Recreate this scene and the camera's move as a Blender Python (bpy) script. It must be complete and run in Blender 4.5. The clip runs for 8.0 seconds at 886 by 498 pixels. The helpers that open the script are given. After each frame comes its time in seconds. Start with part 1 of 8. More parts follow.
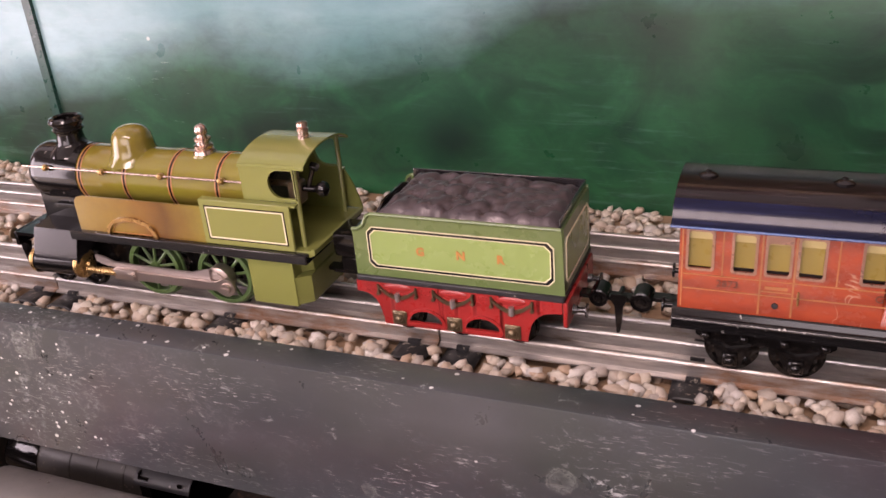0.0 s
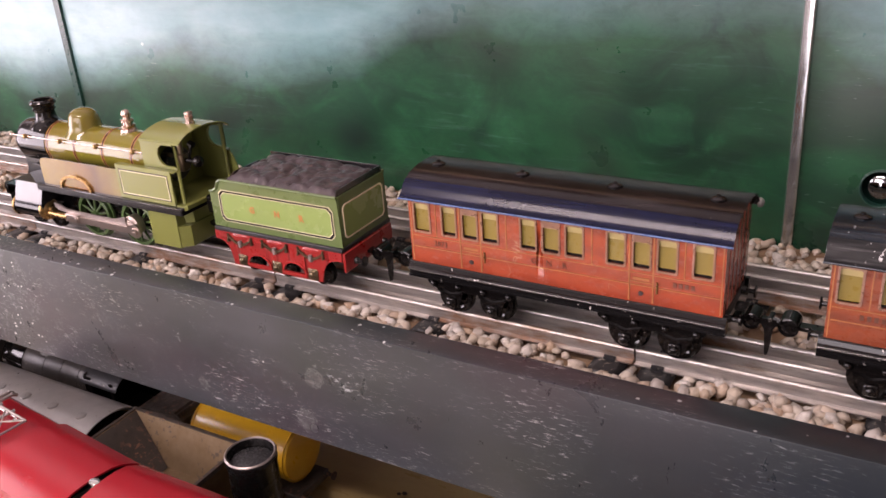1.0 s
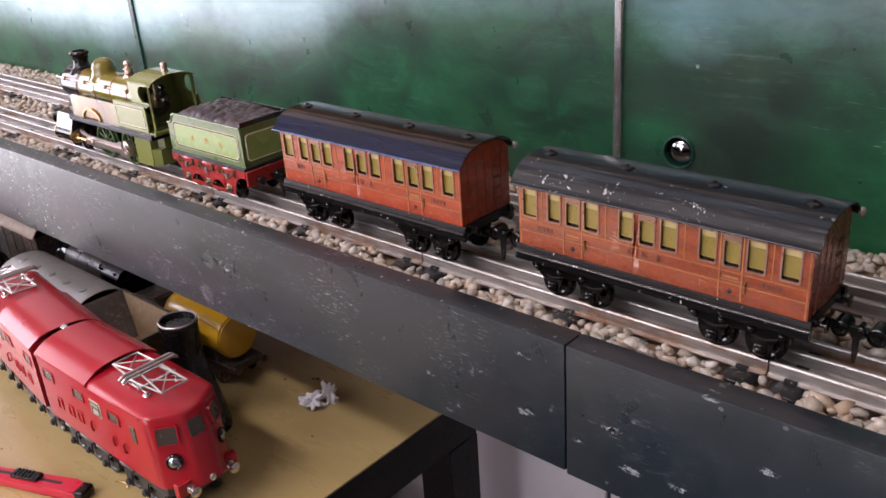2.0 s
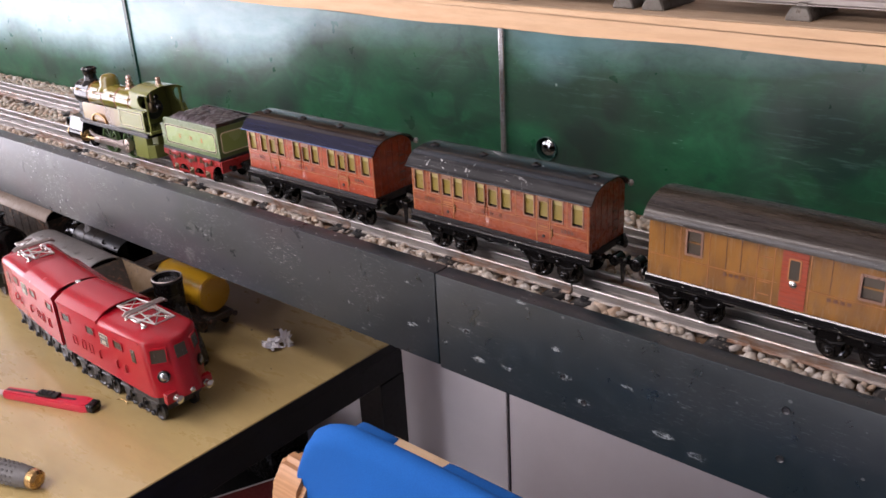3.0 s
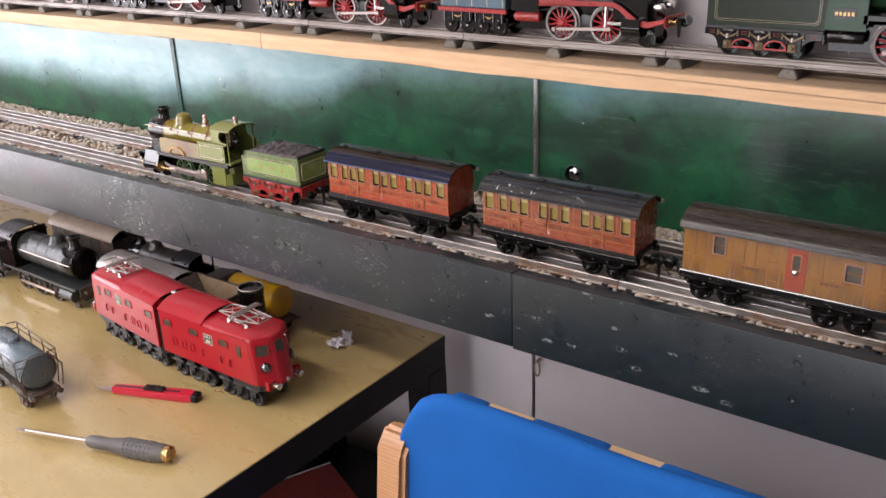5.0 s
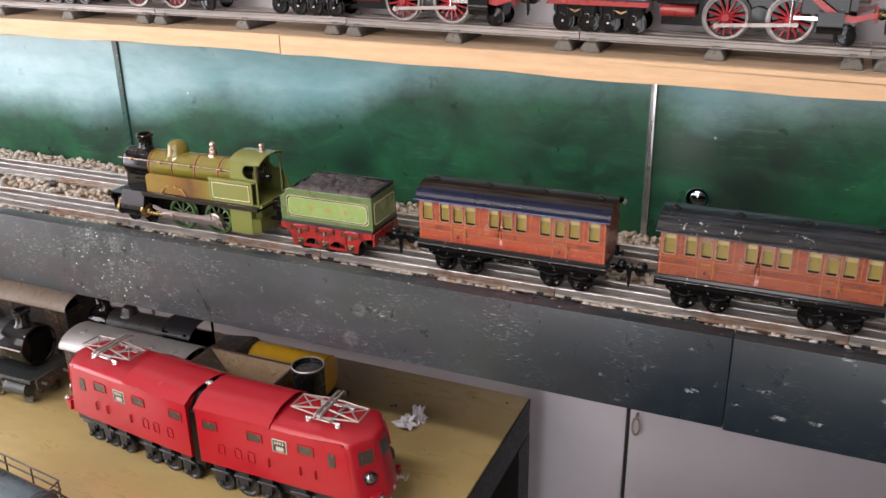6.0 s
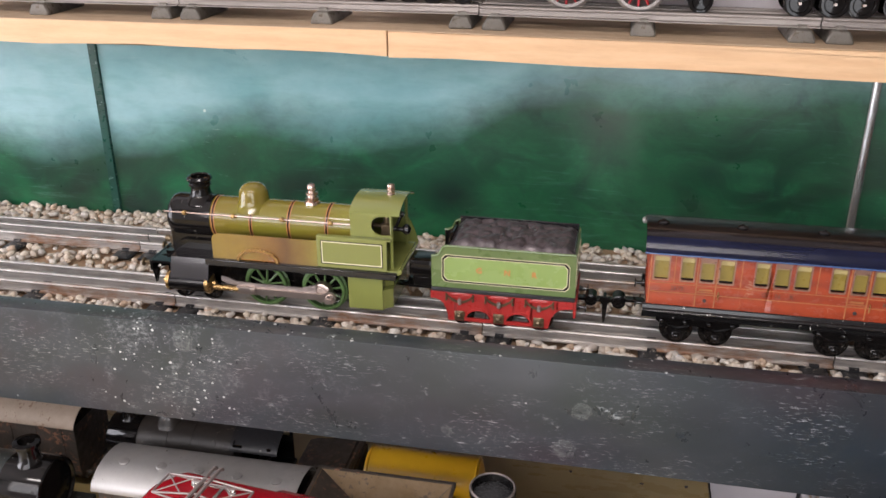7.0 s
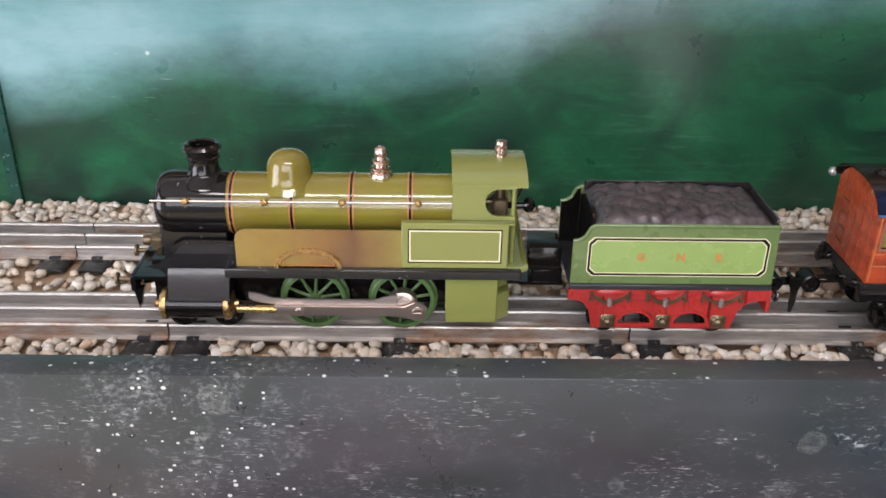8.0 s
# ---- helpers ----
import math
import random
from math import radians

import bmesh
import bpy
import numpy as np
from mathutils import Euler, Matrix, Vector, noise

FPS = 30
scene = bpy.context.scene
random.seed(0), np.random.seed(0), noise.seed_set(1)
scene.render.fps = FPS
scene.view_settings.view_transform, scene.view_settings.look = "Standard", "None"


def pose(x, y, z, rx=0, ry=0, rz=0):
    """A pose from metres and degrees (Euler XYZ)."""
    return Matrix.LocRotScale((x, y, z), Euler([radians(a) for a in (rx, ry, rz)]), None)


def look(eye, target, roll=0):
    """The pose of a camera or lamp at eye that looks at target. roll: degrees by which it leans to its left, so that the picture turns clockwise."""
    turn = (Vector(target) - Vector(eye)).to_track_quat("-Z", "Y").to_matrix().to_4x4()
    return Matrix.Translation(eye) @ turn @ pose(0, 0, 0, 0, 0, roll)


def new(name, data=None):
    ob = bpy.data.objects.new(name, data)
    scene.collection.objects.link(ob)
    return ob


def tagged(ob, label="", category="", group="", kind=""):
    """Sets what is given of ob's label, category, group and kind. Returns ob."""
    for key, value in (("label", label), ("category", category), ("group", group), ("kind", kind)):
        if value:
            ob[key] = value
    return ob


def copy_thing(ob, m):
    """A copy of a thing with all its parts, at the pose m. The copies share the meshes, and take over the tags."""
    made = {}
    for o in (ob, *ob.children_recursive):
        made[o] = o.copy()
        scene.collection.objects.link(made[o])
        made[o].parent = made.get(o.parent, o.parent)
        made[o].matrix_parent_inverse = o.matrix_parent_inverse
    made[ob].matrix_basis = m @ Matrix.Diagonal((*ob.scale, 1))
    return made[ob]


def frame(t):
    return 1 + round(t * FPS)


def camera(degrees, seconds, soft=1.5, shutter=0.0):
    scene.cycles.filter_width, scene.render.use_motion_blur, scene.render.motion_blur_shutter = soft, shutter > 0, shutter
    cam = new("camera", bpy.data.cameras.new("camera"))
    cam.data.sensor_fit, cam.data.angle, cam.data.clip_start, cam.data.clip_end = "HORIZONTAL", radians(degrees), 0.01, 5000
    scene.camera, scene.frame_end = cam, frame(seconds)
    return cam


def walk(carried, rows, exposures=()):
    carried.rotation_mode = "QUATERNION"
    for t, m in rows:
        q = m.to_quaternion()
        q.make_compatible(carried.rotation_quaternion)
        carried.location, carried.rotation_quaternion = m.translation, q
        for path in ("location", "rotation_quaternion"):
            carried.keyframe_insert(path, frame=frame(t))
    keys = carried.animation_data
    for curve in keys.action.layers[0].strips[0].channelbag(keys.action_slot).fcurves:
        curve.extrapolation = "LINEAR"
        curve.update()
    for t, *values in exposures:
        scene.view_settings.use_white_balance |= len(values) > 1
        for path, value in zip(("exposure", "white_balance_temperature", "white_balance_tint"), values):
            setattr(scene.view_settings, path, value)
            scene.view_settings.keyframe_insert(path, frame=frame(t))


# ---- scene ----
# The camera's way along the shelf: seconds, eye, target, roll (degrees).
cam = camera(53.0, 8.0, soft=1.6)
PATH = [
    (0, (0.189, -0.353, 1.187), (-0.523, 1.3, 0.313), -5.0),
    (0.5, (0.304, -0.384, 1.195), (-0.567, 1.207, 0.352), -4.6),
    (1, (0.415, -0.403, 1.21), (-0.536, 1.148, 0.379), -4.2),
    (1.5, (0.551, -0.397, 1.208), (-0.55, 1.051, 0.377), -4.3),
    (2, (0.689, -0.411, 1.214), (-0.55, 0.928, 0.394), -4.0),
    (2.2, (0.732, -0.422, 1.221), (-0.527, 0.902, 0.407), -3.7),
    (3.5, (0.963, -0.627, 1.297), (-0.238, 0.773, 0.525), -2.8),
    (4, (1.022, -0.694, 1.334), (-0.213, 0.692, 0.591), -3.2),
    (4.2, (1.037, -0.718, 1.342), (-0.219, 0.651, 0.603), -3.5),
    (5.3, (0.782, -0.771, 1.327), (-0.209, 0.794, 0.572), -1.4),
    (5.5, (0.697, -0.768, 1.328), (-0.202, 0.85, 0.571), -0.9),
    (6, (0.491, -0.729, 1.306), (-0.251, 0.962, 0.538), -0.9),
    (6.5, (0.304, -0.647, 1.282), (-0.286, 1.098, 0.502), -0.4),
    (7, (0.119, -0.588, 1.277), (-0.247, 1.206, 0.472), -0.2),
    (7.5, (-0.01, -0.524, 1.242), (-0.155, 1.285, 0.401), 0.7),
    (8, (-0.083, -0.414, 1.207), (-0.052, 1.377, 0.317), 1.0),
]
# stops, kelvin and tint of the film's own picture as it pans from the daylight side to the wall
EXPOSURES = [(0.0, -0.13, 7200, 35), (1.0, -0.1, 7000, 31), (1.5, -0.04, 6700, 26), (2.0, -0.13, 6400, 22), (4.0, -0.2, 6500, 20), (5.5, -0.21, 6550, 14), (6.5, -0.19, 6500, 13), (7.0, -0.28, 6450, 13), (8.0, -0.16, 6250, 12)]
walk(cam, [(t, look(eye, target, roll)) for t, eye, target, roll in PATH], EXPOSURES)

# ---- light: a tall window at the end of the room, the sky outside, added fills ----
world = bpy.data.worlds.new("sky")
scene.world = world
world.use_nodes = True
wn = world.node_tree
sky = wn.nodes.new("ShaderNodeTexSky")
sky.sky_type, sky.sun_disc, sky.sun_elevation, sky.sun_rotation = "NISHITA", False, radians(38), radians(120)
wn.nodes["Background"].inputs["Strength"].default_value = 0.12
wn.links.new(sky.outputs[0], wn.nodes["Background"].inputs["Color"])


def area_lamp(name, m, sx, sy, watts, colour):
    data = bpy.data.lights.new(name, "AREA")
    data.shape, data.size, data.size_y, data.energy, data.color = "RECTANGLE", sx, sy, watts, colour
    lamp = new(name, data)
    lamp.matrix_world = m
    return lamp


area_lamp("window_daylight", look((-2.14, -1.08, 1.17), (0, -0.9, 1.1)), 1.45, 1.75, 76, (0.96, 0.95, 1.0))
# unseen window behind the camera, made up to brighten the fronts
area_lamp("back_fill_light", look((-0.45, -1.86, 1.7), (-0.25, 0, 1.0)), 1.5, 1.1, 30, (1.0, 0.95, 0.94))
# unseen door, placed where the strip and cap mirror something bright
area_lamp("door_daylight", look((0.36, -1.86, 1.2), (0.36, 0, 1.2)), 0.44, 1.7, 11, (0.95, 0.97, 1.0))
# overhead fill for the table, from a ceiling lamp that is made up
area_lamp("overhead_fill_light", look((-0.1, -1.1, 2.36), (-0.1, -1.1, 0)), 1.2, 0.16, 22, (1.0, 0.93, 0.88))

# ---- materials ----


def nodes_of(name):
    m = bpy.data.materials.new(name)
    m.use_nodes = True
    t = m.node_tree
    return m, t, t.nodes["Principled BSDF"]


def add(t, kind, **values):
    n = t.nodes.new(kind)
    for key, v in values.items():
        n.inputs[key.replace("_", " ")].default_value = v
    return n


def ramp(t, fac, stops):
    n = t.nodes.new("ShaderNodeValToRGB")
    e = n.color_ramp.elements
    while len(e) < len(stops):
        e.new(0.5)
    for el, (p, c) in zip(e, stops):
        el.position = p
        el.color = c if isinstance(c, tuple) and len(c) == 4 else (*c, 1) if isinstance(c, tuple) else (c, c, c, 1)
    t.links.new(fac, n.inputs[0])
    return n.outputs[0]


def mixc(t, fac, a, b):
    n = t.nodes.new("ShaderNodeMix")
    n.data_type = "RGBA"
    for sock, v in ((n.inputs[0], fac), (n.inputs[6], a), (n.inputs[7], b)):
        if isinstance(v, (int, float)):
            sock.default_value = v
        elif isinstance(v, tuple):
            sock.default_value = (*v, 1)
        else:
            t.links.new(v, sock)
    return n.outputs[2]


def math_(t, op, a, b=None, c=None):
    n = t.nodes.new("ShaderNodeMath")
    n.operation = op
    for sock, v in zip(n.inputs, (a, b, c)):
        if v is None:
            continue
        if isinstance(v, (int, float)):
            sock.default_value = v
        else:
            t.links.new(v, sock)
    return n.outputs[0]


def noise_(t, vec, scale, detail=4.0, rough=0.55, distort=0.0):
    n = add(t, "ShaderNodeTexNoise", Scale=scale, Detail=detail, Roughness=rough, Distortion=distort)
    t.links.new(vec, n.inputs["Vector"])
    return n.outputs[0]


def coords(t, scale=(1, 1, 1), kind="Object"):
    tc = t.nodes.new("ShaderNodeTexCoord")
    mp = t.nodes.new("ShaderNodeMapping")
    mp.inputs["Scale"].default_value = scale
    t.links.new(tc.outputs[kind], mp.inputs[0])
    return mp.outputs[0]


def bumped(t, p, height, strength, distance):
    b = add(t, "ShaderNodeBump", Strength=strength, Distance=distance)
    t.links.new(height, b.inputs["Height"])
    t.links.new(b.outputs[0], p.inputs["Normal"])


def dark(c, k):
    return tuple(v * k for v in c)


def paint(name, col, rough=0.3, metal=0.0, var=0.25, scale=60.0, chips=None, chip_at=0.7, chip_scale=220.0, stretch=(1, 1, 1), coat=0.0, bump=0.06, per_object=0.0, second=None, uneven=1.0, spec=0.5, streak=None):
    """Enamel, tin, plastic: colour in two scales, uneven gloss, fine relief, chipped spots."""
    m, t, p = nodes_of(name)
    v = coords(t, stretch)
    big = noise_(t, v, scale * 0.25, 3)
    fine = noise_(t, v, scale * 3, 5, 0.65)
    c = mixc(t, ramp(t, big, [(0.3, 0.0), (0.7, 1.0)]), dark(col, 1 - var), dark(col, 1 + var * 0.6))
    c = mixc(t, ramp(t, fine, [(0.35, 0.0), (0.75, var)]), c, dark(col, 0.45))
    if second:
        c = mixc(t, ramp(t, noise_(t, v, 22, 2, 0.5, 0.6), [(0.4, 0.0), (0.62, 1.0)]), c, second)
    # lengthwise streaks: scratches, and painted reflections on the first coach's roof
    if streak:
        run = noise_(t, coords(t, (7, 150, 150)), 4, 5, 0.65, 0.2)
        run2 = noise_(t, coords(t, (9, 60, 60)), 3, 3, 0.6)
        c = mixc(t, math_(t, "MULTIPLY", ramp(t, run, [(0.5, 0.0), (0.68, 0.75)]), ramp(t, run2, [(0.4, 0.15), (0.62, 1.0)])), c, streak)
    if chips:
        spots = noise_(t, v, chip_scale, 3, 0.7)
        zone = noise_(t, v, chip_scale * 0.12, 2)
        f = math_(t, "MULTIPLY", ramp(t, spots, [(chip_at - 0.03, 0.0), (chip_at, 1.0)]), ramp(t, zone, [(0.42, 0.0), (0.55, 1.0)]))
        c = mixc(t, f, c, chips)
    if per_object:
        oi = t.nodes.new("ShaderNodeObjectInfo")
        c = mixc(t, math_(t, "MULTIPLY", oi.outputs["Random"], per_object), c, dark(col, 0.5))
    t.links.new(c, p.inputs["Base Color"])
    r = ramp(t, fine, [(0.3, rough * (1 - 0.25 * uneven)), (0.75, min(1.0, rough * (1 + 0.45 * uneven)))])
    t.links.new(r, p.inputs["Roughness"])
    p.inputs["Metallic"].default_value = metal
    p.inputs["Coat Weight"].default_value = coat
    p.inputs["Coat Roughness"].default_value = 0.08
    p.inputs["Specular IOR Level"].default_value = spec
    if bump:
        bumped(t, p, fine, bump, 0.00015)
    return m


def wood(name, light, deep, rough=0.5, scale=14.0, stretch=(1, 9, 9), coat=0.0, knots=False, per_object=0.0, grain=0.6, scratched=False):
    m, t, p = nodes_of(name)
    v = coords(t, stretch)
    warp = noise_(t, v, scale * 0.5, 3)
    w = t.nodes.new("ShaderNodeTexWave")
    w.wave_type, w.bands_direction = "BANDS", "Z"
    for k, x in (("Scale", scale * 0.9), ("Distortion", 6.0), ("Detail", 3.0), ("Detail Scale", 1.5)):
        w.inputs[k].default_value = x
    t.links.new(v, w.inputs["Vector"])
    fibre = noise_(t, v, scale * 7, 5, 0.7)
    c = mixc(t, ramp(t, w.outputs[0], [(0.2, 0.0), (0.95, grain)]), light, deep)
    c = mixc(t, ramp(t, fibre, [(0.4, 0.0), (0.8, 0.4)]), c, dark(deep, 0.6))
    c = mixc(t, ramp(t, warp, [(0.35, 0.0), (0.75, 0.35)]), c, dark(light, 0.75))
    if knots:
        vo = add(t, "ShaderNodeTexVoronoi", Scale=3.4)
        t.links.new(coords(t, (1, 2, 2)), vo.inputs["Vector"])
        c = mixc(t, ramp(t, vo.outputs["Distance"], [(0.012, 0.9), (0.03, 0.0)]), c, dark(deep, 0.3))
    if per_object:
        oi = t.nodes.new("ShaderNodeObjectInfo")
        c = mixc(t, math_(t, "MULTIPLY", oi.outputs["Random"], per_object), c, deep)
    if scratched:
        off = t.nodes.new("ShaderNodeVectorMath")
        off.operation = "ADD"
        off.inputs[1].default_value = (0.371, 0.213, 0.532)
        t.links.new(coords(t), off.inputs[0])
        curl = noise_(t, off.outputs[0], 70, 2, 0.5, 1.2)
        line = ramp(t, math_(t, "ABSOLUTE", math_(t, "SUBTRACT", curl, 0.5)), [(0.004, 0.5), (0.012, 0.0)])
        where = noise_(t, off.outputs[0], 33, 3, 0.6)
        c = mixc(t, math_(t, "MULTIPLY", line, ramp(t, where, [(0.58, 0.0), (0.66, 1.0)])), c, (0.52, 0.36, 0.24))
    t.links.new(c, p.inputs["Base Color"])
    t.links.new(ramp(t, fibre, [(0.3, rough * 0.8), (0.8, min(1, rough * 1.3))]), p.inputs["Roughness"])
    p.inputs["Coat Weight"].default_value = coat
    p.inputs["Coat Roughness"].default_value = 0.12
    bumped(t, p, fibre, 0.12, 0.0002)
    return m


def mural_material():
    """Spray-painted scenery on glossy panels: pale sky, hazy treetops, dark woods."""
    m, t, p = nodes_of("painted_scenery")
    v = coords(t)
    sep = t.nodes.new("ShaderNodeSeparateXYZ")
    t.links.new(v, sep.inputs[0])
    x, z = sep.outputs[0], sep.outputs[2]
    u = math_(t, "MULTIPLY_ADD", x, 0.4, 0.48)
    tops = [(-1.2, 1.015), (-0.51, 1.013), (-0.33, 1.023), (-0.24, 1.049), (-0.09, 1.042), (-0.02, 1.055), (0.035, 1.085), (0.15, 1.094), (0.27, 1.1), (0.33, 1.108), (0.375, 1.082), (0.43, 1.09), (0.52, 1.104), (0.68, 1.11), (0.8, 1.1), (1.25, 1.12)]
    line = ramp(t, u, [(a * 0.4 + 0.48, (b - 1.0) * 5) for a, b in tops])
    top = math_(t, "MULTIPLY_ADD", line, 0.2, 1.0)
    n1 = noise_(t, v, 9, 2, 0.4, 0.3)
    n2 = noise_(t, v, 34, 4, 0.6)
    top = math_(t, "ADD", top, math_(t, "MULTIPLY_ADD", n1, 0.05, -0.025))
    top = math_(t, "ADD", top, math_(t, "MULTIPLY_ADD", n2, 0.007, -0.0035))
    d = math_(t, "SUBTRACT", z, top)
    fsky = ramp(t, math_(t, "MULTIPLY_ADD", d, 6.0, 0.5), [(0.36, 0.0), (0.48, 0.35), (0.66, 1.0)])
    streak = noise_(t, coords(t, (3, 1, 14)), 5, 4, 0.6)
    cloud = noise_(t, coords(t, (2, 1, 4)), 4, 4, 0.5)
    skyc = mixc(t, ramp(t, cloud, [(0.38, 0.0), (0.66, 1.0)]), (0.16, 0.345, 0.365), (0.28, 0.47, 0.49))
    skyc = mixc(t, ramp(t, streak, [(0.5, 0.0), (0.8, 0.35)]), skyc, (0.05, 0.22, 0.17))
    haze = mixc(t, n1, (0.009, 0.06, 0.03), (0.034, 0.135, 0.076))
    blot = noise_(t, v, 7.5, 2, 0.4, 0.5)
    deep = mixc(t, ramp(t, blot, [(0.42, 0.0), (0.6, 1.0)]), (0.007, 0.024, 0.016), (0.011, 0.075, 0.032))
    low = ramp(t, math_(t, "MULTIPLY_ADD", z, 10.0, -9.5), [(0.0, 1.0), (0.35, 0.55), (0.8, 0.0)])
    woods = mixc(t, ramp(t, math_(t, "MULTIPLY_ADD", d, 8.0, 1.0), [(0.45, 0.0), (0.95, 0.85)]), deep, haze)
    woods = mixc(t, math_(t, "MULTIPLY", low, ramp(t, n1, [(0.42, 0.0), (0.56, 0.9)])), woods, (0.012, 0.115, 0.045))
    leafy = noise_(t, coords(t, (1, 1, 1.3)), 17, 4, 0.6, 1.2)
    woods = mixc(t, ramp(t, leafy, [(0.5, 0.0), (0.68, 0.6)]), woods, (0.018, 0.122, 0.052))
    woods = mixc(t, ramp(t, leafy, [(0.3, 0.65), (0.46, 0.0)]), woods, (0.006, 0.02, 0.017))
    smoke = noise_(t, coords(t, (1, 1, 1.4)), 6, 3, 0.55, 0.6)
    woods = mixc(t, ramp(t, smoke, [(0.5, 0.0), (0.64, 0.6)]), woods, (0.016, 0.024, 0.018))
    c = mixc(t, fsky, woods, skyc)
    vo = add(t, "ShaderNodeTexVoronoi", Scale=26.0)
    t.links.new(v, vo.inputs["Vector"])
    gate = noise_(t, v, 11, 1)
    c = mixc(t, math_(t, "MULTIPLY", ramp(t, vo.outputs["Distance"], [(0.03, 1.0), (0.045, 0.0)]), ramp(t, gate, [(0.58, 0.0), (0.62, 0.9)])), c, (0.6, 0.68, 0.64))
    scratch = noise_(t, coords(t, (9, 1, 120)), 6, 3, 0.7)
    zone = noise_(t, v, 6, 2)
    c = mixc(t, math_(t, "MULTIPLY", ramp(t, scratch, [(0.66, 0.0), (0.72, 0.5)]), ramp(t, zone, [(0.55, 0.0), (0.68, 1.0)])), c, (0.45, 0.55, 0.52))
    # sprayed mottling and wiped streaks
    mot = noise_(t, coords(t, (1, 1, 1.6)), 60, 6, 0.7, 0.4)
    c = mixc(t, math_(t, "MULTIPLY", ramp(t, mot, [(0.42, 0.0), (0.7, 0.42)]), math_(t, "MULTIPLY_ADD", fsky, -0.8, 1.0)), c, (0.006, 0.03, 0.022))
    wipe = noise_(t, coords(t, (5, 1, 46)), 4.5, 5, 0.7, 0.3)
    wz = noise_(t, v, 5, 2, 0.5)
    c = mixc(t, math_(t, "MULTIPLY", ramp(t, wipe, [(0.54, 0.0), (0.74, 0.32)]), ramp(t, wz, [(0.48, 0.0), (0.62, 1.0)])), c, (0.16, 0.3, 0.26))
    t.links.new(c, p.inputs["Base Color"])
    t.links.new(ramp(t, n2, [(0.3, 0.27), (0.75, 0.33)]), p.inputs["Roughness"])
    p.inputs["Coat Weight"].default_value = 0.28
    p.inputs["Coat Roughness"].default_value = 0.26
    brush = noise_(t, coords(t, (1, 1, 5)), 60, 5, 0.7)
    bumped(t, p, brush, 0.02, 0.0012)
    return m


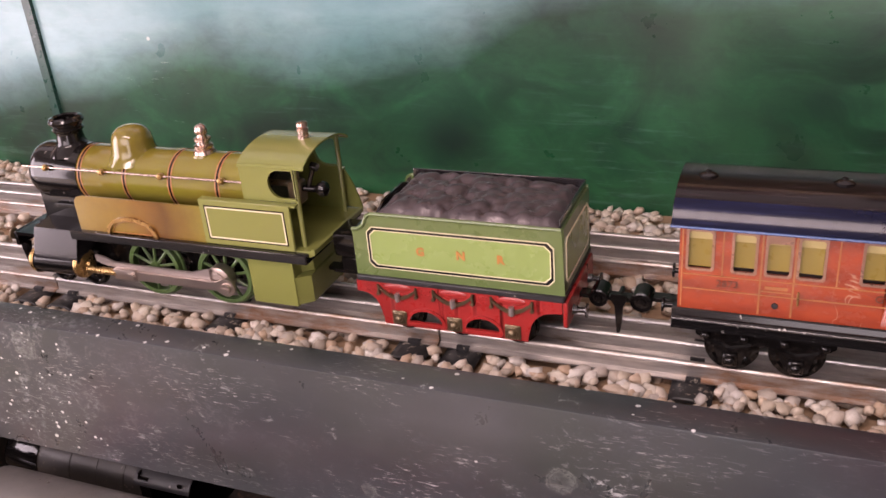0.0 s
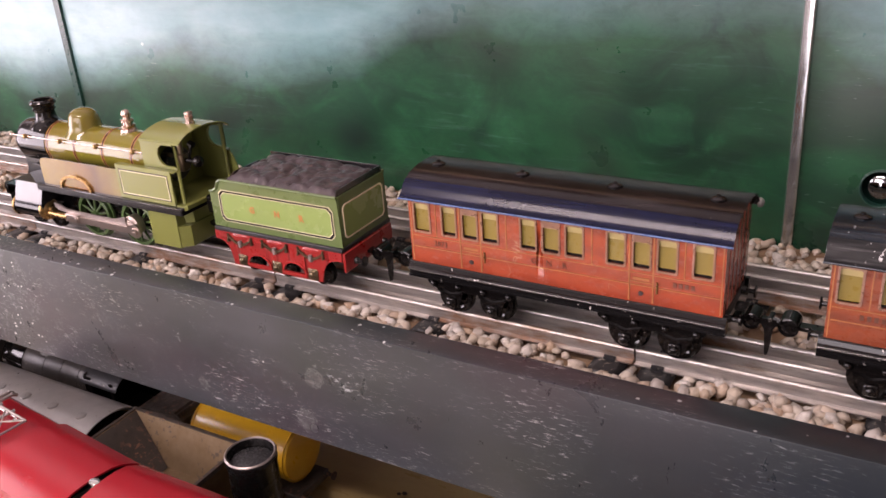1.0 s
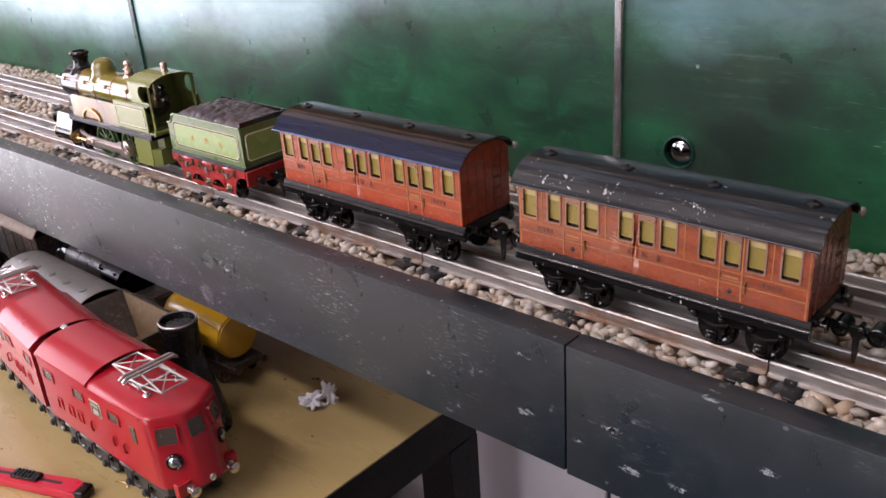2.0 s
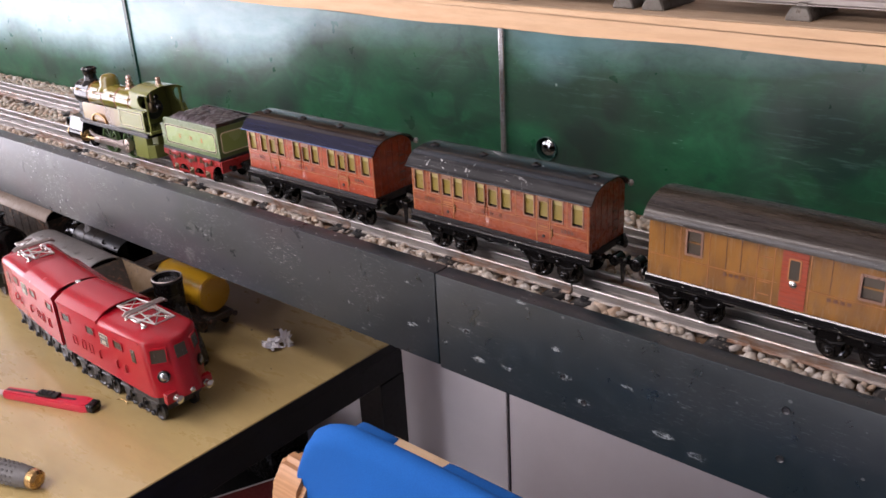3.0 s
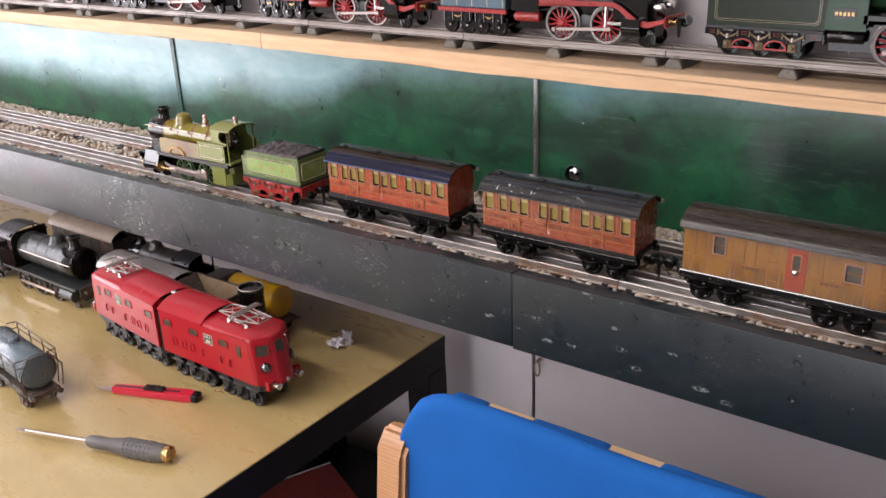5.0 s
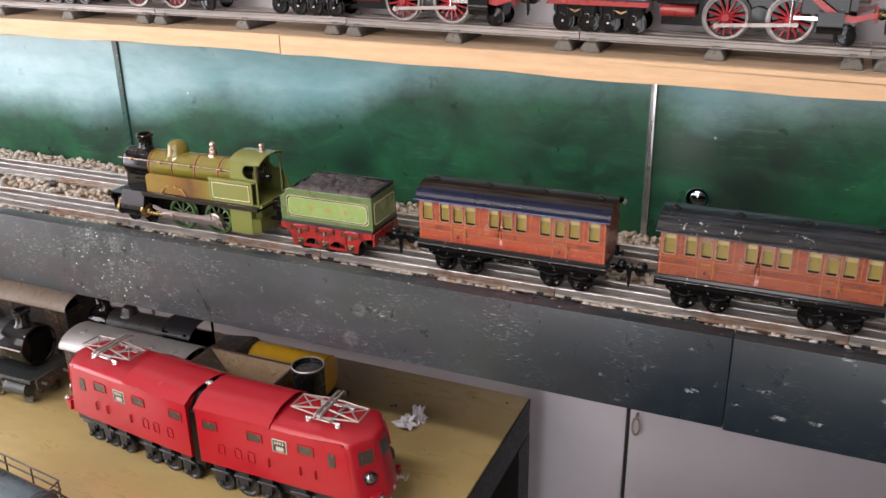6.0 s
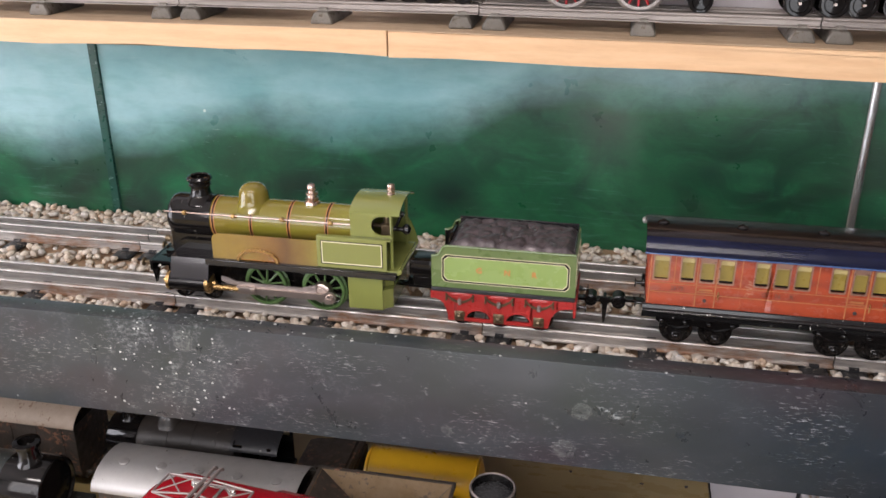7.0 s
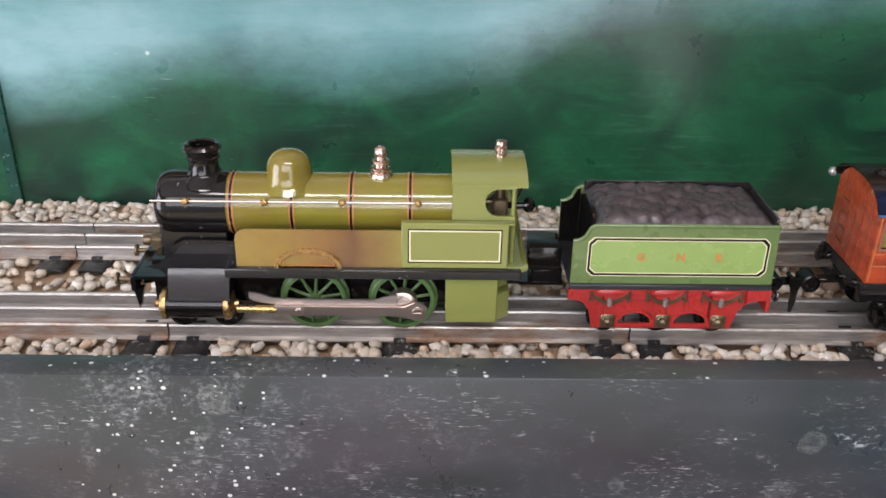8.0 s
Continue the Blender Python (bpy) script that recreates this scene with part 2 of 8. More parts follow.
def fascia_material():
    """Dark painted board: cloudy paint, spatter of many sizes, chalky smears, scratches, knot marks."""
    m, t, p = nodes_of("scuffed_dark_paint")
    v = coords(t)
    sep = t.nodes.new("ShaderNodeSeparateXYZ")
    t.links.new(v, sep.inputs[0])
    x, z = sep.outputs[0], sep.outputs[2]
    big = noise_(t, coords(t, (1.4, 1, 3)), 7, 3)
    tint = noise_(t, coords(t, (1, 1, 1.6)), 6.5, 2)
    c = mixc(t, ramp(t, big, [(0.35, 0.0), (0.68, 1.0)]), (0.029, 0.034, 0.038), (0.049, 0.055, 0.061))
    c = mixc(t, ramp(t, tint, [(0.5, 0.0), (0.66, 0.55)]), c, (0.058, 0.034, 0.043))
    c = mixc(t, ramp(t, tint, [(0.34, 0.5), (0.46, 0.0)]), c, (0.026, 0.038, 0.031))
    # base colour turns darker and bluer towards larger x
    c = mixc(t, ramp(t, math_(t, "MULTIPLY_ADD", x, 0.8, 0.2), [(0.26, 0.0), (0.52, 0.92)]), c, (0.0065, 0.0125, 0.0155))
    # cloudy chalk, thickest in one place
    many = ramp(t, math_(t, "ABSOLUTE", math_(t, "ADD", x, 0.2)), [(0.0, 1.0), (0.035, 0.85), (0.075, 0.36), (0.2, 0.14), (0.5, 0.05)])
    calm = ramp(t, math_(t, "MULTIPLY_ADD", x, 0.8, 0.2), [(0.36, 1.0), (0.5, 0.5), (0.58, 0.15)])
    cloud = noise_(t, coords(t, (1.3, 1, 1)), 34, 5, 0.7, 0.5)
    crumb = noise_(t, coords(t, (1, 1, 1.5)), 330, 4, 0.75)
    f0 = math_(t, "MULTIPLY", ramp(t, cloud, [(0.51, 0.0), (0.7, 0.6)]), math_(t, "MULTIPLY", ramp(t, crumb, [(0.46, 0.0), (0.62, 1.0)]), math_(t, "MULTIPLY_ADD", math_(t, "POWER", many, 1.5), 1.0, 0.015)))
    c = mixc(t, f0, c, (0.44, 0.46, 0.47))
    # rubbed, flaking patches round the knots and here and there along the board
    rub = ramp(t, math_(t, "ABSOLUTE", math_(t, "SUBTRACT", x, 0.1)), [(0.0, 1.0), (0.03, 0.75), (0.07, 0.55), (0.2, 0.5), (0.34, 0.4), (0.42, 0.1)])
    patch = noise_(t, coords(t, (0.9, 1, 1.2)), 22, 4, 0.7, 0.8)
    flake = noise_(t, coords(t, (0.7, 1, 1.2)), 210, 5, 0.8, 0.6)
    f1 = math_(t, "MULTIPLY", ramp(t, math_(t, "MULTIPLY_ADD", rub, 0.15, patch), [(0.66, 0.0), (0.78, 1.0)]), ramp(t, flake, [(0.56, 0.0), (0.63, 0.7)]))
    c = mixc(t, f1, c, (0.4, 0.43, 0.43))
    # drops: every cell its own size
    for size, grow, keep in ((75.0, 0.1, 0.95), (150.0, 0.17, 0.9), (320.0, 0.32, 0.52)):
        vo = add(t, "ShaderNodeTexVoronoi", Scale=size)
        t.links.new(coords(t, (0.85, 1, 1)), vo.inputs["Vector"])
        cell = t.nodes.new("ShaderNodeSeparateColor")
        t.links.new(vo.outputs["Color"], cell.inputs[0])
        chance = math_(t, "GREATER_THAN", math_(t, "MULTIPLY_ADD", many, 1.0 - keep, math_(t, "MULTIPLY", cell.outputs[1], 0.72)), 0.66)
        radius = math_(t, "MULTIPLY_ADD", math_(t, "POWER", cell.outputs[0], 2.6), grow, 0.035)
        inside = ramp(t, math_(t, "MULTIPLY_ADD", math_(t, "SUBTRACT", radius, vo.outputs["Distance"]), 9.0, 0.5), [(0.35, 0.0), (0.75, 0.95)])
        c = mixc(t, math_(t, "MULTIPLY", math_(t, "MULTIPLY", inside, chance), calm), c, (0.56, 0.58, 0.57))
    # fine long scratches
    sc = noise_(t, coords(t, (34, 260, 230)), 4, 5, 0.7, 0.6)
    zone = noise_(t, coords(t, (1.2, 1, 2.6)), 11, 3, 0.6)
    f2 = math_(t, "MULTIPLY", ramp(t, sc, [(0.575, 0.0), (0.67, 0.62)]), ramp(t, zone, [(0.46, 0.0), (0.6, 1.0)]))
    c = mixc(t, math_(t, "MULTIPLY", f2, calm), c, (0.62, 0.63, 0.63))
    # bumped spots where the paint is knocked off
    nick = math_(t, "MULTIPLY_ADD", noise_(t, coords(t, (0.7, 1, 1.4)), 240, 4, 0.85, 0.8), 0.019, -0.009)
    chipped = ramp(t, noise_(t, coords(t, (0.6, 1, 1.2)), 420, 4, 0.8, 0.5), [(0.47, 0.0), (0.56, 1.0)])
    for kx, kz, r in ((0.42, 0.947, 0.003), (0.423, 0.909, 0.0045), (0.481, 0.92, 0.0042), (0.458, 0.903, 0.0028), (0.493, 0.898, 0.0046), (0.521, 0.9, 0.0036), (0.567, 0.932, 0.0042), (0.573, 0.911, 0.0052), (0.591, 0.895, 0.0046), (0.626, 0.921, 0.0032), (0.654, 0.893, 0.005), (0.68, 0.886, 0.005), (0.346, 0.907, 0.0026), (0.535, 0.961, 0.003)):
        dx, dz = math_(t, "MULTIPLY", math_(t, "SUBTRACT", x, kx), 0.8), math_(t, "MULTIPLY", math_(t, "SUBTRACT", z, kz), 2.2)
        d = math_(t, "SQRT", math_(t, "ADD", math_(t, "MULTIPLY", dx, dx), math_(t, "MULTIPLY", dz, dz)))
        d = math_(t, "DIVIDE", math_(t, "ADD", d, nick), r)
        spot = ramp(t, math_(t, "MULTIPLY", d, 0.5), [(0.0, 0.5), (0.2, 0.3), (0.36, 0.75), (0.6, 0.0)])
        c = mixc(t, math_(t, "MULTIPLY", spot, chipped), c, (0.46, 0.5, 0.5))
    # chalky knots that show through the paint
    wob = math_(t, "MULTIPLY_ADD", noise_(t, v, 130, 4, 0.75), 0.011, -0.0055)
    for kx, kz, r in ((-0.186, 0.9495, 0.0068), (0.109, 0.9262, 0.0056), (0.014, 0.8975, 0.0036), (0.0985, 0.893, 0.0062)):
        dx, dz = math_(t, "SUBTRACT", x, kx), math_(t, "SUBTRACT", z, kz)
        d = math_(t, "SQRT", math_(t, "ADD", math_(t, "MULTIPLY", dx, dx), math_(t, "MULTIPLY", dz, dz)))
        d = math_(t, "DIVIDE", math_(t, "ADD", d, wob), r)
        ring = ramp(t, math_(t, "MULTIPLY", d, 0.5), [(0.0, 0.08), (0.3, 0.12), (0.44, 0.24), (0.49, 0.0), (0.56, 0.26), (0.66, 0.0)])
        c = mixc(t, math_(t, "MULTIPLY", ring, ramp(t, crumb, [(0.36, 0.15), (0.58, 1.0)])), c, (0.38, 0.41, 0.38))
    t.links.new(c, p.inputs["Base Color"])
    t.links.new(ramp(t, cloud, [(0.3, 0.25), (0.75, 0.42)]), p.inputs["Roughness"])
    relief = math_(t, "MULTIPLY_ADD", crumb, 0.25, noise_(t, coords(t, (1, 1, 3)), 26, 3))
    bumped(t, p, relief, 0.22, 0.0011)
    return m


def pebble_material():
    m, t, p = nodes_of("pebbles")
    geo = t.nodes.new("ShaderNodeNewGeometry")
    oi = t.nodes.new("ShaderNodeObjectInfo")
    mixed = math_(t, "FRACT", math_(t, "ADD", geo.outputs["Random Per Island"], oi.outputs["Random"]))
    c = ramp(t, mixed, [(0.0, (0.34, 0.3, 0.26)), (0.2, (0.58, 0.5, 0.4)), (0.4, (0.68, 0.63, 0.55)), (0.55, (0.5, 0.36, 0.25)), (0.7, (0.72, 0.69, 0.64)), (0.85, (0.44, 0.41, 0.38)), (1.0, (0.6, 0.47, 0.35))])
    v = coords(t)
    n = noise_(t, v, 420, 4, 0.65)
    c = mixc(t, ramp(t, n, [(0.35, 0.0), (0.75, 0.45)]), c, (0.3, 0.22, 0.16))
    t.links.new(c, p.inputs["Base Color"])
    p.inputs["Roughness"].default_value = 0.55
    bumped(t, p, n, 0.2, 0.0004)
    return m


def rail_material():
    m, t, p = nodes_of("tarnished_tinplate")
    v = coords(t, (1, 3, 3))
    long_ = noise_(t, coords(t, (6, 60, 60)), 6, 4, 0.65)
    spot = noise_(t, v, 40, 5, 0.7)
    c = mixc(t, ramp(t, long_, [(0.35, 0.0), (0.7, 1.0)]), (0.37, 0.35, 0.335), (0.58, 0.55, 0.52))
    c = mixc(t, ramp(t, spot, [(0.55, 0.0), (0.72, 0.7)]), c, (0.27, 0.21, 0.15))
    rust = noise_(t, v, 9, 3)
    c = mixc(t, math_(t, "MULTIPLY", ramp(t, rust, [(0.55, 0.0), (0.64, 0.7)]), ramp(t, spot, [(0.4, 0.0), (0.6, 1.0)])), c, (0.3, 0.13, 0.04))
    t.links.new(c, p.inputs["Base Color"])
    p.inputs["Metallic"].default_value = 0.85
    t.links.new(ramp(t, spot, [(0.3, 0.32), (0.7, 0.55)]), p.inputs["Roughness"])
    bumped(t, p, spot, 0.1, 0.0006)
    return m


def casing_material():
    """Olive lacquer burnt brown over the front of the casing, fading towards the cab."""
    m, t, p = nodes_of("aged_brown_lacquer")
    v = coords(t)
    sep = t.nodes.new("ShaderNodeSeparateXYZ")
    t.links.new(v, sep.inputs[0])
    wob = noise_(t, v, 30, 3, 0.5, 0.4)
    along = math_(t, "ADD", math_(t, "MULTIPLY_ADD", sep.outputs[0], 10.0, 0.5), math_(t, "MULTIPLY_ADD", wob, 0.3, -0.15))
    c = ramp(t, along, [(0.03, (0.2, 0.13, 0.024)), (0.3, (0.195, 0.12, 0.021)), (0.46, (0.17, 0.082, 0.017)), (0.6, (0.1, 0.044, 0.012)), (0.73, (0.15, 0.09, 0.018)), (0.9, (0.19, 0.165, 0.027))])
    fine = noise_(t, v, 160, 4, 0.6)
    c = mixc(t, ramp(t, fine, [(0.4, 0.0), (0.75, 0.22)]), c, (0.08, 0.04, 0.012))
    t.links.new(c, p.inputs["Base Color"])
    t.links.new(ramp(t, wob, [(0.3, 0.14), (0.7, 0.2)]), p.inputs["Roughness"])
    p.inputs["Coat Weight"].default_value = 0.6
    p.inputs["Coat Roughness"].default_value = 0.06
    return m


def fabric(name, col):
    m, t, p = nodes_of(name)
    v = coords(t)
    weave = noise_(t, v, 900, 2)
    big = noise_(t, v, 9, 4)
    fold = noise_(t, coords(t, (1, 1, 0.25)), 22, 3, 0.5, 0.5)
    c = mixc(t, big, dark(col, 0.75), dark(col, 1.15))
    c = mixc(t, ramp(t, weave, [(0.4, 0.0), (0.7, 0.3)]), c, dark(col, 0.5))
    t.links.new(c, p.inputs["Base Color"])
    p.inputs["Roughness"].default_value = 0.9
    p.inputs["Specular IOR Level"].default_value = 0.25
    bumped(t, p, math_(t, "MULTIPLY_ADD", fold, 6.0, weave), 0.35, 0.0007)
    return m


def glass_pane(name, tint=(1, 1, 1)):
    m, t, p = nodes_of(name)
    p.inputs["Base Color"].default_value = (*tint, 1)
    p.inputs["Transmission Weight"].default_value = 1.0
    p.inputs["Roughness"].default_value = 0.02
    p.inputs["IOR"].default_value = 1.05
    return m


MURAL = mural_material()
FASCIA = fascia_material()
PEBBLE = pebble_material()
RAIL = rail_material()
LILAC = paint("grey_lilac_wall_paint", (0.54, 0.51, 0.53), 0.5, var=0.07, scale=8, bump=0.05)
PLASTER = paint("room_plaster", (0.4, 0.38, 0.37), 0.85, var=0.1, scale=6)
CEILING = paint("ceiling_paint", (0.55, 0.53, 0.52), 0.9, var=0.06, scale=5)
FLOOR = wood("floor_boards", (0.24, 0.14, 0.08), (0.12, 0.065, 0.035), 0.5, 3)
PINE = wood("bare_pine", (0.64, 0.42, 0.24), (0.55, 0.32, 0.16), 0.55, 7, (0.5, 4, 4), knots=True, grain=0.3)
DIRTY_PINE = wood("dusty_pine", (0.48, 0.35, 0.23), (0.36, 0.25, 0.15), 0.7, 10, (1, 6, 6))
CORK = wood("ballast_board", (0.36, 0.24, 0.15), (0.24, 0.14, 0.08), 0.9, 14)
STRIP = paint("aluminium_strip", (0.62, 0.63, 0.63), 0.2, 0.95, var=0.12, scale=50, chips=(0.1, 0.14, 0.12), chip_at=0.66, bump=0.02)
DARK_STRIP = paint("green_painted_strip", (0.012, 0.06, 0.045), 0.3, var=0.3, chips=(0.2, 0.27, 0.25), chip_at=0.66)
SLEEPER = paint("black_tin_sleeper", (0.022, 0.022, 0.024), 0.42, 0.3, var=0.3, chips=(0.25, 0.22, 0.18), chip_at=0.62)
UPPER_SLEEPER = paint("grey_tin_sleeper", (0.15, 0.135, 0.115), 0.5, 0.4, var=0.3, chips=(0.08, 0.06, 0.04), chip_at=0.6)
BLACK = paint("black_enamel", (0.006, 0.0052, 0.005), 0.1, var=0.3, chips=(0.32, 0.3, 0.27), chip_at=0.73, bump=0.0, uneven=0.3, spec=0.4)
SATIN_BLACK = paint("satin_black", (0.016, 0.016, 0.018), 0.4, var=0.3, chips=(0.3, 0.28, 0.25), chip_at=0.71)
OLIVE = paint("olive_lacquer", (0.165, 0.148, 0.02), 0.14, var=0.12, scale=18, coat=0.3, bump=0.0, uneven=0.3, second=(0.15, 0.112, 0.018))
BROWN_OLIVE = casing_material()
LOCO_GREEN = paint("engine_green", (0.17, 0.185, 0.05), 0.25, var=0.05, scale=16, coat=0.35, bump=0.0, uneven=0.2)
PANEL_GREEN = paint("bright_panel_green", (0.195, 0.28, 0.08), 0.27, var=0.04, scale=16, coat=0.3, bump=0.0, uneven=0.2)
EDGE_GREEN = paint("mid_green_edge", (0.09, 0.135, 0.042), 0.28, var=0.08, scale=20, coat=0.3, bump=0.0, uneven=0.3, chips=(0.4, 0.36, 0.26), chip_at=0.76)
WHEEL_GREEN = paint("wheel_green", (0.065, 0.12, 0.038), 0.32, var=0.2)
CREAM = paint("cream_lining", (0.66, 0.6, 0.4), 0.4, var=0.15)
GOLD = paint("gold_lettering", (0.46, 0.19, 0.045), 0.4, 0.0, var=0.2)
BRASS = paint("brass", (0.44, 0.28, 0.115), 0.26, 0.9, var=0.15, scale=80, bump=0.0)
COPPER = paint("nickelled_copper", (0.54, 0.4, 0.34), 0.24, 1.0, var=0.12, scale=100, bump=0.0)
STEEL = paint("polished_steel", (0.56, 0.47, 0.42), 0.3, 0.95, var=0.06, scale=60, bump=0.0, uneven=0.3)
DULL_STEEL = paint("dull_steel", (0.34, 0.29, 0.27), 0.38, 0.7, var=0.12, scale=60, bump=0.0)
TARNISHED = paint("tarnished_brass", (0.15, 0.11, 0.065), 0.32, 0.7, var=0.3, scale=90, bump=0.05)
CASING = paint("grey_black_sheet", (0.016, 0.0145, 0.016), 0.22, var=0.2, coat=0.6, bump=0.0, uneven=0.3)
SILVER = paint("bright_wire", (0.7, 0.69, 0.66), 0.2, 1.0, var=0.15, scale=200)
FRAME_RED = paint("frame_red", (0.3, 0.022, 0.019), 0.3, var=0.25, coat=0.2, chips=(0.12, 0.1, 0.06), chip_at=0.7)
COAL = paint("tin_coal", (0.085, 0.068, 0.072), 0.3, 0.35, var=0.4, scale=60, bump=0.05)
TEAK = wood("printed_teak", (0.32, 0.05, 0.016), (0.17, 0.022, 0.01), 0.26, 9, (1.6, 3, 3), coat=0.5, per_object=0.1, grain=0.5, scratched=True)
TEAK_PALE = wood("printed_teak_orange", (0.235, 0.048, 0.015), (0.12, 0.021, 0.008), 0.28, 9, (1.6, 3, 3), coat=0.5, grain=0.5, scratched=True)
VAN_TEAK = wood("printed_pale_teak", (0.24, 0.105, 0.017), (0.1, 0.04, 0.009), 0.26, 10, (5, 3, 0.6), coat=0.5, grain=0.6)
VAN_DOOR = wood("printed_red_door", (0.3, 0.045, 0.014), (0.18, 0.024, 0.009), 0.3, 12, coat=0.4)
LINING = paint("printed_gold_lining", (0.36, 0.14, 0.045), 0.35, var=0.3, scale=200)
BLIND = paint("printed_blind", (0.21, 0.155, 0.026), 0.3, var=0.12, scale=40, coat=0.3, bump=0.0)
WINDOW_METAL = paint("worn_window_rim", (0.33, 0.19, 0.14), 0.3, 0.6, var=0.25, scale=90, bump=0.03)
PRINT_DARK = paint("dark_brown_print", (0.1, 0.035, 0.02), 0.35, var=0.2)
SOLEBAR = paint("chipped_black_enamel", (0.007, 0.0066, 0.0068), 0.14, var=0.2, coat=0.15, chips=(0.5, 0.48, 0.45), chip_at=0.7, chip_scale=300, bump=0.0, uneven=0.3)
BLIND_TOP = paint("printed_blind_top", (0.44, 0.36, 0.15), 0.35, var=0.1, scale=90)
DARK_BOILER = paint("brown_black_boiler", (0.03, 0.025, 0.022), 0.38, var=0.3, scale=40, chips=(0.12, 0.1, 0.08), chip_at=0.66)
NAVY = paint("navy_roof", (0.0035, 0.005, 0.02), 0.2, var=0.2, chips=(0.4, 0.4, 0.45), chip_at=0.78, bump=0.01, uneven=0.3, spec=0.28, streak=(0.012, 0.016, 0.05))
# brown-black paints the dark reflection on top of the navy roof
REFLECTED_DARK_ROOF = paint("roof_painted_reflection", (0.009, 0.0065, 0.0065), 0.16, var=0.25, coat=0.0, chips=(0.3, 0.28, 0.27), chip_at=0.77, bump=0.01, uneven=0.4, spec=0.3, streak=(0.05, 0.035, 0.035))
BLUE_EDGE = paint("blue_roof_edge", (0.04, 0.09, 0.23), 0.25, var=0.3, chips=(0.5, 0.55, 0.65), chip_at=0.66, chip_scale=150)
# scuffed; its black paints in the dark room mirrored by the slope
COVE_REFLECTION = paint("scuffed_cove_reflection", (0.007, 0.007, 0.008), 0.45, var=0.3, chips=(0.55, 0.55, 0.54), chip_at=0.65, chip_scale=260, bump=0.02, uneven=0.4, spec=0.25, streak=(0.07, 0.07, 0.07))
SLATE_ROOF = paint("slate_black_roof", (0.008, 0.013, 0.018), 0.2, var=0.25, chips=(0.4, 0.42, 0.42), chip_at=0.7, chip_scale=170, bump=0.01, uneven=0.4, spec=0.4, streak=(0.06, 0.075, 0.085))
BROWN_ROOF = paint("brown_black_roof", (0.017, 0.0125, 0.0095), 0.27, var=0.6, scale=40, stretch=(0.6, 9, 9), chips=(0.45, 0.42, 0.4), chip_at=0.7, uneven=0.8, second=(0.035, 0.028, 0.022), spec=0.4, streak=(0.055, 0.046, 0.036))
TABLE_TOP = wood("varnished_tabletop", (0.43, 0.325, 0.14), (0.38, 0.275, 0.11), 0.3, 2.2, (1, 3, 3), coat=0.45)
TABLE_STEEL = paint("black_table_steel", (0.006, 0.006, 0.0065), 0.4, var=0.3, spec=0.2)
RED_PAINT = paint("bright_red_tin", (0.32, 0.007, 0.014), 0.26, var=0.05, coat=0.0, bump=0.0, scale=10, uneven=0.15)
DULL_WINDOW = paint("dusty_window", (0.062, 0.05, 0.036), 0.22, var=0.25)
YELLOW = paint("tank_yellow", (0.6, 0.33, 0.015), 0.32, var=0.15, scale=30, coat=0.2)
SILVER_ROOF = paint("dull_silver_roof", (0.44, 0.43, 0.42), 0.36, 0.7, var=0.15, scale=30, chips=(0.25, 0.23, 0.2), chip_at=0.7)
RUST_ROOF = paint("rusty_grey_roof", (0.34, 0.265, 0.205), 0.55, 0.1, var=0.25, scale=40, chips=(0.2, 0.13, 0.085), chip_at=0.62)
WAGON_BROWN = paint("worn_wagon_brown", (0.17, 0.112, 0.056), 0.75, var=0.3, scale=30, chips=(0.07, 0.05, 0.035), chip_at=0.6)
WAGON_DARK = paint("worn_wagon_dark", (0.05, 0.04, 0.033), 0.5, var=0.4, chips=(0.2, 0.1, 0.06), chip_at=0.6)
TANK_GREY = paint("blue_grey_tank", (0.085, 0.115, 0.135), 0.3, 0.2, var=0.3, coat=0.2, chips=(0.35, 0.35, 0.33), chip_at=0.66)
LOCO_STEELY = paint("worn_black_boiler", (0.03, 0.034, 0.032), 0.34, 0.2, var=0.35, chips=(0.3, 0.28, 0.25), chip_at=0.68)
BLUE_BOILER = paint("dark_blue_boiler", (0.008, 0.035, 0.055), 0.2, var=0.2, coat=0.5)
BLUE_GREY = paint("blue_grey_tender", (0.065, 0.11, 0.15), 0.32, var=0.25, coat=0.2)
DEEP_GREEN = paint("deep_green_tin", (0.009, 0.017, 0.008), 0.26, var=0.1, bump=0.0, scale=20, uneven=0.2, spec=0.3)
ENGINE_DARK_GREEN = paint("dark_engine_green", (0.01, 0.042, 0.018), 0.24, var=0.1, bump=0.0, scale=20, uneven=0.2, spec=0.4)
TYRE_STEEL = paint("dull_tyre_steel", (0.2, 0.18, 0.17), 0.36, 0.8, var=0.2, scale=60, bump=0.0)
AGED_LINE = paint("aged_cream_line", (0.26, 0.24, 0.15), 0.4, var=0.1)
UPPER_RAIL = paint("dull_grey_rail", (0.25, 0.22, 0.2), 0.45, 0.6, var=0.25, scale=40, stretch=(0.3, 3, 3), bump=0.02)
WHEEL_RED = paint("wheel_red", (0.3, 0.012, 0.018), 0.36, var=0.25)
PAPER = paint("tissue_paper", (0.74, 0.74, 0.8), 0.9, var=0.08, scale=70, bump=0.2)
BLUE_CLOTH = fabric("blue_cover", (0.005, 0.1, 0.37))
CHAIR_WOOD = wood("oiled_chair_wood", (0.48, 0.25, 0.11), (0.33, 0.15, 0.06), 0.4, 10, coat=0.2)
PALE_WOOD = wood("pale_chair_rail", (0.6, 0.43, 0.27), (0.5, 0.33, 0.18), 0.5, 10)
KNIFE_RED = paint("red_plastic", (0.5, 0.012, 0.035), 0.32, var=0.1, scale=50)
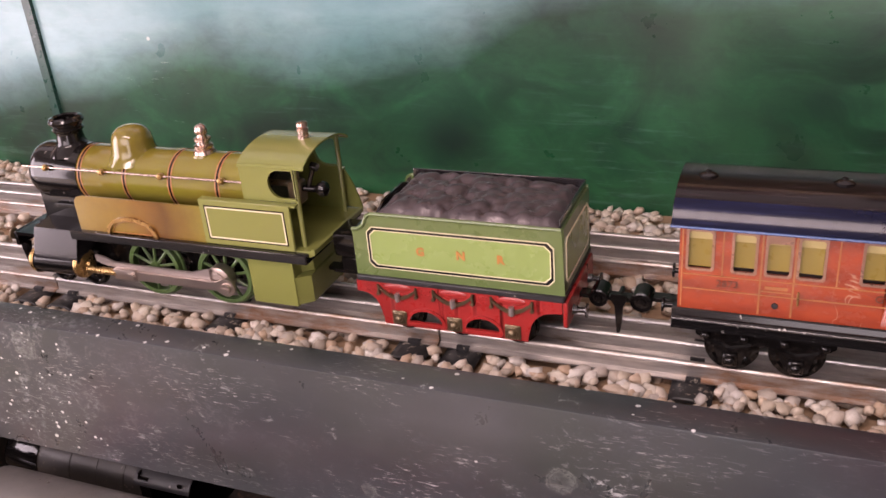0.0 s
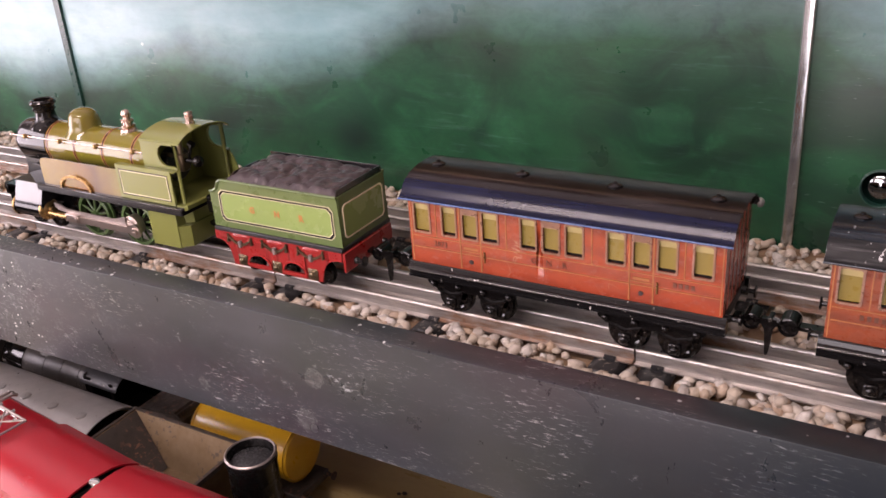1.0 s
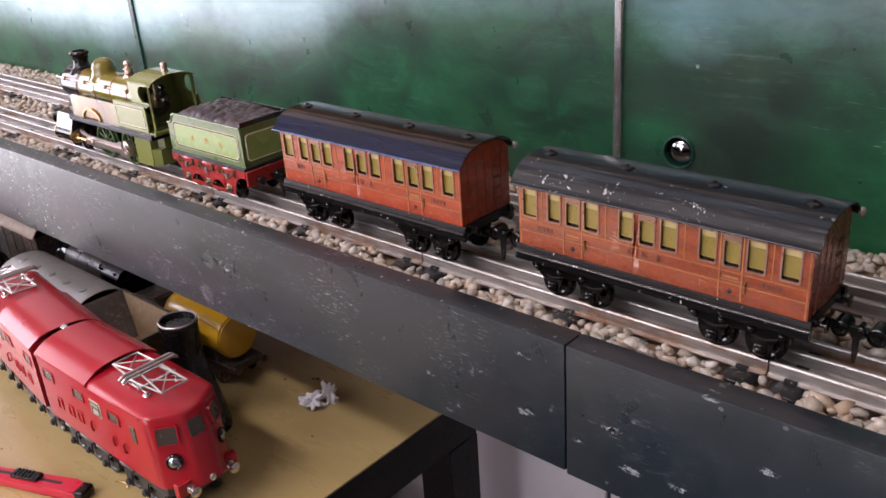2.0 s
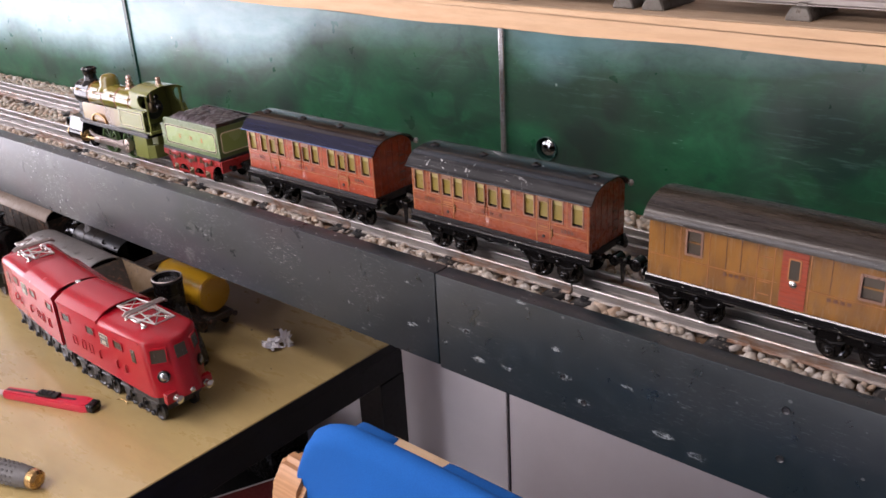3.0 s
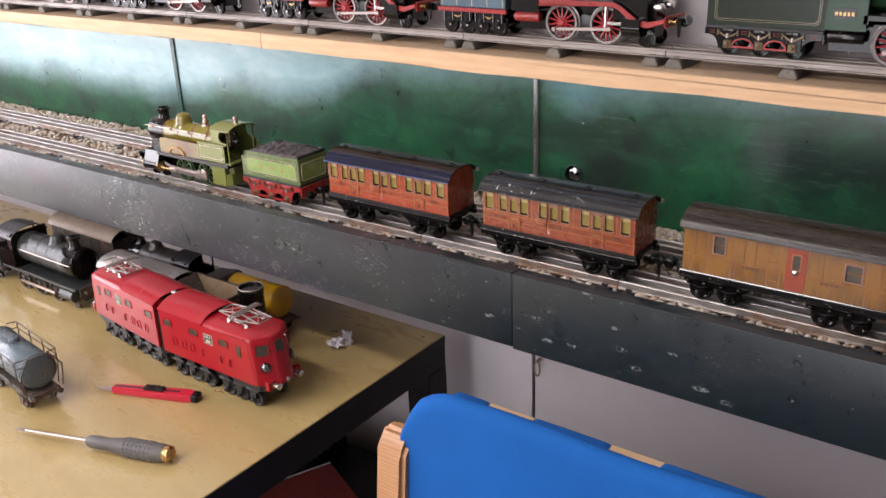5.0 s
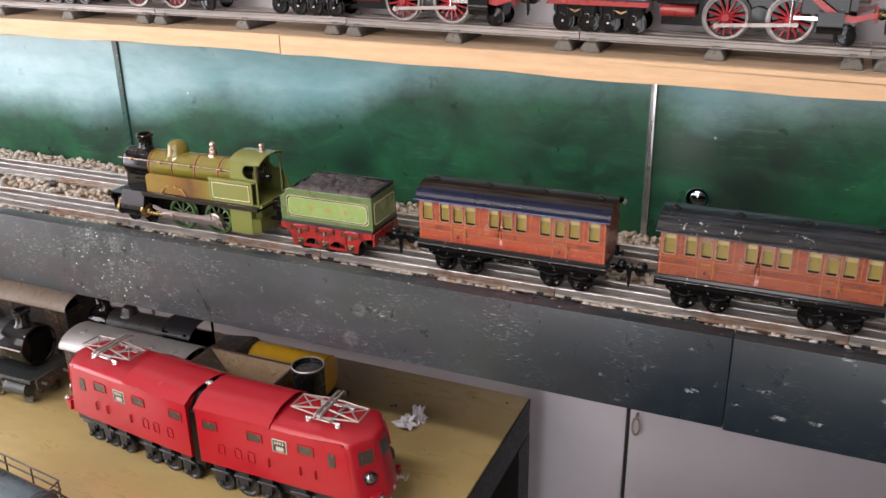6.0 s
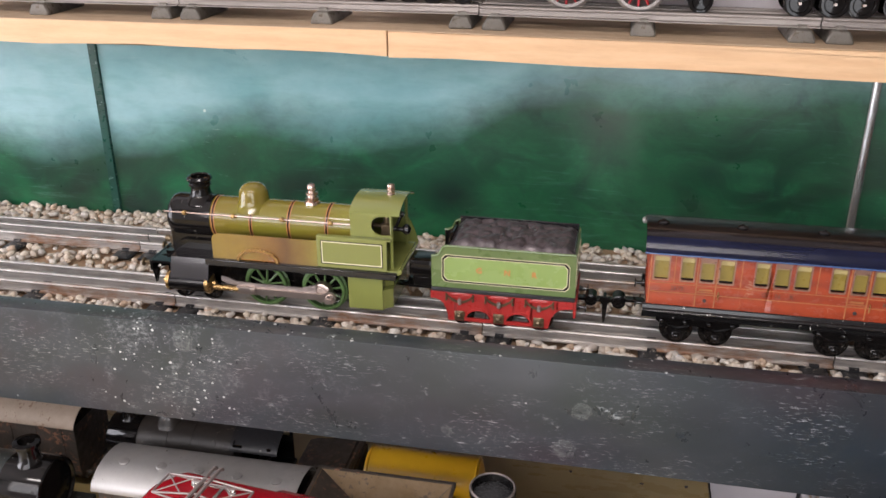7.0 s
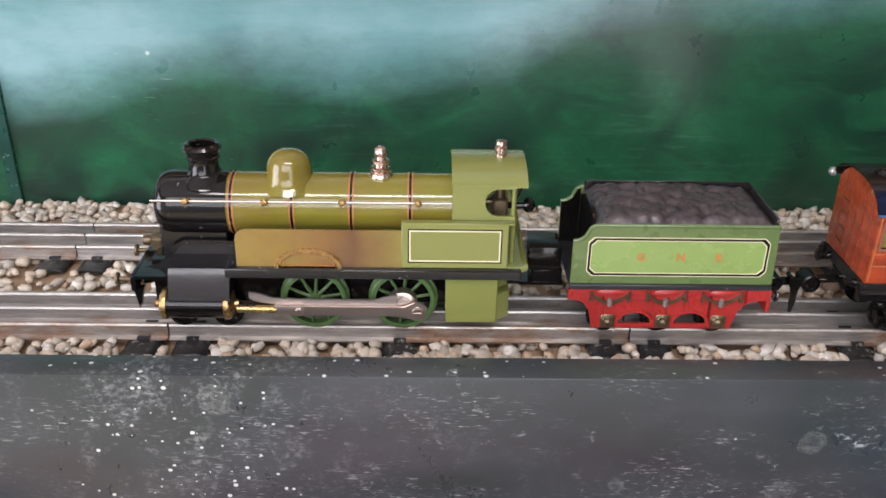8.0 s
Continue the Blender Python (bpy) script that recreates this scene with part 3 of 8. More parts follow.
GREY_PLASTIC = paint("grey_rubber_grip", (0.1, 0.095, 0.09), 0.5, var=0.25, scale=150)
BLACK_PLASTIC = paint("black_plastic", (0.006, 0.0056, 0.0056), 0.24, var=0.2, spec=0.35)
LENS = paint("dusty_lens", (0.05, 0.05, 0.052), 0.25, var=0.3, scale=200)
PLATE = paint("aged_white_plate", (0.5, 0.47, 0.37), 0.4, var=0.15)
CHROME = paint("polished_dark_chrome", (0.3, 0.31, 0.32), 0.06, 1.0, var=0.06, scale=30, bump=0.0)
GLASS = glass_pane("window_glass")
WHITE_FRAME = paint("white_window_frame", (0.75, 0.74, 0.72), 0.45, var=0.06)
RED_CARD = paint("dark_red_card", (0.24, 0.02, 0.02), 0.6, var=0.2)

# ---- mesh helpers (all places are in the room's metres; parts are set into their thing) ----


def bm_new():
    return bmesh.new()


def box(bm, x0, x1, y0, y1, z0, z1, bev=0.0, seg=1):
    vs = [bm.verts.new((x, y, z)) for x in (x0, x1) for y in (y0, y1) for z in (z0, z1)]
    idx = ((0, 1, 3, 2), (4, 6, 7, 5), (0, 4, 5, 1), (2, 3, 7, 6), (0, 2, 6, 4), (1, 5, 7, 3))
    fs = [bm.faces.new([vs[i] for i in f]) for f in idx]
    if bev:
        es = list({e for f in fs for e in f.edges})
        bmesh.ops.bevel(bm, geom=es, offset=bev, segments=seg, affect="EDGES", profile=0.6)
    return bm


AX = {"x": (Vector((0, 1, 0)), Vector((0, 0, 1)), Vector((1, 0, 0))),
      "y": (Vector((0, 0, 1)), Vector((1, 0, 0)), Vector((0, 1, 0))),
      "z": (Vector((1, 0, 0)), Vector((0, 1, 0)), Vector((0, 0, 1)))}


def lathe(bm, at, axis, profile, seg=20, squash=1.0):
    """profile: (radius, distance along the axis); radius 0 closes it."""
    a, b, c = AX[axis] if isinstance(axis, str) else axis
    at = Vector(at)
    rings = []
    for r, h in profile:
        if r <= 0:
            rings.append([bm.verts.new(at + c * h)])
        else:
            rings.append([bm.verts.new(at + c * h + a * (r * math.cos(2 * math.pi * k / seg)) + b * (r * squash * math.sin(2 * math.pi * k / seg))) for k in range(seg)])
    for p, q in zip(rings, rings[1:]):
        for k in range(seg):
            j = (k + 1) % seg
            if len(p) == 1 and len(q) == 1:
                continue
            if len(p) == 1:
                bm.faces.new((p[0], q[k], q[j]))
            elif len(q) == 1:
                bm.faces.new((p[k], p[j], q[0]))
            else:
                bm.faces.new((p[k], p[j], q[j], q[k]))
    return bm


def rod(bm, p, q, r, seg=10, r2=None):
    p, q = Vector(p), Vector(q)
    c = (q - p).normalized()
    a = c.orthogonal().normalized()
    b = c.cross(a)
    n = (q - p).length
    return lathe(bm, p, (a, b, c), [(0, 0), (r, 0), (r if r2 is None else r2, n), (0, n)], seg)


def wire(bm, pts, r, seg=6):
    for p, q in zip(pts, pts[1:]):
        rod(bm, p, q, r, seg)
    return bm


def prism(bm, poly, plane, lo, hi):
    """A flat outline in xz, xy or yz, given depth along the third axis."""
    def at(u, v, w):
        return (u, w, v) if plane == "xz" else (u, v, w) if plane == "xy" else (w, u, v)
    a = [bm.verts.new(at(u, v, lo)) for u, v in poly]
    b = [bm.verts.new(at(u, v, hi)) for u, v in poly]
    n = len(poly)
    bm.faces.new(a)
    bm.faces.new(b[::-1])
    for k in range(n):
        bm.faces.new((a[k], b[k], b[(k + 1) % n], a[(k + 1) % n]))
    return bm


def band(bm, outer, inner, plane, lo, hi):
    """A frame between two outlines with the same number of corners."""
    def at(u, v, w):
        return (u, w, v) if plane == "xz" else (u, v, w) if plane == "xy" else (w, u, v)
    rings = [[bm.verts.new(at(u, v, w)) for u, v in poly] for poly, w in ((outer, lo), (outer, hi), (inner, hi), (inner, lo))]
    n = len(outer)
    for i in range(4):
        p, q = rings[i], rings[(i + 1) % 4]
        for k in range(n):
            j = (k + 1) % n
            bm.faces.new((p[k], p[j], q[j], q[k]))
    return bm


def rect(u0, u1, v0, v1, cut=0.0):
    if not cut:
        return [(u0, v0), (u1, v0), (u1, v1), (u0, v1)]
    return [(u0 + cut, v0), (u1 - cut, v0), (u1, v0 + cut), (u1, v1 - cut), (u1 - cut, v1), (u0 + cut, v1), (u0, v1 - cut), (u0, v0 + cut)]


def arc(cx, cy, r, a0, a1, n, ry=None):
    return [(cx + r * math.cos(radians(a0 + (a1 - a0) * k / n)), cy + (ry or r) * math.sin(radians(a0 + (a1 - a0) * k / n))) for k in range(n + 1)]


def origin_of(ob):
    o = Vector((0, 0, 0))
    while ob:
        o += ob.location
        ob = ob.parent
    return o


def mesh_of(name, bm, material, origin=None, crease=38):
    bmesh.ops.recalc_face_normals(bm, faces=bm.faces)
    if origin is not None:
        bmesh.ops.translate(bm, verts=bm.verts, vec=-origin)
    me = bpy.data.meshes.new(name)
    bm.to_mesh(me)
    bm.free()
    me.materials.append(material)
    me.shade_smooth()
    me.set_sharp_from_angle(angle=radians(crease))
    return me


def thing(name, at, label, category, group=""):
    ob = new(name)
    ob.location = at
    ob.empty_display_size = 0.02
    return tagged(ob, label, category, group)


def part(name, bm, material, parent, label="", crease=38):
    ob = new(name, mesh_of(name, bm, material, origin_of(parent), crease))
    ob.parent = parent
    return tagged(ob, label)


def solo(name, bm, material, label, category="", kind="", group="", crease=38):
    """A thing that is one mesh, its origin at its base."""
    lo = Vector((min(v.co.x for v in bm.verts), min(v.co.y for v in bm.verts), min(v.co.z for v in bm.verts)))
    hi = Vector((max(v.co.x for v in bm.verts), max(v.co.y for v in bm.verts), 0))
    o = Vector(((lo.x + hi.x) / 2, (lo.y + hi.y) / 2, lo.z))
    ob = new(name, mesh_of(name, bm, material, o, crease))
    ob.location = o
    return tagged(ob, label, category, group, kind)


def setting(name, bm, material, label, crease=38):
    ob = new(name, mesh_of(name, bm, material, None, crease))
    return tagged(ob, label, "", "", "structure")


def lettering(name, text, size, material, parent, m, depth=0.0002, bold=0.0):
    """Raised letters at the pose m, centred."""
    cu = bpy.data.curves.new(name, "FONT")
    cu.body, cu.size, cu.extrude, cu.align_x, cu.align_y = text, size, depth, "CENTER", "CENTER"
    cu.resolution_u, cu.offset = 2, bold
    tmp = new("lettering_curve", cu)
    me = bpy.data.meshes.new_from_object(tmp.evaluated_get(bpy.context.evaluated_depsgraph_get()))
    bpy.data.objects.remove(tmp)
    bpy.data.curves.remove(cu)
    me.name = name
    me.transform(Matrix.Translation(-origin_of(parent)) @ m)
    me.materials.clear()
    me.materials.append(material)
    ob = new(name, me)
    ob.parent = parent
    return ob

# ---- the room ----
WALL_Y, SHELF_Z, RAIL_Z, YC = 0.203, 0.940, 0.951, 0.0235
UP_Z, UP_RAIL, UP_Y = 1.1515, 1.170, 0.152
SEAMS = (-1.107, -0.390, 0.327, 1.044)

setting("floor", box(bm_new(), -2.3, 2.6, -2.0, 0.4, -0.1, 0.0), FLOOR, "brown wooden floor of the hobby room")
setting("ceiling", box(bm_new(), -2.3, 2.6, -2.0, 0.4, 2.5, 2.6), CEILING, "plain white ceiling")
bm = bm_new()
box(bm, -2.3, 2.6, 0.206, 0.4, 0.0, 2.5)
setting("wall_north", bm, LILAC, "grey-lilac wall of painted panels behind the shelves")
bm = bm_new()
box(bm, 2.5, 2.6, -1.9, 0.206, 0.0, 2.5)
setting("wall_east", bm, PLASTER, "plain plaster end wall")


def pierced_wall(name, axis, plane0, plane1, lo, hi, o0, o1, z0, z1, label):
    b = bm_new()
    for u0, u1, w0, w1 in ((lo, o0, 0, 2.5), (o1, hi, 0, 2.5), (o0, o1, 0, z0), (o0, o1, z1, 2.5)):
        if axis == "x":
            box(b, plane0, plane1, u0, u1, w0, w1)
        else:
            box(b, u0, u1, plane0, plane1, w0, w1)
    return setting(name, b, PLASTER, label)


def window_unit(name, axis, plane, u0, u1, z0, z1):
    win = tagged(new(name), "white framed window in an unseen wall of the room", "", "", "structure")
    win.location = (plane, (u0 + u1) / 2, z0) if axis == "x" else ((u0 + u1) / 2, plane, z0)
    mid = (u0 + u1) / 2
    b = bm_new()
    for a0, a1, c0, c1 in ((u0, u1, z0, z0 + 0.05), (u0, u1, z1 - 0.05, z1), (u0, u0 + 0.05, z0 + 0.05, z1 - 0.05), (u1 - 0.05, u1, z0 + 0.05, z1 - 0.05), (mid - 0.03, mid + 0.03, z0 + 0.05, z1 - 0.05)):
        if axis == "x":
            box(b, plane - 0.03, plane + 0.03, a0, a1, c0, c1)
        else:
            box(b, a0, a1, plane - 0.03, plane + 0.03, c0, c1)
    part("window_frame", b, WHITE_FRAME, win)
    for a0, a1 in ((u0 + 0.05, mid - 0.03), (mid + 0.03, u1 - 0.05)):
        b = bm_new()
        if axis == "x":
            box(b, plane - 0.003, plane + 0.003, a0, a1, z0 + 0.05, z1 - 0.05)
        else:
            box(b, a0, a1, plane - 0.003, plane + 0.003, z0 + 0.05, z1 - 0.05)
        pane = part("pane", b, GLASS, win)
        pane.visible_shadow = False


pierced_wall("wall_west", "x", -2.3, -2.2, -1.9, 0.206, -1.8, -0.35, 0.25, 2.1, "plaster end wall with a tall window")
window_unit("window_1", "x", -2.25, -1.8, -0.35, 0.25, 2.1)
# unseen wall behind the camera: a window added for the fill, narrow glazed door
b = bm_new()
for u0, u1, w0, w1 in ((-2.3, -1.2, 0, 2.5), (-1.2, 0.3 - 0.2, 0, 1.15), (-1.2, 0.1, 2.25, 2.5), (0.3 - 0.2, 0.12, 0, 2.5), (0.12, 0.6, 2.1, 2.5), (0.6, 2.6, 0, 2.5)):
    box(b, u0, u1, -2.0, -1.9, w0, w1)
setting("wall_south", b, PLASTER, "unseen plaster wall opposite the shelves, with an added window and a glazed door")
window_unit("fill_window", "y", -1.95, -1.2, 0.1, 1.15, 2.25)
door = tagged(new("door_1"), "narrow white glazed door in the room's wall", "", "", "structure")
door.location = (0.36, -1.95, 0.0)
b = bm_new()
for u0, u1, w0, w1 in ((0.12, 0.18, 0, 2.1), (0.54, 0.6, 0, 2.1), (0.18, 0.54, 0, 0.32), (0.18, 0.54, 2.03, 2.1)):
    box(b, u0, u1, -1.97, -1.93, w0, w1)
part("door_frame", b, WHITE_FRAME, door)
pane = part("pane", box(bm_new(), 0.18, 0.54, -1.953, -1.947, 0.32, 2.03), GLASS, door)
pane.visible_shadow = False

# unseen batten added to go with the overhead fill
lamp = thing("ceiling_lamp", (-0.1, -1.1, 2.385), "unseen white ceiling batten, added for the overhead fill", "lamp")
part("housing", box(bm_new(), -0.75, 0.55, -1.2, -1.0, 2.46, 2.5, 0.005), WHITE_FRAME, lamp)
part("diffuser", box(bm_new(), -0.72, 0.52, -1.19, -1.01, 2.385, 2.46, 0.02, 2), WHITE_FRAME, lamp)

# painted scenery panels, each one sheet, between the two shelves
HOLE = (0.381, 0.987, 0.0125)
for k in range(4):
    x0, x1 = (SEAMS[k - 1] if k else -2.2) + 0.0015, SEAMS[k] - 0.0015 if k < 3 else 2.5
    if k == 3:
        x0, x1 = SEAMS[2] + 0.0015, SEAMS[3] - 0.0015
    name = "scenery_panel"
    b = bm_new()
    if x0 < HOLE[0] < x1:
        # round hole through the sheet
        hx, hz, hr = HOLE
        n = 32
        ring = arc(hx, hz, hr, 0, 360, n)[:-1]
        sq = []
        for u, w in ring:
            du, dw = u - hx, w - hz
            s = 0.03 / max(abs(du), abs(dw))
            sq.append((hx + du * s, hz + dw * s))
        band(b, sq, ring, "xz", 0.2, 0.2055)
        for u0, u1, w0, w1 in ((x0, hx - 0.03, 0.9, 1.28), (hx + 0.03, x1, 0.9, 1.28), (hx - 0.03, hx + 0.03, 0.9, hz - 0.03), (hx - 0.03, hx + 0.03, hz + 0.03, 1.28)):
            box(b, u0, u1, 0.2, 0.2055, w0, w1)
    else:
        box(b, x0, x1, 0.2, 0.2055, 0.9, 1.135)
    if x0 < HOLE[0] < x1:
        bmesh.ops.bisect_plane(b, geom=b.verts[:] + b.edges[:] + b.faces[:], plane_co=(0, 0, 1.135), plane_no=(0, 0, 1), clear_outer=True)
    ob = new(name, mesh_of(name, b, MURAL))
    tagged(ob, "glossy panel spray-painted with pale sky and dark green woods", "", "", "structure")
b = bm_new()
box(b, SEAMS[3] + 0.0015, 2.5, 0.2, 0.2055, 0.9, 1.135)
tagged(new("scenery_panel", mesh_of("scenery_panel", b, MURAL)), "glossy panel spray-painted with dark green woods", "", "", "structure")

# cover strips and the cable ring in the hole
for k, sx in enumerate(SEAMS):
    b = bm_new()
    if k == 2:
        prism(b, [(sx - 0.004, 0.2), (sx - 0.0036, 0.1968), (sx - 0.0026, 0.1957), (sx, 0.1954), (sx + 0.0026, 0.1957), (sx + 0.0036, 0.1968), (sx + 0.004, 0.2)], "xy", 0.9, 1.133)
    else:
        prism(b, [(sx - 0.0045, 0.2), (sx - 0.004, 0.197), (sx + 0.004, 0.197), (sx + 0.0045, 0.2)], "xy", 0.9, 1.133)
    strip = setting("cover_strip", b, STRIP if k == 2 else DARK_STRIP, "worn bare aluminium cover strip" if k == 2 else "cover strip painted over in dark green", 25)
    b = bm_new()
    box(b, sx - 0.0022, sx + 0.0022, 0.196, 0.2055, 0.0, 0.9)
    setting("panel_joint", b, SATIN_BLACK, "dark joint between two wall panels")
for x0, x1 in zip((-2.2,) + SEAMS, SEAMS + (2.5,)):
    setting("wall_panel", box(bm_new(), x0 + 0.0024, x1 - 0.0024, 0.1925, 0.2055, 0.0, 0.8995, 0.0008), LILAC, "grey-lilac painted board under the shelf")
ringo = thing("cable_cap", (HOLE[0], 0.2, HOLE[1] - 0.0128), "dark polished domed cap closing a cable hole in the panel", "cable cap")
b = bm_new()
lathe(b, (HOLE[0], 0.1985, HOLE[1]), "y", [(0.0118, 0.012), (0.0118, 0.0), (0.0124, -0.0006), (0.0131, 0.0), (0.0131, 0.0012), (0.0118, 0.012)], 32)
part("rim", b, DARK_STRIP, ringo)
b = bm_new()
lathe(b, (HOLE[0], 0.2, HOLE[1]), "y", [(0, -0.0022), (0.003, -0.0019), (0.006, -0.001), (0.0088, 0.0006), (0.0117, 0.0034), (0.0117, 0.005), (0, 0.0052)], 40)
part("cap", b, CHROME, ringo, "polished domed cap", crease=60)
b = bm_new()
rod(b, (0.3385, 0.193, 0.712), (0.3385, 0.183, 0.712), 0.0022)
wire(b, [(0.3385 + 0.0045 * math.sin(k * 0.7), 0.1825, 0.7 + 0.012 * math.cos(k * 0.7)) for k in range(10)], 0.0013)
solo("wall_hook", b, RUST_ROOF, "small rusty hook on the lower wall panel", "hook")

# ---- the lower shelf: board, two fascia boards ----
setting("shelf_board", box(bm_new(), -2.2, 2.5, -0.0435, 0.2, 0.9, SHELF_Z - 0.004), CORK, "brown shelf board under the ballast")


def fascia(x0, x1, z0, z1, dy):
    b = bm_new()
    box(b, x0, x1, -0.0615 + dy, -0.0435, z0, z1, 0.0012, 2)
    return b


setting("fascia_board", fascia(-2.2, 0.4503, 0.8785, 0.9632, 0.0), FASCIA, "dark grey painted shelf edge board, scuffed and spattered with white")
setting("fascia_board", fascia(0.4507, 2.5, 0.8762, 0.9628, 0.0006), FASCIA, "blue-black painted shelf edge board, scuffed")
for hx, hz, r in ((0.1035, 0.8885, 0.0034), (0.426, 0.948, 0.0024), (0.4245, 0.911, 0.0026), (-0.455, 0.905, 0.003), (0.591, 0.895, 0.0024), (0.573, 0.911, 0.002), (0.481, 0.92, 0.0018), (0.735, 0.945, 0.0026), (0.735, 0.909, 0.0026)):
    b = bm_new()
    lathe(b, (hx, -0.0617, hz), "y", [(0, 0.001), (r * 0.7, 0.0006), (r, -0.0001), (r * 1.08, 0.0006), (0, 0.0007)], 14)
    solo("screw_head", b, SATIN_BLACK, "sunken dark screw in the shelf edge board", "screw", group="screws in the shelf edge")

# ---- the upper shelf ----
DIP = 0.0085


def dip(x):
    """The second board sinks a little towards its far end."""
    return -DIP * max(0.0, x + 0.067)


def settle(ob):
    if ob.matrix_basis.translation.x > -0.067:
        p = Matrix.Translation((-0.067, 0, UP_Z))
        ob.matrix_basis = p @ Matrix.Rotation(math.atan(DIP), 4, "Y") @ p.inverted() @ ob.matrix_basis
    return ob


for x0, x1, dz, under in ((-2.2, -0.0682, 0.0, 0.0), (-0.0668, 2.5, -0.0006, -0.0012)):
    b = bm_new()
    n = 48
    # planed edge, a little wavy underneath
    low = [(x0 + (x1 - x0) * k / n, 1.1322 + dz + under + dip(x0 + (x1 - x0) * k / n) + 0.0009 * math.sin(k * 1.7 + x0) + 0.0008 * math.sin(k * 0.6)) for k in range(n + 1)]
    prism(b, low + [(x1, UP_Z + dz + dip(x1)), (x0, UP_Z + dz + dip(x0))], "xz", 0.106, 0.1995)
    bmesh.ops.triangulate(b, faces=[f for f in b.faces if len(f.verts) > 4])
    setting("upper_shelf", b, PINE, "bare pine shelf board with a rough sawn edge")
for x0, x1 in ((-2.2, -0.067), (-0.067, 2.5)):
    b = bm_new()
    prism(b, [(x0, UP_Z - 0.0002 + dip(x0)), (x1, UP_Z - 0.0002 + dip(x1)), (x1, UP_Z + 0.0004 + dip(x1)), (x0, UP_Z + 0.0004 + dip(x0))], "xz", 0.107, 0.199)
    setting("shelf_dust", b, DIRTY_PINE, "dusty grey-brown top of the pine shelf")

# ---- tracks ----


def rail_outline(yy, z, h):
    """Folded tin rail: round head, thin web, spread foot."""
    head = [(yy + 0.0017 * math.cos(radians(a)), z - 0.0017 + 0.0017 * math.sin(radians(a))) for a in range(-40, 221, 26)]
    return [(yy + 0.0044, z - h), (yy + 0.0044, z - h + 0.0007), (yy + 0.0012, z - h + 0.0013), (yy + 0.001, z - 0.003)] + head + [(yy - 0.001, z - 0.003), (yy - 0.0012, z - h + 0.0013), (yy - 0.0044, z - h + 0.0007), (yy - 0.0044, z - h)]


def track_section(x0, yc, z, h, sleeper_mat, label, group, wide, tall=0.003, rail_mat=RAIL, long=0.2545, gauge=0.0168):
    tr = thing("track_section", (x0 + long / 2, yc, z - h - tall), label, "toy track", group)
    for yy, dz in ((yc - gauge, 0.0), (yc, 0.0004), (yc + gauge, 0.0)):
        b = bm_new()
        prism(b, rail_outline(yy, z + dz, h), "yz", x0 + 0.0005, x0 + long - 0.0005)
        part("rail", b, rail_mat, tr, crease=50)
    for sx in (0.0135, long / 2, long - 0.0135):
        b = bm_new()
        w = 0.0098
        prism(b, [(x0 + sx - w, z - h - tall), (x0 + sx - w, z - h - tall * 0.7), (x0 + sx - w * 0.6, z - h - 0.0002), (x0 + sx + w * 0.6, z - h - 0.0002), (x0 + sx + w, z - h - tall * 0.7), (x0 + sx + w, z - h - tall)], "xz", yc - wide, yc + wide)
        bmesh.ops.bevel(b, geom=b.edges[:], offset=min(0.0012, tall * 0.2), segments=1, affect="EDGES")
        sl = part("sleeper", b, sleeper_mat, tr)
        # bent tabs that grip the foot of each rail
        for e in (-1, 1):
            for r in (-gauge, 0, gauge):
                b = bm_new()
                yt = yc + r + e * 0.0041
                prism(b, [(yt - e * 0.0024, z - h + 0.0016), (yt - e * 0.0008, z - h + 0.0022), (yt + e * 0.0006, z - h + 0.0016), (yt + e * 0.001, z - h - 0.0004), (yt - e * 0.0002, z - h - 0.0004), (yt - e * 0.0004, z - h + 0.0011)], "yz", x0 + sx - 0.0034, x0 + sx + 0.0034)
                part("rail_tab", b, sleeper_mat, sl)
    return tr


TRACK = 0.2545
first = track_section(-0.226, YC, RAIL_Z, 0.0088, SLEEPER, "three-rail tinplate track section with black sleepers in gravel", "front track", 0.0345)
for k in list(range(-7, 0)) + list(range(1, 6)):
    copy_thing(first, Matrix.Translation(first.location + Vector((TRACK * k, 0, 0))))
back = copy_thing(first, Matrix.Translation(first.location + Vector((-0.085, 0.0965, -0.0005))))
back["group"] = "rear track"
for k in list(range(-6, 0)) + list(range(1, 6)):
    copy_thing(back, Matrix.Translation(back.location + Vector((TRACK * k, 0, 0))))
ups = track_section(0.262, UP_Y, UP_RAIL, 0.0078, UPPER_SLEEPER, "three-rail tinplate track section with grey pressed sleepers on the pine shelf", "upper track", 0.0285, 0.0107, UPPER_RAIL, 0.26, 0.0178)
for k in list(range(-7, 0)) + list(range(1, 4)):
    settle(copy_thing(ups, Matrix.Translation(ups.location + Vector((0.26 * k, 0, 0)))))
settle(ups)

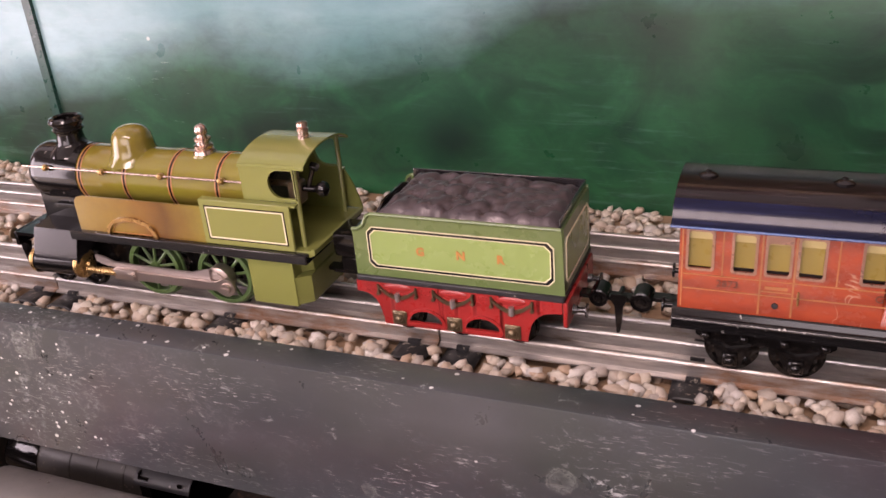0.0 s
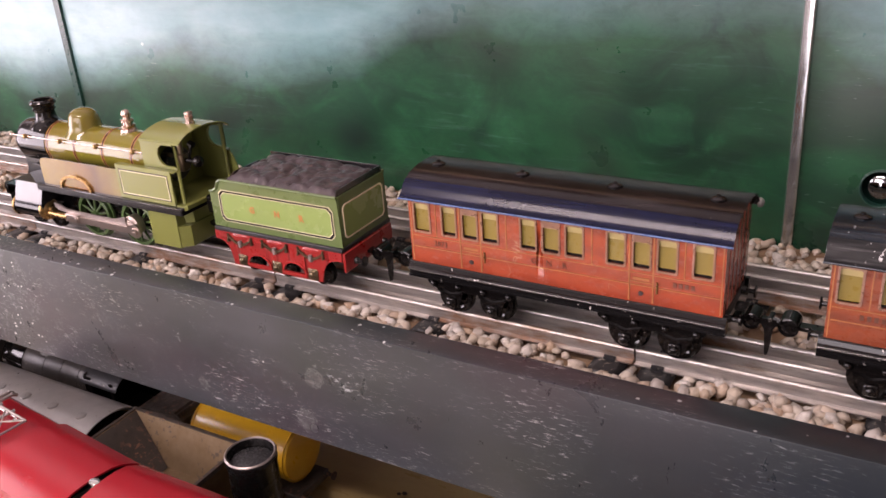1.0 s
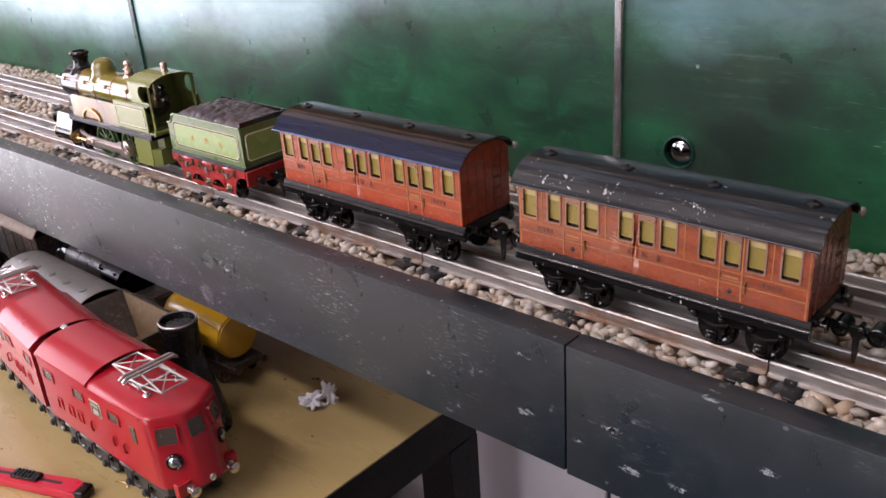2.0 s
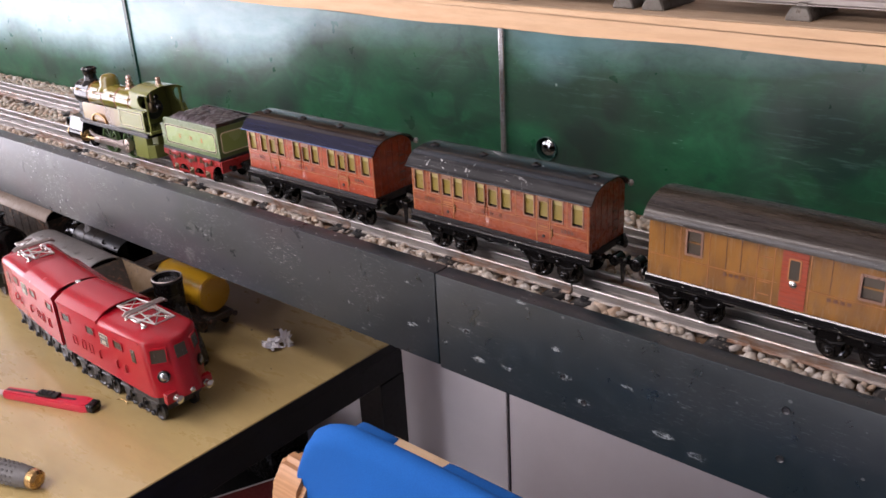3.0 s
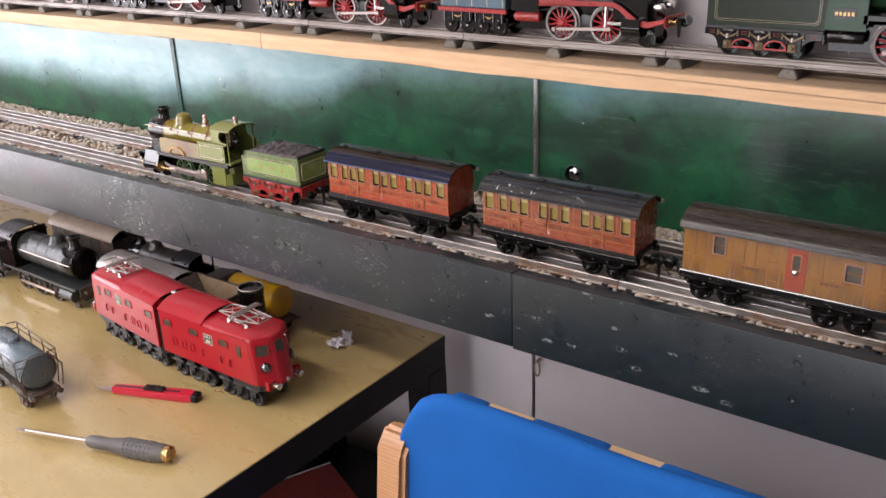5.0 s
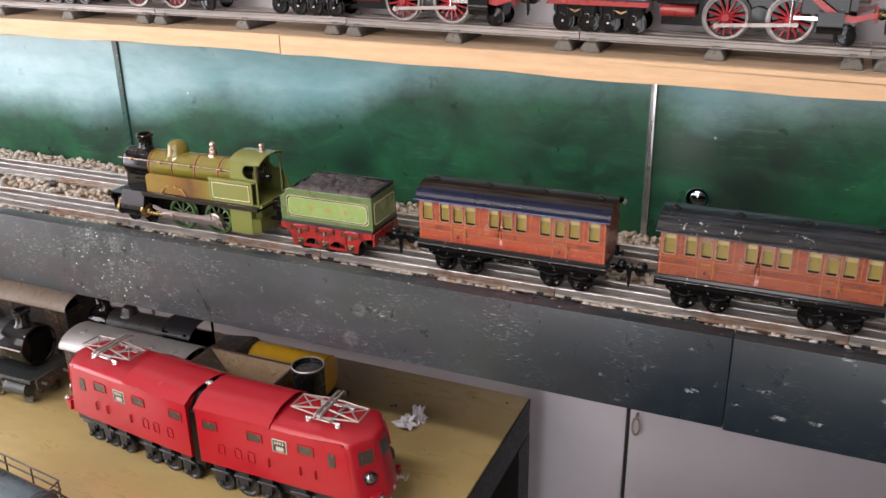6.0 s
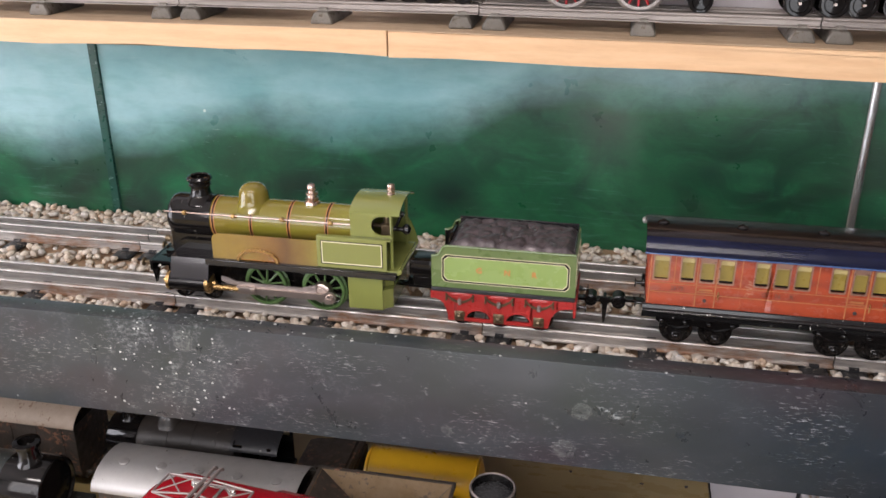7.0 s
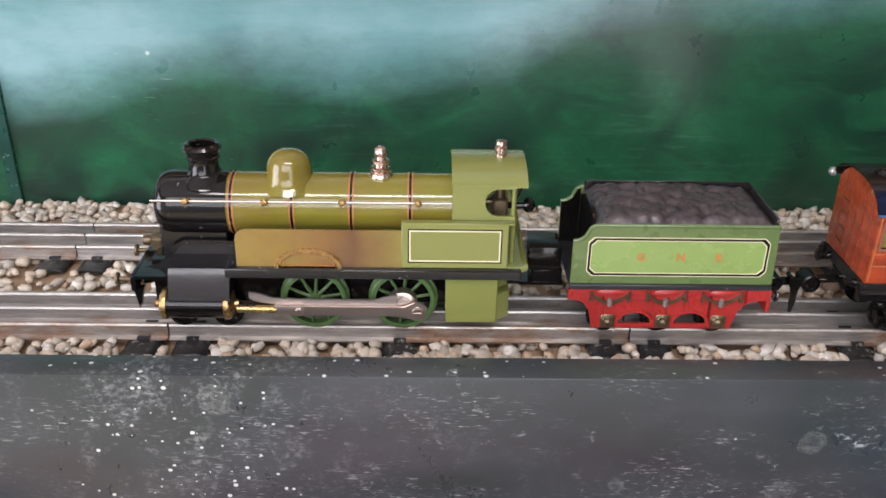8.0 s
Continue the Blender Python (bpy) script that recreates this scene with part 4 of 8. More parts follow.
# ---- rolling stock: shared pieces ----


def spoked_wheel(parent, x, y, z, r, mat, tyre_mat, spokes=10, side=-1, label=""):
    """side -1: the outer face looks to the front. Hub and spokes, with the rim as a piece of its own."""
    b = bm_new()
    s = side
    lathe(b, (x, y, z), "y", [(0, s * 0.0024), (r * 0.16, s * 0.0024), (r * 0.2, s * 0.0012), (r * 0.2, -s * 0.0014), (0, -s * 0.0014)], 14)
    w = part("wheel", b, mat, parent, label)
    for k in range(spokes):
        a = 2 * math.pi * k / spokes + 0.2
        d = Vector((math.cos(a), 0, math.sin(a)))
        b = bm_new()
        rod(b, Vector((x, y, z)) + d * r * 0.15, Vector((x, y, z)) + d * r * 0.88, r * 0.062, 6, r * 0.045)
        part("spoke", b, mat, w)
    b = bm_new()
    lathe(b, (x, y, z), "y", [(r * 0.85, s * 0.0018), (r * 0.97, s * 0.002), (r, s * 0.0016), (r, -s * 0.0012), (r * 1.08, -s * 0.0016), (r * 1.08, -s * 0.0028), (r * 0.85, -s * 0.0028), (r * 0.85, s * 0.0018)], 28)
    part("tyre", b, tyre_mat, w)
    return w


def solid_wheel(parent, x, y, z, r, mat, side=-1):
    b = bm_new()
    s = side
    lathe(b, (x, y, z), "y", [(0, s * 0.0026), (r * 0.16, s * 0.0026), (r * 0.2, s * 0.001), (r * 0.7, s * 0.0006), (r * 0.8, s * 0.0016), (r, s * 0.0014), (r, -s * 0.0012), (r * 1.12, -s * 0.0014), (r * 1.12, -s * 0.0024), (0, -s * 0.0024)], 22)
    return part("wheel", b, mat, parent)


def axle(parent, x, yc, z, half):
    b = bm_new()
    rod(b, (x, yc - half, z), (x, yc + half, z), 0.0013, 8)
    return part("axle", b, STEEL, parent)


def coupling(parent, x0, x1, yc, z, hook=True):
    """Tin coupling: flat tongue, two pressed drums and a long hanging hook; without a hook a bare tongue."""
    d = 1 if x1 > x0 else -1
    n = abs(x1 - x0)
    b = bm_new()
    box(b, min(x0, x1), max(x0, x1), yc - 0.0032, yc + 0.0032, z - 0.0012, z + 0.0012, 0.0004)
    c = part("coupling", b, BLACK, parent)
    if not hook:
        return c
    for share, r in ((0.32, 0.0046), (0.92, 0.0052)):
        b = bm_new()
        lathe(b, (x0 + d * n * share, yc, z + 0.0008), "y", [(0, -0.0062), (r * 0.35, -0.0062), (r * 0.45, -0.005), (r * 0.75, -0.0048), (r * 0.85, -0.0058), (r, -0.0054), (r, 0.0054), (r * 0.6, 0.0058), (0, 0.006)], 18)
        part("drum", b, BLACK, c)
    hx = x0 + d * n * 0.62
    b = bm_new()
    prism(b, [(hx - 0.0036, z + 0.0056), (hx + 0.0036, z + 0.0056), (hx + 0.004, z + 0.003), (hx + 0.0022, z - 0.001), (hx + 0.0018, z - 0.009), (hx + 0.0008, z - 0.015), (hx - 0.0006, z - 0.0155), (hx - 0.0012, z - 0.0095), (hx - 0.0018, z - 0.001), (hx - 0.004, z + 0.003)], "xz", yc - 0.0086, yc - 0.0068)
    rod(b, (hx, yc - 0.0075, z + 0.003), (hx, yc + 0.003, z + 0.003), 0.0014, 8)
    part("hook", b, BLACK, c)
    return c


def buffer(parent, x0, x1, y, z, mat=STEEL):
    d = 1 if x1 > x0 else -1
    n = abs(x1 - x0)
    b = bm_new()
    lathe(b, (x0, y, z), (Vector((0, 1, 0)), Vector((0, 0, 1)), Vector((d, 0, 0))), [(0, 0), (0.0025, 0), (0.002, n * 0.3), (0.0014, n * 0.35), (0.0014, n * 0.8), (0.0035, n * 0.85), (0.0036, n * 0.95), (0, n)], 14)
    return part("buffer", b, mat, parent)


def bogie(parent, x, yc, zr, base=0.026, r=0.0108):
    """Pressed black side frames with springs and axle boxes over two axles."""
    for side in (-1, 1):
        y = yc + side * 0.0232
        b = bm_new()
        zt = zr + 0.0258
        out = (Vector((1, 0, 0)), Vector((0, 0, 1)), Vector((0, side, 0)))
        prism(b, [(x - base * 1.06, zt), (x - base * 1.06, zt - 0.006), (x - base * 0.9, zt - 0.0092), (x + base * 0.9, zt - 0.0092), (x + base * 1.06, zt - 0.006), (x + base * 1.06, zt)], "xz", y - 0.0006, y + 0.0006)
        for k in range(4):
            sx = x - base * 0.9 + base * 1.8 * k / 3
            lathe(b, (sx, y + side * 0.0006, zt - 0.0058), out, [(0.0021, 0), (0.002, 0.0012), (0.0012, 0.0022), (0, 0.0025)], 12)
        for wx in (x - base / 2, x + base / 2):
            prism(b, [(wx - 0.0082, zt - 0.009), (wx - 0.0046, zr + 0.0058), (wx + 0.0046, zr + 0.0058), (wx + 0.0082, zt - 0.009)], "xz", y - 0.0006, y + 0.0006)
            prism(b, [(wx - 0.0085, zt - 0.0088), (wx, zt - 0.0112), (wx + 0.0085, zt - 0.0088), (wx + 0.0085, zt - 0.01), (wx, zt - 0.0132), (wx - 0.0085, zt - 0.01)], "xz", min(y, y + side * 0.0018), max(y, y + side * 0.0018))
            box(b, wx - 0.0032, wx + 0.0032, min(y, y + side * 0.0026), max(y, y + side * 0.0026), zr + 0.0056, zr + 0.0122, 0.0008)
            lathe(b, (wx, y + side * 0.0025, zr + 0.009), out, [(0.0025, 0), (0.0023, 0.0009), (0.0014, 0.0019), (0, 0.0023)], 14)
        part("bogie_frame", b, BLACK, parent)
        for wx in (x - base / 2, x + base / 2):
            solid_wheel(parent, wx, yc + side * 0.0175, zr + r, r, BLACK, side)
    for wx in (x - base / 2, x + base / 2):
        axle(parent, wx, yc, zr + r, 0.02)
    b = bm_new()
    box(b, x - 0.008, x + 0.008, yc - 0.0222, yc + 0.0222, zr + 0.0195, zr + 0.0255)
    part("bolster", b, SATIN_BLACK, parent)


def green_engine():
    zr = RAIL_Z
    e = thing("steam_locomotive", (-0.135, YC, zr), "olive-green tinplate toy steam engine with black smokebox and green wheels", "toy locomotive")
    f = YC - 0.0285  # near side face
    g = YC + 0.0285
    # boiler and smokebox
    zb, rb = 1.0166, 0.0166
    b = bm_new()
    lathe(b, (-0.190, YC, zb), "x", [(0, 0), (rb, 0), (rb, 0.1186), (0, 0.1186)], 48)
    boiler = part("boiler", b, OLIVE, e)
    for bx in (-0.1868, -0.1552, -0.1244, -0.0937):
        for dx, w, mt, rr in ((-0.0009, 0.0008, LINING, 0.00008), (0.0, 0.0011, BLACK, 0.00012), (0.0012, 0.0008, LINING, 0.00008)):
            b = bm_new()
            lathe(b, (bx + dx, YC, zb), "x", [(rb - 0.0005, 0), (rb + rr + 0.0001, 0), (rb + rr + 0.0001, w), (rb - 0.0005, w)], 48)
            part("boiler_band", b, mt, boiler)
    b = bm_new()
    lathe(b, (-0.226, YC, zb), "x", [(0, -0.0012), (0.006, -0.0014), (0.0118, -0.0009), (0.0142, 0.0004), (0.0158, 0.0018), (0.0168, 0.0044), (0.0172, 0.0075), (0.0172, 0.0374), (0, 0.0374)], 48)
    smoke = part("smokebox", b, BLACK, e, "glossy black smokebox")
    b = bm_new()
    lathe(b, (-0.2275, YC, zb), "x", [(0, -0.0022), (0.0022, -0.002), (0.0026, 0), (0, 0.0006)], 14)
    box(b, -0.2285, -0.2275, YC - 0.007, YC + 0.007, zb - 0.0006, zb + 0.0006)
    part("door_handle", b, STEEL, smoke)
    b = bm_new()
    box(b, -0.226, -0.19, YC - 0.011, YC + 0.011, 0.9885, 1.006, 0.001)
    part("saddle", b, BLACK, smoke)
    # chimney
    b = bm_new()
    lathe(b, (-0.2014, YC, 1.0305), "z", [(0.0142, -0.0022), (0.0122, 0.0006), (0.0092, 0.0026), (0.0079, 0.005), (0.0074, 0.0092), (0.0075, 0.0104), (0.0087, 0.0112), (0.0089, 0.0122), (0.0079, 0.0131), (0.0081, 0.0142), (0.0098, 0.0158), (0.0101, 0.0172), (0.0092, 0.0186), (0.0074, 0.0192), (0.0064, 0.0184), (0.006, 0.012), (0, 0.0112)], 32)
    part("chimney", b, BLACK, e)
    # dome
    b = bm_new()
    lathe(b, (-0.157, YC, 1.0325), "z", [(0.0165, -0.0062), (0.0142, -0.0032), (0.0126, -0.0008), (0.0119, 0.0022), (0.0116, 0.0052), (0.0108, 0.0084), (0.0091, 0.011), (0.0066, 0.0128), (0.0034, 0.0137), (0, 0.014)], 36)
    part("dome", b, OLIVE, e)
    # safety valve and whistle
    b = bm_new()
    lathe(b, (-0.1088, YC, 1.0332), "z", [(0.0066, -0.001), (0.0058, 0.0014), (0.0048, 0.002), (0.0053, 0.003), (0.0053, 0.0042), (0.0036, 0.0046), (0.0034, 0.0062), (0.0047, 0.0068), (0.0047, 0.0082), (0.0028, 0.0087), (0.0026, 0.0102), (0.0034, 0.011), (0.0036, 0.0125), (0.003, 0.0145), (0.0016, 0.0156), (0, 0.0158)], 22)
    part("safety_valve", b, COPPER, e)
    b = bm_new()
    lathe(b, (-0.1088, YC, 1.0312), "z", [(0.0082, -0.002), (0.0068, 0.0015), (0.0055, 0.0022), (0, 0.0022)], 20)
    part("valve_seat", b, OLIVE, e)
    b = bm_new()
    lathe(b, (-0.046, YC + 0.001, 1.0425), "z", [(0.0034, -0.001), (0.0032, 0.003), (0.0027, 0.0034), (0.0027, 0.005), (0.0033, 0.0054), (0.0033, 0.0066), (0.0022, 0.007), (0.0031, 0.0082), (0.0028, 0.0098), (0, 0.0105)], 18)
    part("whistle", b, COPPER, e)
    # handrails with their knobs
    for s in (-1, 1):
        y = YC + s * 0.0172
        b = bm_new()
        rod(b, (-0.2265, y, 1.0242), (-0.0712, y, 1.0242), 0.00055, 8)
        hr = part("handrail", b, COPPER, e)
        for kx in (-0.2085, -0.168, -0.128, -0.089):
            b = bm_new()
            lathe(b, (kx, y + s * 0.0012, 1.0242), (Vector((1, 0, 0)), Vector((0, 0, 1)), Vector((0, -s, 0))), [(0, -0.0012), (0.0015, -0.0006), (0.0021, 0.0009), (0.0016, 0.0024), (0.0009, 0.003), (0.0009, 0.0048), (0, 0.005)], 12)
            part("handrail_knob", b, BRASS, hr)
    # running boards
    b = bm_new()
    box(b, -0.1885, -0.0352, f - 0.0035, g + 0.0035, 0.9873, 0.9928, 0.0006)
    part("footplate", b, SOLEBAR, e, "black running board with a bright worn edge")
    # side casings with rounded front corner and wheel arch
    for y0, y1 in ((f, f + 0.0012), (g - 0.0012, g)):
        b = bm_new()
        out = [(-0.0971, 0.9928), (-0.0971, 1.0137), (-0.1765, 1.0137)] + [(-0.1765 + u, 1.0077 + w) for u, w in ((-0.0035, 0.0052), (-0.0055, 0.003), (-0.006, 0.0))] + [(-0.1825, 0.9928)]
        prism(b, out, "xz", y0, y1)
        cas = part("side_casing", b, BROWN_OLIVE, e, "side casing aged to brown lacquer")
        yo = y0 if y0 == f else y1
        s = -1 if y0 == f else 1
        b = bm_new()
        oo = arc(-0.1455, 0.9928, 0.0172, 0, 180, 14, 0.0108)
        ii = arc(-0.1455, 0.9928, 0.0152, 0, 180, 14, 0.0088)
        band(b, oo, ii, "xz", min(yo, yo + s * 0.0016), max(yo, yo + s * 0.0016))
        part("wheel_arch", b, BRASS, cas, "pressed rim of the wheel arch")
        b = bm_new()
        band(b, arc(-0.1455, 0.9934, 0.0136, 0, 180, 12, 0.0074), arc(-0.1455, 0.9937, 0.0131, 0, 180, 12, 0.0069), "xz", min(yo, yo + s * 0.0004), max(yo, yo + s * 0.0004))
        part("arch_lining", b, LINING, cas)
    b = bm_new()
    box(b, -0.183, -0.0972, f + 0.0012, g - 0.0012, 1.003, 1.0055)
    part("casing_top", b, BLACK, e)
    # cab: lower side tanks, upper sides with a rounded cut-out, roof
    for s in (-1, 1):
        yo = f if s < 0 else g
        y0, y1 = (yo - 0.0006, yo + 0.0012) if s < 0 else (yo - 0.0012, yo + 0.0006)
        b = bm_new()
        box(b, -0.0972, -0.0425, y0, y1, 0.9928, 1.0184, 0.0004)
        tank = part("cab_side_lower", b, LOCO_GREEN, e)
        yf = y0 if s < 0 else y1
        for inset, w, mt in ((0.0032, 0.0007, BLACK), (0.0039, 0.0007, CREAM)):
            b = bm_new()
            band(b, rect(-0.0972 + inset, -0.0425 - inset, 0.9928 + inset, 1.0184 - inset), rect(-0.0972 + inset + w, -0.0425 - inset - w, 0.9928 + inset + w, 1.0184 - inset - w), "xz", yf - 0.0002, yf + 0.0002)
            part("panel_lining", b, mt, tank)
        b = bm_new()
        win = arc(-0.0478, 1.0282, 0.0074, 90, 270, 12, 0.0078)
        inset = 0.0045 * -s
        ya, yb_ = y0 + 0.0003 + inset, y1 - 0.0003 + inset
        yi, yw = yo + inset, yf + inset
        part("tank_top", box(bm_new(), -0.0972, -0.0395, min(yo, yi) + 0.0004, max(yo, yi) - 0.0004, 1.0172, 1.0182), LOCO_GREEN, e)
        box(b, -0.0714, -0.0395, ya, yb_, 1.0184, 1.0204)
        box(b, -0.0714, -0.0395, ya, yb_, 1.036, 1.0382)
        for (u0, w0), (u1, w1) in zip(win, win[1:]):
            prism(b, [(-0.0714, w0), (u0, w0), (u1, w1), (-0.0714, w1)], "xz", ya, yb_)
        bmesh.ops.remove_doubles(b, verts=b.verts, dist=0.00001)
        part("cab_side_upper", b, LOCO_GREEN, e)
        b = bm_new()
        rod(b, (-0.0400, yi - s * 0.001, 0.9928), (-0.0400, yi - s * 0.001, 1.038), 0.0013, 8)
        part("cab_pillar", b, LOCO_GREEN, e)
        b = bm_new()
        band(b, [(-0.0395, 1.0366)] + arc(-0.0478, 1.0282, 0.008, 90, 270, 12, 0.0084) + [(-0.0395, 1.0198)], [(-0.0395, 1.0357)] + arc(-0.0478, 1.0282, 0.0071, 90, 270, 12, 0.0075) + [(-0.0395, 1.0207)], "xz", yw - 0.0006, yw + 0.0004)
        part("window_beading", b, LOCO_GREEN, e)
    b = bm_new()
    top = arc(YC, 1.033, 0.0268, 22, 158, 22, 0.0112)
    inner = [(u, w - 0.0009) for u, w in top]
    prism(b, top + inner[::-1], "yz", -0.0718, -0.0334)
    part("cab_roof", b, LOCO_GREEN, e)
    b = bm_new()
    prism(b, [(f, 0.9928), (f, 1.018), (f + 0.0046, 1.018)] + arc(YC, 1.0325, 0.0252, 156, 24, 14, 0.0106) + [(g - 0.0046, 1.018), (g, 1.018), (g, 0.9928)], "yz", -0.0714, -0.0704)
    part("cab_front", b, LOCO_GREEN, e)
    # backhead with fittings seen through the open cab
    b = bm_new()
    lathe(b, (-0.0704, YC, zb - 0.004), "x", [(0, 0), (0.0125, 0), (0.0125, 0.006), (0.0115, 0.0072), (0, 0.0075)], 28)
    back = part("backhead", b, SATIN_BLACK, e)
    b = bm_new()
    box(b, -0.0505, -0.0425, YC - 0.016, YC - 0.008, 1.0135, 1.0262, 0.0012)
    rod(b, (-0.064, YC - 0.012, 1.0235), (-0.05, YC - 0.012, 1.0235), 0.0017, 10)
    rod(b, (-0.0465, YC - 0.012, 1.026), (-0.0465, YC - 0.012, 1.036), 0.0022, 10)
    part("regulator", b, TARNISHED, back, "dark bronze cast regulator block")
    b = bm_new()
    rod(b, (-0.0425, YC - 0.012, 1.0215), (-0.0335, YC - 0.012, 1.0215), 0.0018, 10)
    lathe(b, (-0.0335, YC - 0.012, 1.0218), "x", [(0, -0.001), (0.003, -0.0004), (0.0042, 0.0018), (0.0036, 0.0042), (0.0012, 0.0056), (0, 0.0058)], 16)
    rod(b, (-0.0395, YC - 0.012, 1.0225), (-0.0345, YC - 0.0125, 1.0345), 0.0013, 8)
    rod(b, (-0.036, YC - 0.0125, 1.0345), (-0.0325, YC - 0.0125, 1.0335), 0.0022, 10)
    part("reversing_lever", b, BLACK, back, "black lever with a ball end")
    # cab floor, bowed rear sheet and the ash box below
    b = bm_new()
    lip = [(-0.0704, 0.9905), (-0.0345, 0.9905), (-0.0318, 0.9918), (-0.0316, 0.9945), (-0.0328, 0.9952), (-0.0345, 0.9938), (-0.0704, 0.9935)]
    prism(b, lip, "xz", f, g)
    part("cab_floor", b, LOCO_GREEN, e)
    b = bm_new()
    bow = [(-0.0402, 1.0165), (-0.0372, 1.0118), (-0.0348, 1.0062), (-0.0326, 0.9998), (-0.0314, 0.9945)]
    for (u0, w0), (u1, w1) in zip(bow, bow[1:]):
        prism(b, [(-0.043, w0), (u0, w0), (u1, w1), (-0.043, w1)], "xz", g - 0.0011, g - 0.0001)
    bmesh.ops.remove_doubles(b, verts=b.verts, dist=0.00001)
    part("rear_wing", b, LOCO_GREEN, e)
    b = bm_new()
    box(b, -0.0742, -0.0468, f + 0.0006, g - 0.0006, 0.9595, 0.9873, 0.0004)
    prism(b, [(-0.0470, f + 0.0012), (-0.0402, f + 0.0068), (-0.0402, g - 0.0068), (-0.0470, g - 0.0012)], "xy", 0.9605, 0.9762)
    prism(b, [(-0.0470, f + 0.0085), (-0.0412, f + 0.0125), (-0.0412, g - 0.0125), (-0.0470, g - 0.0085)], "xy", 0.9765, 0.9873)
    part("ash_box", b, LOCO_GREEN, e)
    # driving wheels, rods
    r = 0.0174
    for wx in (-0.1445, -0.0969):
        for s in (-1, 1):
            spoked_wheel(e, wx, YC + s * 0.0185, zr + r, r, WHEEL_GREEN, WHEEL_GREEN, 10, s)
        axle(e, wx, YC, zr + r, 0.019)
    for s in (-1, 1):
        y = YC + s * 0.0265
        out = (Vector((1, 0, 0)), Vector((0, 0, 1)), Vector((0, s, 0)))
        b = bm_new()
        lathe(b, (-0.0969, y, zr + 0.0178), out, [(0, 0.0004), (0.0062, 0.0004), (0.0076, -0.0002), (0.0078, -0.0012), (0.0078, -0.0062), (0, -0.0062)], 28)
        lathe(b, (-0.0969, y, zr + 0.0178), out, [(0.0052, 0.0003), (0.005, 0.0012), (0.0043, 0.0014), (0, 0.0014)], 24)
        part("crank_boss", b, STEEL, e)
        # slide bar behind the main rod, flared at its front end
        b = bm_new()
        bar = [(-0.1778, zr + 0.0262), (-0.172, zr + 0.0252), (-0.1655, zr + 0.0228), (-0.152, zr + 0.0222), (-0.112, zr + 0.022), (-0.106, zr + 0.0238), (-0.1, zr + 0.0252), (-0.1, zr + 0.0172), (-0.108, zr + 0.0186), (-0.152, zr + 0.0186), (-0.166, zr + 0.0196), (-0.1735, zr + 0.0206), (-0.1778, zr + 0.0225)]
        prism(b, bar, "xz", y - 0.0022 if s < 0 else y + 0.0008, y - 0.0008 if s < 0 else y + 0.0022)
        bmesh.ops.triangulate(b, faces=[q for q in b.faces if len(q.verts) > 4])
        part("slide_bar", b, DULL_STEEL, e)
        # main rod with a forked big end
        yy = y + s * 0.0034
        b = bm_new()
        main = [(-0.1555, zr + 0.0138), (-0.096, zr + 0.0138), (-0.0935, zr + 0.0124)] + arc(-0.0892, zr + 0.0164, 0.0054, -110, 100, 10) + [(-0.0935, zr + 0.02), (-0.096, zr + 0.0189), (-0.1545, zr + 0.019)] + arc(-0.1545, zr + 0.0164, 0.0028, 100, 250, 6)
        prism(b, main, "xz", yy - 0.0009, yy + 0.0009)
        part("connecting_rod", b, STEEL, e)
        b = bm_new()
        lathe(b, (-0.089, yy, zr + 0.0162), out, [(0, 0.0022), (0.0026, 0.0022), (0.003, 0.0016), (0.003, -0.003), (0, -0.003)], 18)
        box(b, -0.0914, -0.0866, yy + s * 0.0024 - 0.0002, yy + s * 0.0024 + 0.0002, zr + 0.0159, zr + 0.0165)
        part("crank_pin", b, STEEL, e)
        b = bm_new()
        lathe(b, (-0.1515, yy, zr + 0.0164), out, [(0, 0.003), (0.002, 0.0028), (0.0022, -0.002), (0, -0.002)], 14)
        part("crosshead_pin", b, STEEL, e)
        b = bm_new()
        rod(b, (-0.184, yy, zr + 0.0172), (-0.163, yy, zr + 0.017), 0.0022, 14)
        part("piston_rod", b, BRASS, e)
        b = bm_new()
        box(b, -0.1645, -0.149, yy - 0.0018, yy + 0.0018, zr + 0.0138, zr + 0.0199, 0.0008, 2)
        part("crosshead", b, STEEL, e)
        # cylinder with brass covers
        yb = YC + s * 0.0268
        b = bm_new()
        rod(b, (-0.222, yb, zr + 0.0185), (-0.189, yb, zr + 0.0185), 0.0078, 24)
        cyl = part("cylinder", b, BLACK, e)
        for x0, d in ((-0.222, -1), (-0.189, 1)):
            b = bm_new()
            lathe(b, (x0, yb, zr + 0.0185), (Vector((0, 1, 0)), Vector((0, 0, 1)), Vector((d, 0, 0))), [(0.0083, -0.0014), (0.0087, 0), (0.0083, 0.0012), (0.0055, 0.0026), (0.0026, 0.0034), (0.0022, 0.0055), (0, 0.006)], 24)
            part("cylinder_cover", b, BRASS, cyl)
        b = bm_new()
        prism(b, [(YC + s * 0.014, 0.9795), (YC + s * 0.0335, zr + 0.0215), (YC + s * 0.0335, zr + 0.0255), (YC + s * 0.0285, 0.991), (YC + s * 0.014, 0.9925)], "yz", -0.2185, -0.1868)
        part("cylinder_casing", b, CASING, cyl, "black sheet cover sloping over the cylinder")
    # front frames, buffer beam, lamp
    for s in (-1, 1):
        y = YC + s * 0.0135
        b = bm_new()
